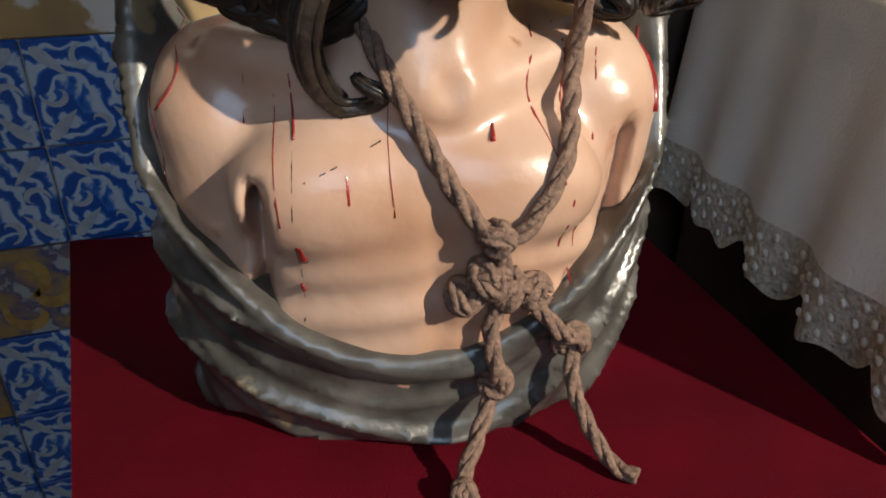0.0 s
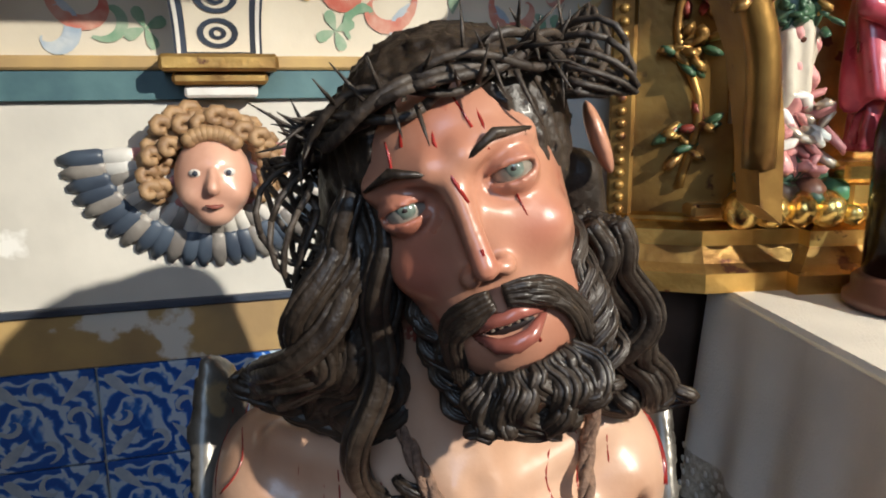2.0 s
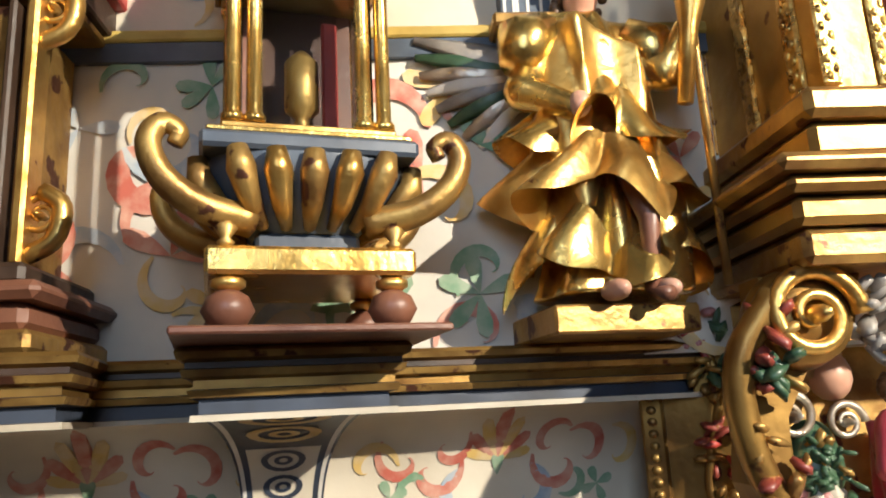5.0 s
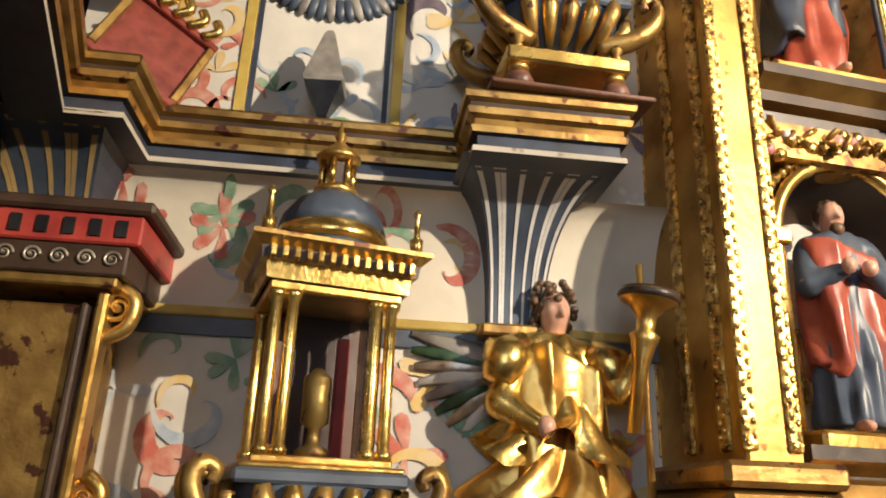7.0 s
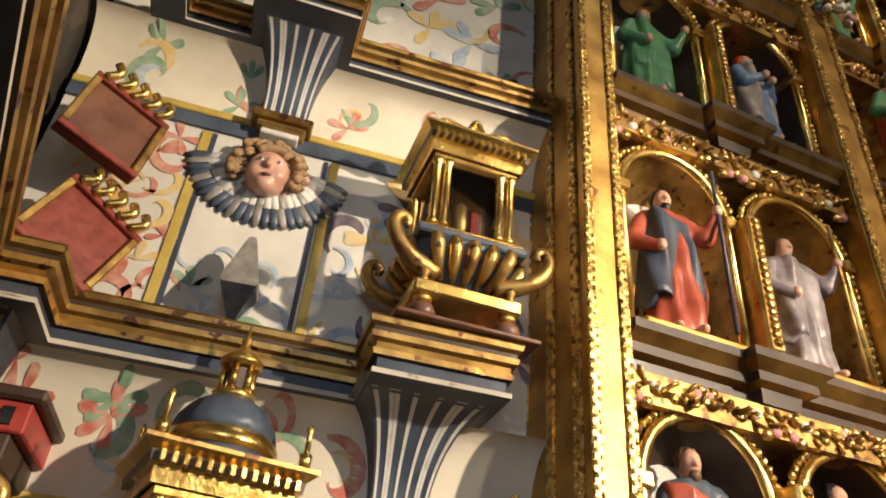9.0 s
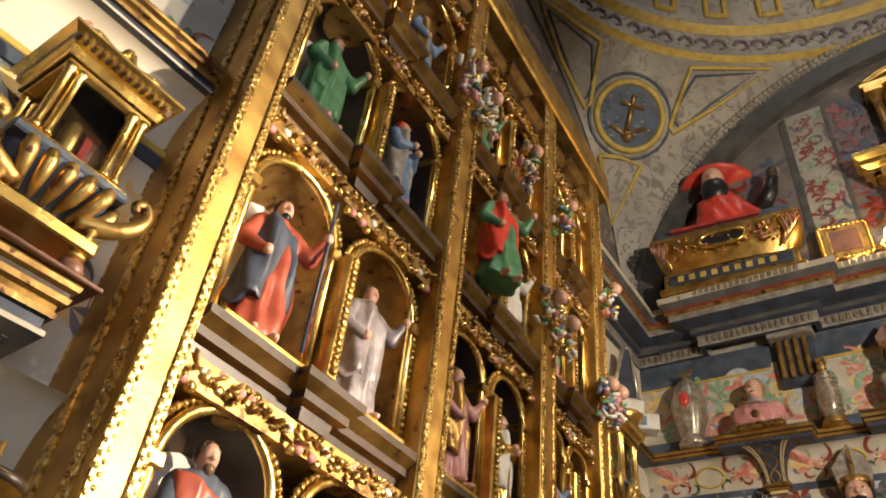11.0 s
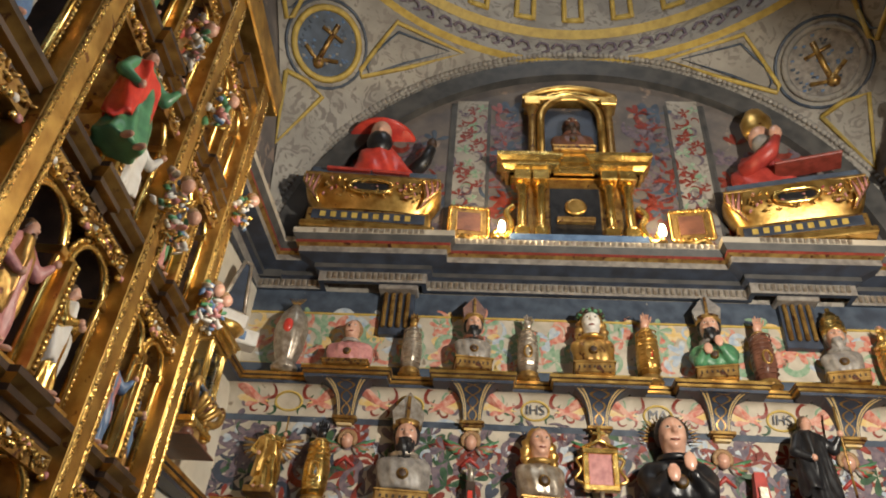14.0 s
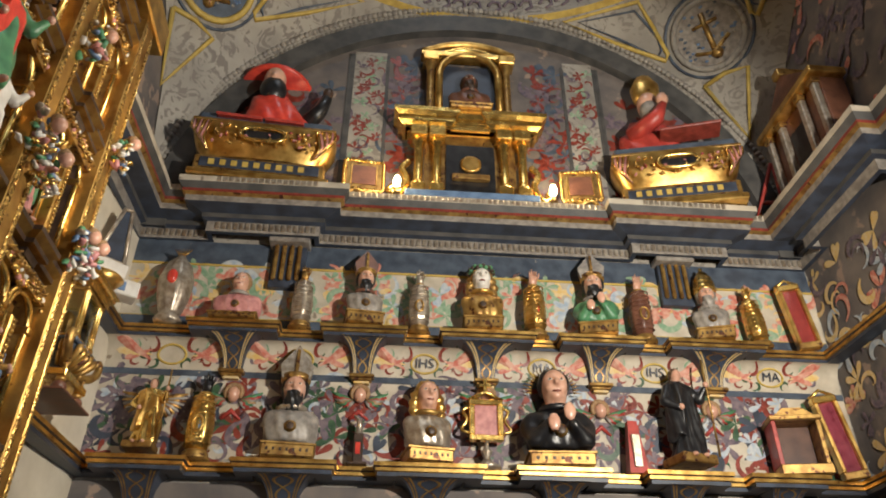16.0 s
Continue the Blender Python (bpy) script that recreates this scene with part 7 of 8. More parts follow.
thing("small_obelisk", b, "small dark pyramid reliquary on an inverted foot", "reliquary", m=pose(-0.262, 0.86, 2.611, 0, 0, 40))

# azulejo tiles below the plaster panel
def tile_material():
    m = bpy.data.materials.new("blue_glazed_tile")
    m.use_nodes = True
    nt = m.node_tree
    p = nt.nodes["Principled BSDF"]
    co = nt.nodes.new("ShaderNodeTexCoord")
    info = nt.nodes.new("ShaderNodeObjectInfo")
    mp = nt.nodes.new("ShaderNodeMapping")
    mp.inputs["Scale"].default_value = (1, 1, 1)
    nt.links.new(co.outputs["Object"], mp.inputs["Vector"])
    wob = nt.nodes.new("ShaderNodeTexNoise")
    wob.inputs["Scale"].default_value = 22
    add = nt.nodes.new("ShaderNodeMixRGB")
    add.blend_type, add.inputs["Fac"].default_value = "ADD", 0.05
    nt.links.new(mp.outputs["Vector"], wob.inputs["Vector"])
    nt.links.new(mp.outputs["Vector"], add.inputs["Color1"])
    nt.links.new(wob.outputs["Color"], add.inputs["Color2"])
    w = nt.nodes.new("ShaderNodeTexWave")
    w.wave_type, w.rings_direction = "RINGS", "SPHERICAL"
    w.inputs["Scale"].default_value, w.inputs["Distortion"].default_value, w.inputs["Detail"].default_value, w.inputs["Detail Scale"].default_value = 13, 5, 2, 3
    nt.links.new(add.outputs["Color"], w.inputs["Vector"])
    r = nt.nodes.new("ShaderNodeValToRGB")
    e = r.color_ramp.elements
    e[0].position, e[0].color = 0.25, (0.03, 0.10, 0.40, 1)
    e[1].position, e[1].color = 0.85, (0.50, 0.60, 0.72, 1)
    mid = r.color_ramp.elements.new(0.58)
    mid.color = (0.06, 0.19, 0.58, 1)
    nt.links.new(w.outputs["Fac"], r.inputs["Fac"])
    nt.links.new(r.outputs["Color"], p.inputs["Base Color"])
    p.inputs["Roughness"].default_value = 0.18
    bp = nt.nodes.new("ShaderNodeBump")
    bp.inputs["Strength"].default_value, bp.inputs["Distance"].default_value = 0.12, 0.003
    nt.links.new(wob.outputs["Fac"], bp.inputs["Height"])
    nt.links.new(bp.outputs["Normal"], p.inputs["Normal"])
    return m


TILE = tile_material()
TILE_Y = material("ochre_glazed_tile", (0.03, 0.07, 0.24), (0.42, 0.27, 0.08), 28, 0.2, 0, 0.15, 40, spots=((0.40, 0.42, 0.42), 26, 0.56))


def tile_mesh(mat, pattern):
    b = Build().box((-0.0635, -0.008, -0.0635), (0.0635, 0, 0.0635), mat, 0.002)
    if pattern:
        leaf = material("tile_white_leaf", (0.50, 0.55, 0.60), (0.36, 0.42, 0.52), 60, 0.2, 0, 0.1, 50)
        for k in range(4):
            petal(b, None, 0.028 * math.cos(0.785 + 1.571 * k), 0.028 * math.sin(0.785 + 1.571 * k), 0.05, 0.785 + 1.571 * k, leaf, 0.22, -0.0084)
            scroll(b, None, 0.036 * math.cos(1.571 * k), 0.036 * math.sin(1.571 * k), 0.017, 1.571 * k, leaf, 1, 0.2, -0.0085)
    else:
        gold = material("tile_yellow_leaf", (0.50, 0.34, 0.10), (0.34, 0.20, 0.06), 60, 0.2, 0, 0.1, 50)
        for k in range(3):
            scroll(b, None, -0.03 + 0.03 * k, 0.02 * (k % 2), 0.03, 2.1 * k, gold, 1 - 2 * (k % 2), 0.25, -0.0084)
    return b.mesh("tile")


blue_tile, yellow_tile = tile_mesh(TILE, True), tile_mesh(TILE_Y, False)
for i in range(8):
    for j in range(9):
        part("tile", yellow_tile if j in (2, 3) and (i + j) % 4 else blue_tile, wall_n, m=Matrix.Translation((-0.655 + 0.1295 * i, NW, 1.160 - 0.1295 * j)) @ Matrix.Rotation(1.5708 * ((i * 7 + j * 3) % 4 if j in (2, 3) else 0), 4, "Y"))

# ---- reliquaries on the east wall ----
def reliquary_bust(s, z, h, robe, label, hat=None, beard=False, hair=HAIR_B, collar=GREY_P, skin=FLESH, praying=False, ped=0.07, turn=0.0, wide=0.25, pmat=GOLD_D, depth=0.13, seed=1):
    b = Build()

    def body(x, y, q):
        d = ell(x, y, q, (0, 0.0, 0.16), (wide, 0.19, 0.26)) - 0.010 * np.sin(np.arctan2(y, x) * 9 + q * 12)
        d = blend(d, cap(x, y, q, (-wide * 0.72, 0, 0.30), (wide * 0.72, 0, 0.30), 0.09), 0.06)
        if praying:
            for k in (-1, 1):
                d = blend(d, cap(x, y, q, (k * wide * 0.9, 0, 0.25), (k * wide * 0.75, -0.14, 0.08), 0.08, 0.07), 0.03)
                d = blend(d, cap(x, y, q, (k * wide * 0.75, -0.14, 0.08), (k * 0.10, -0.24, 0.20), 0.07, 0.05), 0.03)
        return np.maximum(d, -q)

    def head(x, y, q):
        d = ell(x, y, q, (0, -0.04, 0.60), (0.098, 0.115, 0.140))
        d = blend(d, cap(x, y, q, (0, -0.145, 0.63), (0, -0.175, 0.575), 0.012, 0.022), 0.015)
        d = blend(d, cap(x, y, q, (0, 0, 0.32), (0, -0.02, 0.50), 0.075), 0.04)
        d = blend(d, ell(x, y, q, (0, -0.11, 0.49), (0.04, 0.035, 0.03)), 0.02)
        for k in (-1, 1):
            d = carve(d, ell(x, y, q, (k * 0.042, -0.152, 0.625), (0.028, 0.03, 0.016)), 0.012)
            d = blend(d, ell(x, y, q, (k * 0.05, -0.115, 0.555), (0.03, 0.03, 0.03)), 0.02)
        if praying:
            for k in (-1, 1):
                d = np.minimum(d, ell(x, y, q, (k * 0.07, -0.29, 0.24 + 0.05 * k), (0.055, 0.03, 0.085)))
        return d

    def locks(x, y, q):
        d = ell(x, y, q, (0, 0.02, 0.64), (0.125, 0.125, 0.135)) + 0.012 * np.sin(x * 90 + q * 30) * np.sin(q * 60 + y * 40)
        if hat in ("long", "wreath"):
            for k in (-1, 1):
                d = blend(d, cap(x, y, q, (k * 0.11, 0.0, 0.60), (k * 0.15, -0.02, 0.30), 0.045, 0.06) + 0.010 * np.sin(q * 70 + k), 0.02)
        d = np.maximum(d, -ell(x, y, q, (0, -0.16, 0.575), (0.095, 0.13, 0.125)))
        if beard:
            d = np.minimum(d, blend(ell(x, y, q, (0, -0.105, 0.45), (0.085, 0.075, 0.105)) + 0.012 * np.sin(x * 100 + q * 30), ell(x, y, q, (0, -0.135, 0.535), (0.06, 0.03, 0.018)), 0.02))
        return d
    skin_of(b, body, (-0.48, -0.36, -0.01), (0.48, 0.30, 0.48), 0.032, robe)
    skin_of(b, head, (-0.17, -0.36, 0.10), (0.17, 0.14, 0.80), 0.018, skin)
    skin_of(b, locks, (-0.24, -0.24, 0.20), (0.24, 0.2, 0.82), 0.02, hair)
    for k in (-1, 1):
        b.ball((k * 0.042, -0.128, 0.622), (0.018, 0.014, 0.011), WHITE_P, 8)
        b.ball((k * 0.042, -0.140, 0.622), (0.009, 0.006, 0.009), DARK, 6)
    b.tube([(-0.03, -0.140, 0.52), (0, -0.152, 0.517), (0.03, -0.140, 0.52)], [0.006, 0.011, 0.006], LIP, 6)
    b.lathe([(0.05, -0.03), (0.065, -0.012), (0.045, 0.0), (0.05, 0.01)], GOLD_D, 14, Matrix.Translation((0, -0.20, 0.16)) @ Matrix.Rotation(1.5708, 4, "X"))
    b.ball((0, -0.205, 0.16), (0.045, 0.012, 0.045), DARK, 12)
    b.tube([(0.13 * math.cos(t), -0.02 + 0.12 * math.sin(t), 0.40) for t in [6.2832 * k / 18 for k in range(19)]], 0.028, collar, 7)
    if hat == "mitre":
        for yy in (-0.075, 0.06):
            v = [(-0.125, yy, 0.70), (0.125, yy, 0.70), (0.15, yy * 0.7, 0.85), (0.0, yy * 0.25, 1.08), (-0.15, yy * 0.7, 0.85)]
            b.add(v + [(p[0] * 0.9, p[1] * 0.4, p[2] * 0.99) for p in v], [(0, 1, 2, 3, 4), (9, 8, 7, 6, 5), (0, 5, 6, 1), (1, 6, 7, 2), (2, 7, 8, 3), (3, 8, 9, 4), (4, 9, 5, 0)], collar)
        b.lathe([(0.125, 0.68), (0.135, 0.70), (0.135, 0.74), (0.127, 0.75)], GOLD_D, 20, squash=0.95)
        b.box((-0.016, -0.088, 0.74), (0.016, -0.055, 1.0), GOLD_D, 0.004, Matrix.Translation((0, 0.0, 0)))
    elif hat == "tiara":
        b.lathe([(0.13, 0.66), (0.14, 0.68), (0.145, 0.74), (0.13, 0.75), (0.14, 0.80), (0.12, 0.82), (0.12, 0.88), (0.10, 0.90), (0.06, 0.98), (0.02, 1.02), (0.03, 1.05), (0.001, 1.08)], GOLD_B, 18, flute=0.03, lobes=9)
    elif hat == "wreath":
        for k in range(26):
            t = 6.2832 * k / 26
            b.ball((0.125 * math.cos(t), 0.125 * math.sin(t) - 0.01, 0.70 + 0.012 * (k % 3)), (0.03, 0.03, 0.024), GREEN_P if k % 2 else DARK, 6)
    elif hat == "halo":
        for k in range(22):
            t = math.pi * k / 21
            b.tube([(0.16 * math.cos(t), 0.06, 0.60 + 0.16 * math.sin(t)), (0.23 * math.cos(t), 0.07, 0.60 + 0.23 * math.sin(t))], [0.008, 0.002], GOLD_D, 5)
    k = h / (1.08 if hat in ("mitre", "tiara") else 0.80)
    k *= 0.95
    for i, p in enumerate(b.v):   # larger head on the shoulders
        f = 1 + 0.20 * min(1, max(0, (p[2] - 0.40) / 0.08))
        b.v[i] = (p[0] * k * f, (-0.02 + (p[1] + 0.02) * f) * k, (p[2] if f == 1 else 0.40 + (p[2] - 0.40) * (1 + 0.16 * (f - 1) / 0.20)) * k)
    thing("reliquary_bust", b, label, "bust", "reliquary busts on the shelves", m=EM @ pose(s, -depth, z + ped, -4, 0, turn))
    w = max(0.10, wide * k * 0.95)
    b = Build().box((-w, -0.10, 0), (w, 0.10, ped), pmat, 0.006)
    b.box((-w * 1.06, -0.106, ped - 0.014), (w * 1.06, 0.106, ped - 0.0005), pmat, 0.003)
    for q in range(7):
        x = -w * 0.75 + q * w * 0.25
        b.box((x - w * 0.06, -0.1035, ped * 0.36), (x + w * 0.03, -0.10, ped * 0.58), DARK)
    thing("bust_pedestal", b, "inscribed gilded pedestal under a reliquary bust", "pedestal", "pedestals on the shelves", m=EM @ pose(s, -depth, z, 0, 0, turn))


def reliquary_arm(s, z, h, mat, window, label, hand=FLESH, spiral=False, lean=0.0, depth=0.10):
    b = Build()
    b.lathe([(0.15, 0), (0.16, 0.02), (0.13, 0.05), (0.14, 0.07), (0.11, 0.10)], GOLD_D, 20)
    b.lathe([(0.11, 0.10), (0.135, 0.25), (0.14, 0.40), (0.115, 0.58), (0.09, 0.70), (0.08, 0.72)], mat, 30, flute=0.06, lobes=7 if not spiral else 5)
    for k in range(9):
        zz = 0.12 + 0.065 * k
        b.tube([((0.135 - 0.05 * max(0, zz - 0.4)) * math.cos(t), (0.135 - 0.05 * max(0, zz - 0.4)) * math.sin(t), zz + 0.06 * t / 6.28) for t in [6.2832 * j / 14 for j in range(15)]], 0.010, mat, 5)
    b.lathe([(0.075, 0.70), (0.085, 0.72), (0.07, 0.745)], GOLD, 16)
    b.tube([(0, 0, 0.74), (0, -0.01, 0.82), (0.01, -0.02, 0.88)], [0.045, 0.055, 0.05], hand, 10, flat=0.6)
    for k in range(4):
        x = -0.036 + 0.025 * k
        up = 0.99 - 0.03 * abs(k - 1.5) if k < 2 else 0.93
        b.tube([(x, -0.02, 0.87), (x * 1.1, -0.035, 0.93), (x * 1.15, -0.03 - (0.03 if k > 1 else 0), up)], [0.014, 0.012, 0.009], hand, 6)
    b.tube([(0.045, -0.02, 0.83), (0.075, -0.04, 0.88), (0.075, -0.05, 0.91)], [0.014, 0.012, 0.009], hand, 6)
    if window:
        ring = [(0.05 * math.cos(t), -0.135, 0.36 + 0.085 * math.sin(t)) for t in [6.2832 * j / 20 for j in range(21)]]
        b.tube(ring, 0.014, GOLD, 7)
        b.ball((0, -0.122, 0.36), (0.046, 0.012, 0.08), window, 12)
    for i, p in enumerate(b.v):
        b.v[i] = (p[0] * h, p[1] * h, p[2] * h)
    thing("arm_reliquary", b, label, "reliquary", "arm reliquaries on the shelves", m=EM @ pose(s, -depth, z, 0, lean, 0))


ZA, ZB = 3.762, 3.022
b = Build().lathe([(0.07, 0), (0.075, 0.02), (0.05, 0.05), (0.06, 0.07), (0.085, 0.16), (0.095, 0.26), (0.07, 0.36), (0.03, 0.41), (0.02, 0.43)], SILVER, 32, flute=0.05, lobes=11)
b.ball((0, -0.088, 0.25), (0.030, 0.02, 0.045), RED_B, 12)
for k in range(7):
    b.tube([(0, 0, 0.42), (-0.05 + 0.017 * k, 0, 0.48)], [0.006, 0.002], GOLD_D, 5)
thing("vase_reliquary", b, "silvered vase reliquary with a red oval window", "reliquary", m=EM @ pose(0.265, -0.10, ZA))
reliquary_bust(0.63, ZA, 0.31, PINK_P, "rose painted bust of a youth on the shelf", hair=CURLS, wide=0.36, ped=0.03, seed=2)
reliquary_arm(0.978, ZA, 0.41, SILVER, None, "spiral arm reliquary in worn silvered wood", GOLD_D, True)
reliquary_bust(1.328, ZA, 0.44, GREY_P, "dark-bearded bishop bust with a brown mitre", "mitre", True, BLACK_P, BROWN, turn=8)
reliquary_arm(1.637, ZA, 0.42, SILVER, DARK, "silvered arm reliquary with an oval window", SILVER)
reliquary_bust(1.995, ZA, 0.38, GOLD_D, "pale female bust with golden hair and a dark wreath", "wreath", False, GOLD_D, GOLD, WHITE_P, turn=-4)
reliquary_arm(2.303, ZA, 0.46, GOLD, RED_B, "gilded arm reliquary with a red window")
reliquary_bust(2.655, ZA, 0.50, GREEN_P, "bearded bishop bust in a green and gold cope", "mitre", True, BLACK_P, GREY_P, praying=True, turn=-14)
reliquary_arm(2.93, ZA, 0.46, BROWN, SILVER, "brown and gilt arm reliquary with a crystal window")
reliquary_bust(3.335, ZA, 0.44, GREY_P, "pope bust with a gilded tiara", "tiara", True, GREY_P, GREY_P, turn=-18)
reliquary_arm(3.62, ZA, 0.42, GOLD_B, None, "bright gilded arm reliquary with raised hand", GOLD, False, -4)


def frame_reliquary(name, s, z, w, h, fill, label, lean=0.0, depth=0.12, top=True):
    e = tagged(new(name), label, "reliquary")
    e.matrix_world = EM @ pose(s, -depth, z, 0, lean, -12)
    b = Build().box((-w / 2, -0.03, 0.0), (w / 2, 0.03, 0.04), GOLD_D, 0.005).box((-w / 2, -0.03, h - 0.04), (w / 2, 0.03, h), GOLD_B, 0.005).box((-w / 2, -0.03, 0.04), (-w / 2 + 0.022, 0.03, h - 0.04), GOLD, 0.004).box((w / 2 - 0.022, -0.03, 0.04), (w / 2, 0.03, h - 0.04), GOLD, 0.004)
    if top:
        b.tube([(-w / 2, 0, h), (0, 0, h + 0.04), (w / 2, 0, h)], 0.010, GOLD_B, 7)
    part("frame", b, e)
    part("silk_panel", Build().box((-w / 2 + 0.02, 0.0, 0.03), (w / 2 - 0.02, 0.012, h - 0.03), fill), e, "dark silk panel")
    part("glass_pane", Build().box((-w / 2 + 0.02, -0.022, 0.04), (w / 2 - 0.02, -0.019, h - 0.04), GLASS), e)


frame_reliquary("tall_reliquary", 3.90, ZA, 0.13, 0.42, RED_P, "tall gilded reliquary with red silk behind glass", -6)
frame_reliquary("tall_reliquary", 3.945, ZB, 0.13, 0.46, ROSE_P, "tall gilded reliquary with crimson silk behind glass", -8)
# lower shelf
figure("gilded_angel", EM @ pose(0.285, -0.13, ZB + 0.05), 0.36, GOLD_B, GOLD, "small gilded angel statuette with a torch", HAIR_B, FLESH, GOLD_D, "raise", None, 0.6, wings=(GOLD_D, GREY_P), base=GOLD_D, group="", flare=0.04, seed=6)
reliquary_arm(0.548, ZB, 0.47, GOLD_B, BLUE_P, "gilded arm reliquary with a dark hand", BLACK_P)
reliquary_bust(1.0, ZB, 0.55, GREY_P, "bearded bishop bust with a tall silver mitre", "mitre", True, BLACK_P, SILVER, turn=6, wide=0.28)
reliquary_bust(1.695, ZB, 0.40, SILVER, "female bust with long golden hair", "long", False, GOLD, GOLD_D, turn=10, wide=0.25)
reliquary_bust(2.375, ZB, 0.50, BLACK_P, "nun in a black habit at prayer with a halo", "halo", False, BLACK_P, BLACK_P, praying=True, turn=-4, wide=0.29)
figure("black_robed_saint", EM @ pose(3.055, -0.13, ZB + 0.06, 0, 0, 15), 0.52, BLACK_P, BLACK_P, "standing saint in a black robe with a gilded mantle lining", HAIR_B, FLESH, GOLD_D, "raise", None, 0.6, base=GOLD_D, group="", flare=0.03, seed=8, step=0.018)
b = Build().box((-0.05, -0.05, 0), (0.05, 0.05, 0.015), DARK, 0.004).box((-0.025, -0.02, 0.015), (0.025, 0.02, 0.17), DARK, 0.006).box((-0.012, -0.023, 0.06), (0.012, -0.02, 0.12), RED_B)
b.tube([(0, 0, 0.17), (0, 0, 0.24), (-0.03, 0, 0.27)], [0.02, 0.015, 0.004], SILVER, 7)
thing("small_relic_stand", b, "small dark relic stand with a red window", "reliquary", m=EM @ pose(1.345, -0.08, ZB))
b = Build().lathe([(0.07, 0), (0.075, 0.015), (0.03, 0.04), (0.015, 0.06), (0.03, 0.09), (0.012, 0.12), (0.012, 0.15)], SILVER, 18)
mon = thing("monstrance", b, "gilded rectangular monstrance with scrolled sides and cross", "reliquary", m=EM @ pose(2.005, -0.09, ZB))
b = Build().box((-0.09, -0.02, 0.15), (0.09, 0.02, 0.18), GOLD_B, 0.004).box((-0.09, -0.02, 0.34), (0.09, 0.02, 0.37), GOLD_B, 0.004).box((-0.09, -0.02, 0.18), (-0.06, 0.02, 0.34), GOLD_B, 0.004).box((0.06, -0.02, 0.18), (0.09, 0.02, 0.34), GOLD_B, 0.004).box((-0.06, -0.005, 0.18), (0.06, 0.005, 0.34), PINK_P)
b.tube([(-0.09, 0, 0.37), (0, 0, 0.42), (0.09, 0, 0.37)], 0.012, GOLD_B, 7).box((-0.010, -0.01, 0.41), (0.010, 0.01, 0.49), GOLD_B, 0.003).box((-0.035, -0.01, 0.445), (0.035, 0.01, 0.462), GOLD_B, 0.003)
for q in (-1, 1):
    b.tube(wave([(q * 0.09, 0, 0.33), (q * 0.12, 0, 0.31), (q * 0.10, 0, 0.26), (q * 0.13, 0, 0.21), (q * 0.09, 0, 0.19)], 4), 0.009, GOLD_B, 7)
part("frame", b, mon, "bright gilded frame")
b = Build().add([(-0.05, -0.04, 0), (0.05, -0.04, 0), (0.05, 0.04, 0), (-0.05, 0.04, 0), (-0.025, -0.02, 0.28), (0.025, -0.02, 0.28), (0.025, 0.02, 0.28), (-0.025, 0.02, 0.28)], [(3, 2, 1, 0), (4, 5, 6, 7), (0, 1, 5, 4), (1, 2, 6, 5), (2, 3, 7, 6), (3, 0, 4, 7)], RED_P)
b.box((-0.022, -0.046, 0.03), (0.022, -0.032, 0.20), SILVER, 0.003)
thing("obelisk_reliquary", b, "slim red obelisk reliquary with a pale window", "reliquary", m=EM @ pose(2.785, -0.09, ZB))
casket = tagged(new("relic_casket"), "gilded house-shaped casket with a glazed front and red side", "reliquary")
casket.matrix_world = EM @ pose(3.66, -0.13, ZB, 0, 0, -12) @ Matrix.Scale(0.86, 4)
part("body", Build().box((-0.15, -0.09, 0.0), (0.15, 0.09, 0.06), GOLD_D, 0.005).box((-0.15, -0.085, 0.06), (-0.125, 0.085, 0.33), RED_P, 0.003).box((0.115, -0.085, 0.06), (0.14, 0.085, 0.33), GOLD_D, 0.003).box((-0.125, 0.06, 0.06), (0.115, 0.085, 0.33), BROWN, 0.002), casket)
part("roof", Build().box((-0.16, -0.10, 0.33), (0.15, 0.10, 0.36), GOLD_D, 0.005).prism([(-0.13, 0.36), (0.12, 0.36), (0.05, 0.41), (-0.06, 0.41)], 0.16, GOLD_D, Matrix.Translation((0, 0.08, 0))), casket)
part("glass_pane", Build().box((-0.125, -0.072, 0.06), (0.115, -0.069, 0.33), GLASS), casket)
# small cherub heads carved on the wall between the busts
for s, z in ((0.67, 3.40), (1.335, 3.42), (2.645, 3.38), (3.275, 3.40), (2.02, 3.44)):
    b = Build()
    b.ball((0, -0.03, 0), (0.034, 0.034, 0.042), FLESH, 12)
    for k in range(16):
        t = math.pi * (-0.15 + 1.3 * k / 15)
        b.ball((0.042 * math.cos(t), -0.025, 0.012 + 0.042 * math.sin(t)), 0.015, CURLS, 7)
    for q in (-1, 1):
        for k in range(7):
            t = 0.1 + 0.22 * k
            b.tube([(q * 0.03, -0.012, -0.025), (q * (0.04 + 0.06 * math.cos(t)), -0.018, -0.02 - 0.05 * math.sin(t) + 0.02), (q * (0.05 + 0.10 * math.cos(t)), -0.010, -0.02 - 0.10 * math.sin(t) + 0.05)], [0.008, 0.013, 0.004], (GREEN_P, RED_P, GREY_P, CURLS)[k % 4], 6, flat=0.4, up=(0, 1, 0))
    b.tube([(-0.05, -0.01, -0.13), (0, -0.012, -0.085), (0.05, -0.01, -0.13)], [0.010, 0.016, 0.006], RED_P, 6)
    thing("cherub_relief", b, "small carved cherub head with painted wings", "carving", "cherub reliefs between the busts", m=EM @ pose(s, 0, z))
# ---- upper storey on the great cornice ----
ZU = 4.646


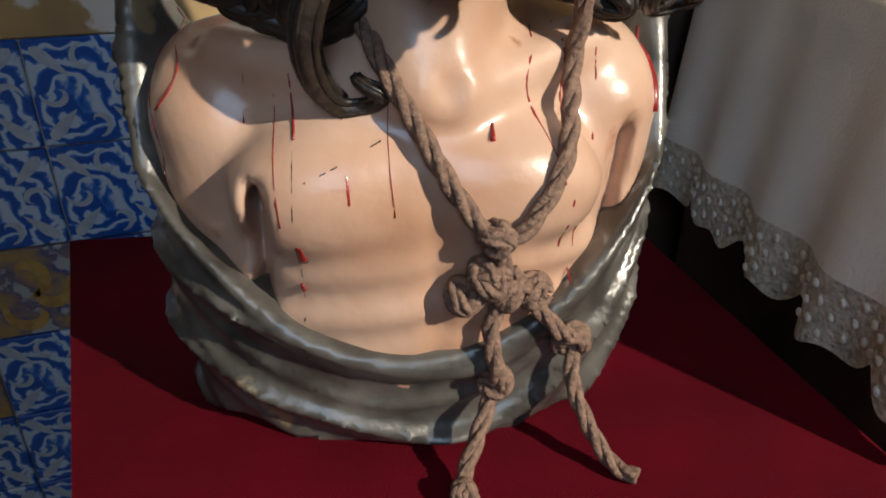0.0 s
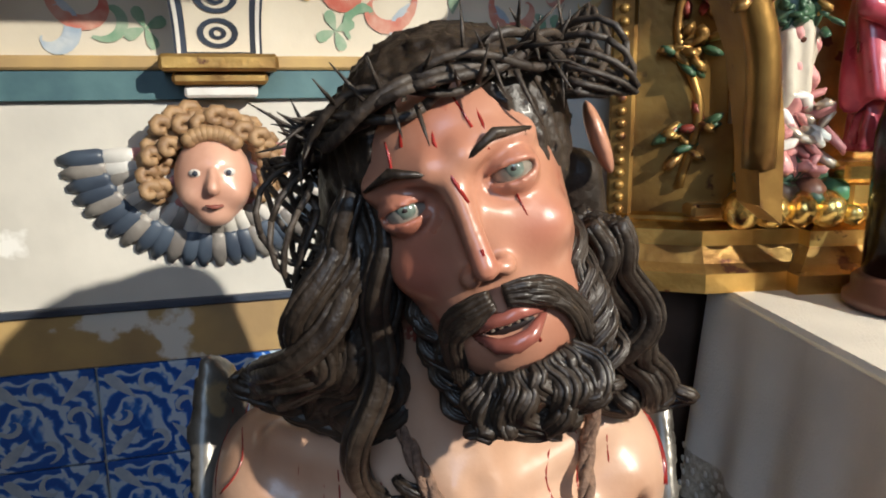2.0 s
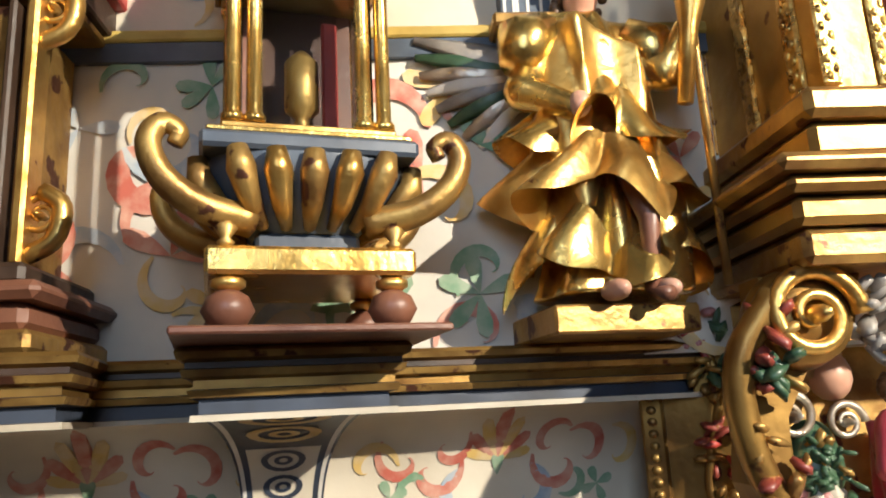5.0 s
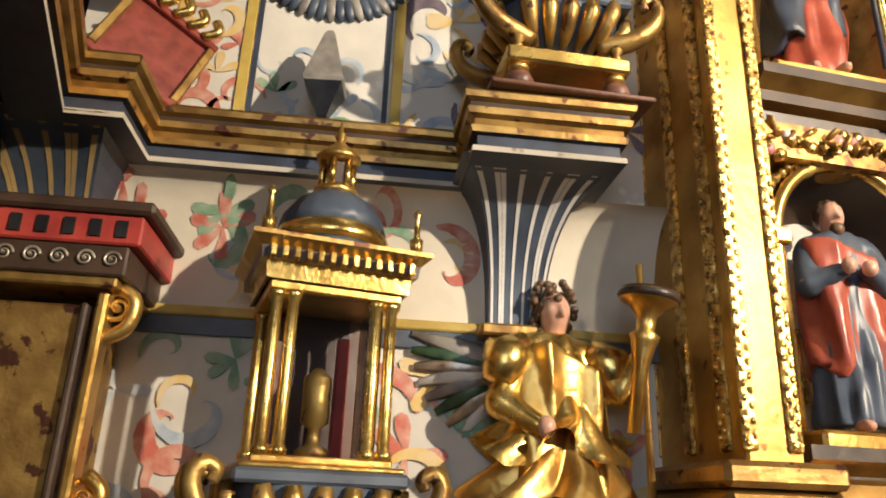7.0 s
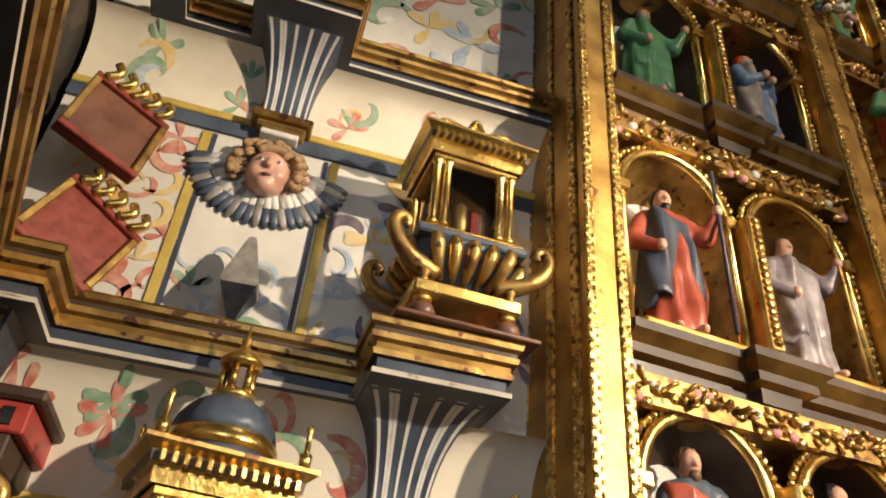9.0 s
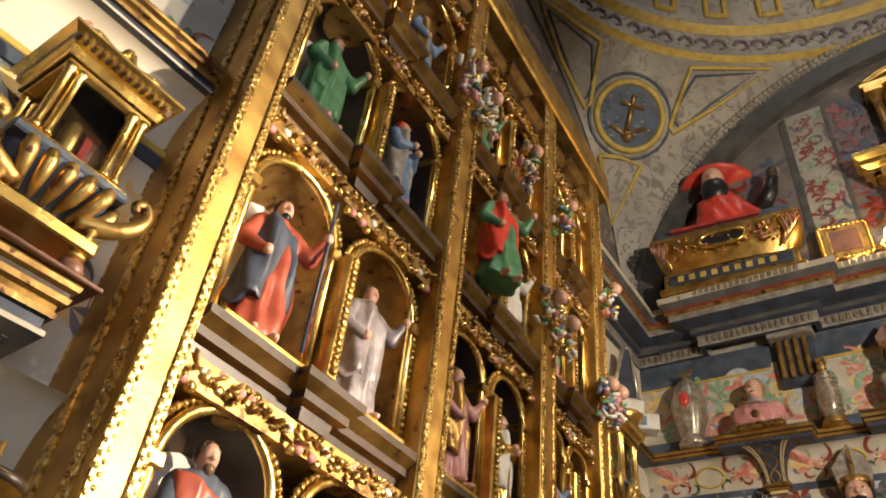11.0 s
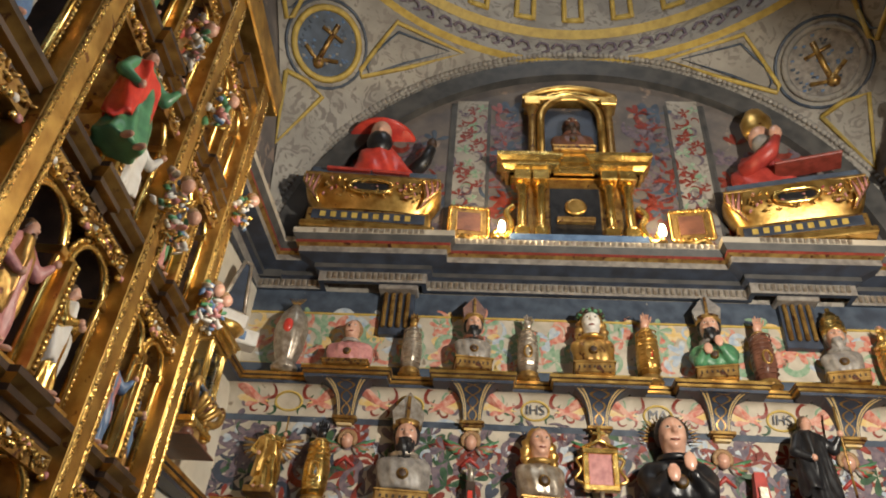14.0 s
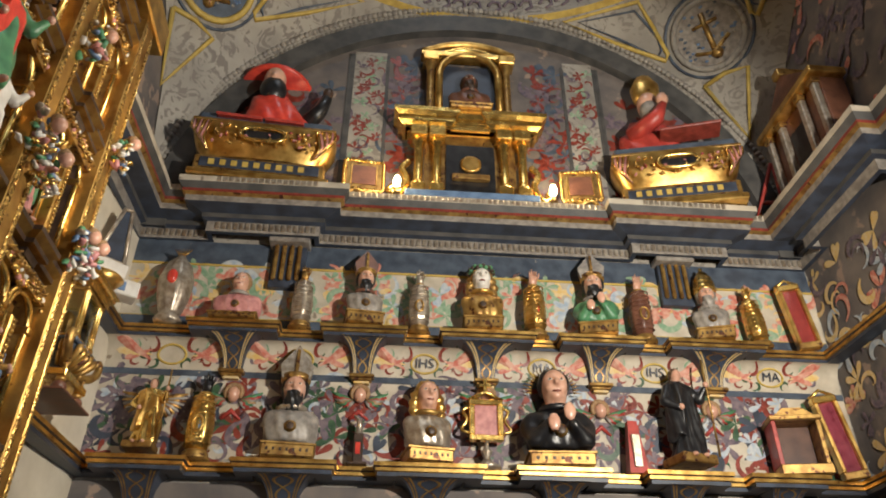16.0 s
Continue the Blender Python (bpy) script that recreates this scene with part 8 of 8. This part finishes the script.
def sarcophagus(s, w, tilt, label):
    e = tagged(new("relic_sarcophagus"), label, "reliquary", "sarcophagi on the great cornice")
    e.matrix_world = EM @ pose(s, -0.17, ZU, 0, 0, tilt)
    b = Build().box((-w * 0.44, -0.10, 0.04), (w * 0.44, 0.12, 0.16), GOLD_D, 0.01).box((-w * 0.47, -0.12, 0.0), (w * 0.47, 0.14, 0.045), GOLD, 0.008).box((-w * 0.40, -0.108, 0.065), (w * 0.40, -0.099, 0.135), NAVY, 0.002)
    base = part("plinth", b, e, "stepped gilded plinth with a dark name band")
    for k in range(9):
        part("letter_bar", Build().box((-w * 0.34 + k * w * 0.075, -0.111, 0.08), (-w * 0.30 + k * w * 0.075, -0.107, 0.12), YELLOW_P), base)
    b = Build()
    b.grid(lambda u, v: ((w * (0.40 + 0.10 * math.sin(v * 1.57))) * math.copysign(abs(math.cos(u * 6.2832)) ** 0.6, math.cos(u * 6.2832)), (0.10 + 0.07 * math.sin(v * 1.57)) * math.copysign(abs(math.sin(u * 6.2832)) ** 0.6, math.sin(u * 6.2832)), 0.16 + 0.22 * v), 44, 8, GOLD)
    b.box((-w * 0.49, -0.16, 0.38), (w * 0.49, 0.16, 0.40), GOLD_D, 0.004).box((-w * 0.46, -0.14, 0.40), (w * 0.46, 0.14, 0.46), SLATE, 0.01)
    for q in (-1, 1):
        for k in range(7):
            b.tube([(q * w * 0.36, -0.13, 0.17), (q * w * (0.40 + 0.015 * k), -0.15, 0.24 + 0.015 * k), (q * w * (0.36 + 0.022 * k), -0.165, 0.37)], [0.010, 0.020, 0.006], PINK_P if k % 2 else GOLD_B, 6, flat=0.5)
    tub = part("tub", b, e, "gilded tub carved with leaves")
    ring = [(w * 0.15 * math.copysign(abs(math.cos(t)) ** 0.6, math.cos(t)), -0.186, 0.28 + 0.05 * math.sin(t)) for t in [6.2832 * k / 24 for k in range(25)]]
    part("window", Build().tube(ring, 0.014, GOLD_B, 7).box((-w * 0.13, -0.184, 0.245), (w * 0.13, -0.15, 0.315), BLACK_P, 0.01), tub, "dark oval window in a gilded ring")
    b = Build()
    leaves(b, None, (0, -0.165, 0.27), (w * 0.36, 0.004, 0.07), 60, 0.032, (GOLD, PINK_P, GOLD_D, ROSE_P, GOLD_B), 3)
    part("carved_leaves", b, tub)["kind"] = "stuff"


sarcophagus(0.64, 0.88, 4, "gilded sarcophagus reliquary with a dark oval window")
sarcophagus(3.28, 0.82, -14, "gilded and rose sarcophagus reliquary with a silver window")
b = Build()
skin_of(b, lambda x, y, z: blend(ell(x, y, z, (0, 0, 0.12), (0.13, 0.10, 0.22)), cap(x, y, z, (0.10, 0, 0.18), (0.20, -0.04, 0.04), 0.05), 0.04) - 0.006 * np.sin(x * 60 + z * 30), (-0.3, -0.2, -0.05), (0.36, 0.2, 0.38), 0.02, RED_B)
skin_of(b, lambda x, y, z: blend(ell(x, y, z, (0, -0.03, 0.40), (0.062, 0.07, 0.085)), cap(x, y, z, (0, -0.09, 0.41), (0, -0.105, 0.375), 0.01, 0.014), 0.01), (-0.1, -0.14, 0.28), (0.1, 0.1, 0.52), 0.013, FLESH)
b.ball((0, -0.05, 0.31), (0.075, 0.06, 0.09), BLACK_P, 14)
b.ball((0, -0.075, 0.362), (0.04, 0.02, 0.012), BLACK_P, 8)
b.lathe([(0.0, 0.475), (0.205, 0.470), (0.215, 0.485), (0.205, 0.50), (0.10, 0.505), (0.09, 0.55), (0.06, 0.575), (0.0, 0.58)], RED_B, 28, Matrix.Rotation(radians(-12), 4, "X") @ Matrix.Translation((0, 0.05, 0.0)))
b.box((-0.24, -0.20, 0.03), (-0.01, -0.10, 0.045), RED_P, 0.004, Matrix.Rotation(0.35, 4, "X")).box((0.0, -0.20, 0.03), (0.20, -0.10, 0.045), RED_P, 0.004, Matrix.Rotation(0.35, 4, "X"))
b.tube([(0.20, -0.02, 0.12), (0.27, -0.06, 0.20), (0.30, -0.08, 0.28)], [0.05, 0.04, 0.028], BLACK_P, 8)
b.ball((0.30, -0.08, 0.31), (0.03, 0.02, 0.045), DARK, 8)
thing("cardinal_figure", b, "cardinal figure in a scarlet hat and robe with an open book", "statue", m=EM @ pose(0.62, -0.12, ZU + 0.45, 0, 0, 6) @ Matrix.Scale(1.2, 4))
b = Build()
skin_of(b, lambda x, y, z: ell(x, y, z, (-0.02, 0, 0.08), (0.15, 0.10, 0.20)) - 0.008 * np.sin(x * 60 + z * 30), (-0.3, -0.2, -0.05), (0.3, 0.2, 0.32), 0.02, RED_P)
skin_of(b, lambda x, y, z: ell(x, y, z, (0, -0.06, 0.33), (0.055, 0.065, 0.075)), (-0.1, -0.16, 0.22), (0.1, 0.06, 0.44), 0.014, FLESH)
b.ball((0, -0.09, 0.26), (0.05, 0.05, 0.07), GREY_P, 10)
b.lathe([(0.062, 0.37), (0.07, 0.40), (0.075, 0.46), (0.04, 0.53), (0.0, 0.56)], GOLD, 14, Matrix.Translation((0, -0.05, 0)), squash=0.7)
b.tube([(-0.10, -0.06, 0.14), (0.02, -0.16, 0.16), (0.06, -0.16, 0.24)], [0.05, 0.04, 0.02], RED_P, 8)
b.ball((0.06, -0.16, 0.27), (0.03, 0.02, 0.045), FLESH, 8)
b.box((0.02, -0.18, 0.06), (0.30, -0.06, 0.075), RED_D, 0.004)
thing("bishop_figure", b, "bishop figure leaning over a book with a gilded mitre", "statue", m=EM @ pose(3.20, -0.12, ZU + 0.44, 0, 0, -18) @ Matrix.Scale(1.35, 4))


def relic_frame(s, z, turn):
    b = Build()
    for k in range(10):
        for q in (-1, 1):
            b.ball((-0.115 + 0.0255 * k, -0.012, 0.17 + q * 0.125), 0.015, GOLD_B, 7)
            b.ball((q * 0.125, -0.012, 0.06 + 0.0245 * k), 0.015, GOLD_B, 7)
    b.box((-0.118, -0.012, 0.05), (0.118, 0.01, 0.29), GOLD_D, 0.004)
    e = thing("relic_picture", b, "square gilded beaded frame holding a small relic picture", "frame", "beaded frames on the cornice", m=EM @ pose(s, -0.10, z, -6, 0, turn))
    part("picture", Build().box((-0.08, -0.016, 0.09), (0.08, -0.0125, 0.25), BROWN).box((-0.085, -0.02, 0.085), (-0.075, -0.012, 0.255), GOLD, 0.002).box((0.075, -0.02, 0.085), (0.085, -0.012, 0.255), GOLD, 0.002), e)
    part("foot", Build().tube(wave([(-0.10, 0, 0.0), (-0.06, -0.01, 0.04), (0, -0.01, 0.02), (0.06, -0.01, 0.04), (0.10, 0, 0.0)], 5), 0.014, GOLD, 7), e)


relic_frame(1.265, ZU + 0.05, 6)
relic_frame(2.665, ZU + 0.06, -8)
tab = tagged(new("tabernacle"), "bright gilded two-storey tabernacle with a dark bust in its arched niche", "tabernacle")
tab.matrix_world = EM @ pose(1.945, -0.05, ZU)
part("plinth", Build().box((-0.42, -0.16, 0), (0.42, 0.04, 0.05), BLUE_P, 0.005), tab, "blue painted plinth")
b = Build().box((-0.30, -0.04, 0.05), (0.30, 0.04, 0.60), GOLD_D)
b.box((-0.16, -0.06, 0.08), (0.16, -0.035, 0.50), BLACK_P)
part("core", b, tab, "dark recessed core")
for x in (-0.34, -0.22, 0.22, 0.34):
    b = Build().box((x - 0.045, -0.12, 0.05), (x + 0.045, -0.02, 0.14), GOLD_B, 0.006).lathe([(0.036, 0.14), (0.042, 0.15), (0.030, 0.17), (0.029, 0.46), (0.040, 0.48), (0.045, 0.52)], GOLD_B, 18, Matrix.Translation((x, -0.075, 0)), flute=0.03, lobes=9)
    b.box((x - 0.055, -0.14, 0.52), (x + 0.055, 0.02, 0.60), GOLD_B, 0.006)
    part("column", b, tab)
prof = [(0, 0.60), (0.03, 0.60), (0.03, 0.63), (0.06, 0.65), (0.06, 0.69), (0.09, 0.71), (0.09, 0.74), (0, 0.745)]
b = Build().run([(-0.42, 0.03), (-0.42, -0.07), (-0.16, -0.07), (-0.16, -0.05), (0.16, -0.05), (0.16, -0.07), (0.42, -0.07), (0.42, 0.03)], prof, [GOLD_D, GOLD_B, GOLD_B, GOLD_B, GOLD_B, GOLD_B, GOLD_D]).box((-0.43, -0.10, 0.60), (0.43, 0.03, 0.743), GOLD_B)
part("entablature", b, tab, "bright gilded entablature")
b = Build().box((-0.12, -0.10, 0.20), (0.12, -0.06, 0.24), GOLD_D, 0.005)
b.lathe([(0.06, 0), (0.07, 0.01), (0.055, 0.02), (0.05, 0.02)], GOLD, 18, Matrix.Translation((0, -0.07, 0.33)) @ Matrix.Rotation(1.5708, 4, "X"))
b.ball((-0.0, -0.08, 0.33), (0.05, 0.01, 0.05), DARK, 12)
part("relic_window", b, tab, "round relic window")
for q in (-1, 1):
    part("side_scroll", Build().tube(wave([(q * 0.40, -0.05, 0.35), (q * 0.44, -0.06, 0.28), (q * 0.41, -0.06, 0.18), (q * 0.46, -0.06, 0.08), (q * 0.52, -0.06, 0.10), (q * 0.49, -0.06, 0.14)], 6), 0.024, GOLD_B, 8), tab)
    b = Build().box((q * 0.27 - 0.05, -0.09, 0.745), (q * 0.27 + 0.05, 0.02, 0.80), GOLD, 0.005).lathe([(0.034, 0.80), (0.038, 0.82), (0.028, 0.84), (0.027, 1.20), (0.045, 1.26), (0.05, 1.27)], GOLD_D, 16, Matrix.Translation((q * 0.27, -0.04, 0)), flute=0.04, lobes=8).box((q * 0.27 - 0.055, -0.10, 1.27), (q * 0.27 + 0.055, 0.02, 1.34), GOLD, 0.005)
    part("column", b, tab)
arch = [(-0.21, 0.745)] + [(0.21 * -math.cos(t), 1.16 + 0.21 * math.sin(t)) for t in [math.pi * k / 14 for k in range(15)]] + [(0.21, 0.745)]
b = Build().tube([(x, -0.05, z) for x, z in arch], 0.028, GOLD, 8)
b.tube([(x * 1.25, -0.04, z + (0.06 if z > 1.1 else 0)) for x, z in arch[2:-2]], 0.024, GOLD_B, 8)
b.box((-0.22, 0.0, 0.745), (0.22, 0.03, 1.30), NAVY)
part("arch", b, tab, "gilded arch over a dark niche")
b = Build().box((-0.34, -0.07, 1.34), (0.34, 0.02, 1.38), GOLD, 0.005)
b.tube(wave([(-0.33, -0.04, 1.39), (-0.18, -0.04, 1.46), (0, -0.04, 1.49), (0.18, -0.04, 1.46), (0.33, -0.04, 1.39)], 5), 0.026, GOLD, 8)
part("pediment", b, tab, "curved gilded pediment")
reliquary_bust(1.945, ZU + 0.746, 0.36, BROWN, "dark bearded bust in the tabernacle's niche", None, True, DARK, BROWN, BROWN, ped=0.04, depth=0.13, wide=0.34)
FLAME = glow_material("lamp_glow", (1.0, 0.78, 0.45), 25)
for s in (1.475, 2.45):
    e = tagged(new("cornice_lamp"), "small electric lamp glowing on the cornice", "lamp", "lamps on the cornice")
    e.matrix_world = EM @ pose(s, -0.21, ZU)
    part("stem", Build().lathe([(0.022, 0), (0.022, 0.01), (0.012, 0.02), (0.012, 0.05)], GOLD_D, 12), e)
    part("bulb", Build().lathe([(0.012, 0.05), (0.020, 0.07), (0.022, 0.10), (0.014, 0.13), (0.001, 0.14)], FLAME, 14), e, "lit bulb")
b = Build()
for p, q in (((-0.10, 0), (0.10, 0)), ((-0.09, 0), (0.02, 0.46)), ((0.09, 0), (0.03, 0.46)), ((-0.06, 0.14), (0.07, 0.14))):
    b.tube([(p[0], -0.02, p[1] + 0.02), (q[0], -0.02, q[1] + 0.02)], 0.014, RED_P, 6)
b.tube([(0.08 * math.cos(t), -0.03, 0.06 + 0.05 * math.sin(t)) for t in [3.3 + 0.3 * k for k in range(10)]], 0.016, GOLD, 6)
thing("triangular_relic_stand", b, "red triangular stand with a gilded shell", "reliquary", m=EM @ pose(3.90, -0.10, ZU, 0, 8, -20))
# corner pieces at the end of the altarpiece
reliquary_lantern(Matrix.Translation((3.06, 1.16, 3.10)) @ Matrix.Rotation(radians(4), 4, "Z") @ Matrix.Scale(1.25, 4), 0.20, False, "glazed reliquary with white columns in the corner by the altarpiece")
b = Build()
for p, q in (((-0.07, 0), (-0.02, 0.32)), ((0.07, 0), (0.02, 0.32)), ((-0.07, 0.0), (0.07, 0.0)), ((-0.02, 0.32), (0.02, 0.32))):
    b.tube([(p[0], 0, p[1]), (q[0], 0, q[1])], 0.011, SILVER, 6)
b.add([(-0.07, 0.005, 0), (0.07, 0.005, 0), (0.02, 0.005, 0.32), (-0.02, 0.005, 0.32)], [(0, 1, 2, 3)], NAVY)
b.box((-0.09, -0.05, -0.10), (0.09, 0.05, -0.02), WHITE_P, 0.006)
b.lathe([(0.06, -0.16), (0.10, -0.11), (0.09, -0.10)], GOLD, 16)
thing("obelisk_shrine", b, "silver-edged obelisk frame on a white footed box", "reliquary", m=pose(3.22, 1.13, 3.92, 0, 4, -50))
b = Build().box((-0.09, -0.05, 0), (0.09, 0.05, 0.09), WHITE_P, 0.006).box((-0.02, -0.055, 0.02), (0.02, -0.05, 0.07), BLUE_P)
thing("small_white_casket", b, "small white casket with a blue lozenge", "reliquary", m=pose(3.33, 1.10, 3.765, 0, 0, -55))
# south side: temple-shaped reliquary and busts on the same shelves
tm = EM @ Matrix.Translation((4.06, -0.62, ZU)) @ Matrix.Rotation(-math.pi / 2, 4, "Z")
tmp = tagged(new("temple_reliquary"), "dark and gilded temple-shaped reliquary with columns and a sloping roof", "reliquary")
tmp.matrix_world = tm
part("body", Build().box((-0.30, -0.16, 0.0), (0.30, 0.0, 0.50), BROWN, 0.006).box((-0.08, -0.17, 0.10), (0.08, -0.155, 0.36), BLACK_P), tmp)
for x in (-0.27, -0.12, 0.12, 0.27):
    part("column", Build().box((x - 0.03, -0.21, 0), (x + 0.03, -0.15, 0.06), GOLD_D, 0.004).box((x - 0.022, -0.20, 0.06), (x + 0.022, -0.16, 0.46), SILVER, 0.006).box((x - 0.03, -0.21, 0.46), (x + 0.03, -0.15, 0.50), GOLD_D, 0.004), tmp, "fluted silvered column")
part("roof", Build().box((-0.34, -0.23, 0.50), (0.34, 0.0, 0.55), GOLD, 0.006).prism([(-0.30, 0.55), (0.30, 0.55), (0.0, 0.80)], 0.18, BROWN).box((-0.04, -0.20, 0.78), (0.04, -0.02, 0.84), GOLD_D, 0.006), tmp, "gilded cornice and gable")
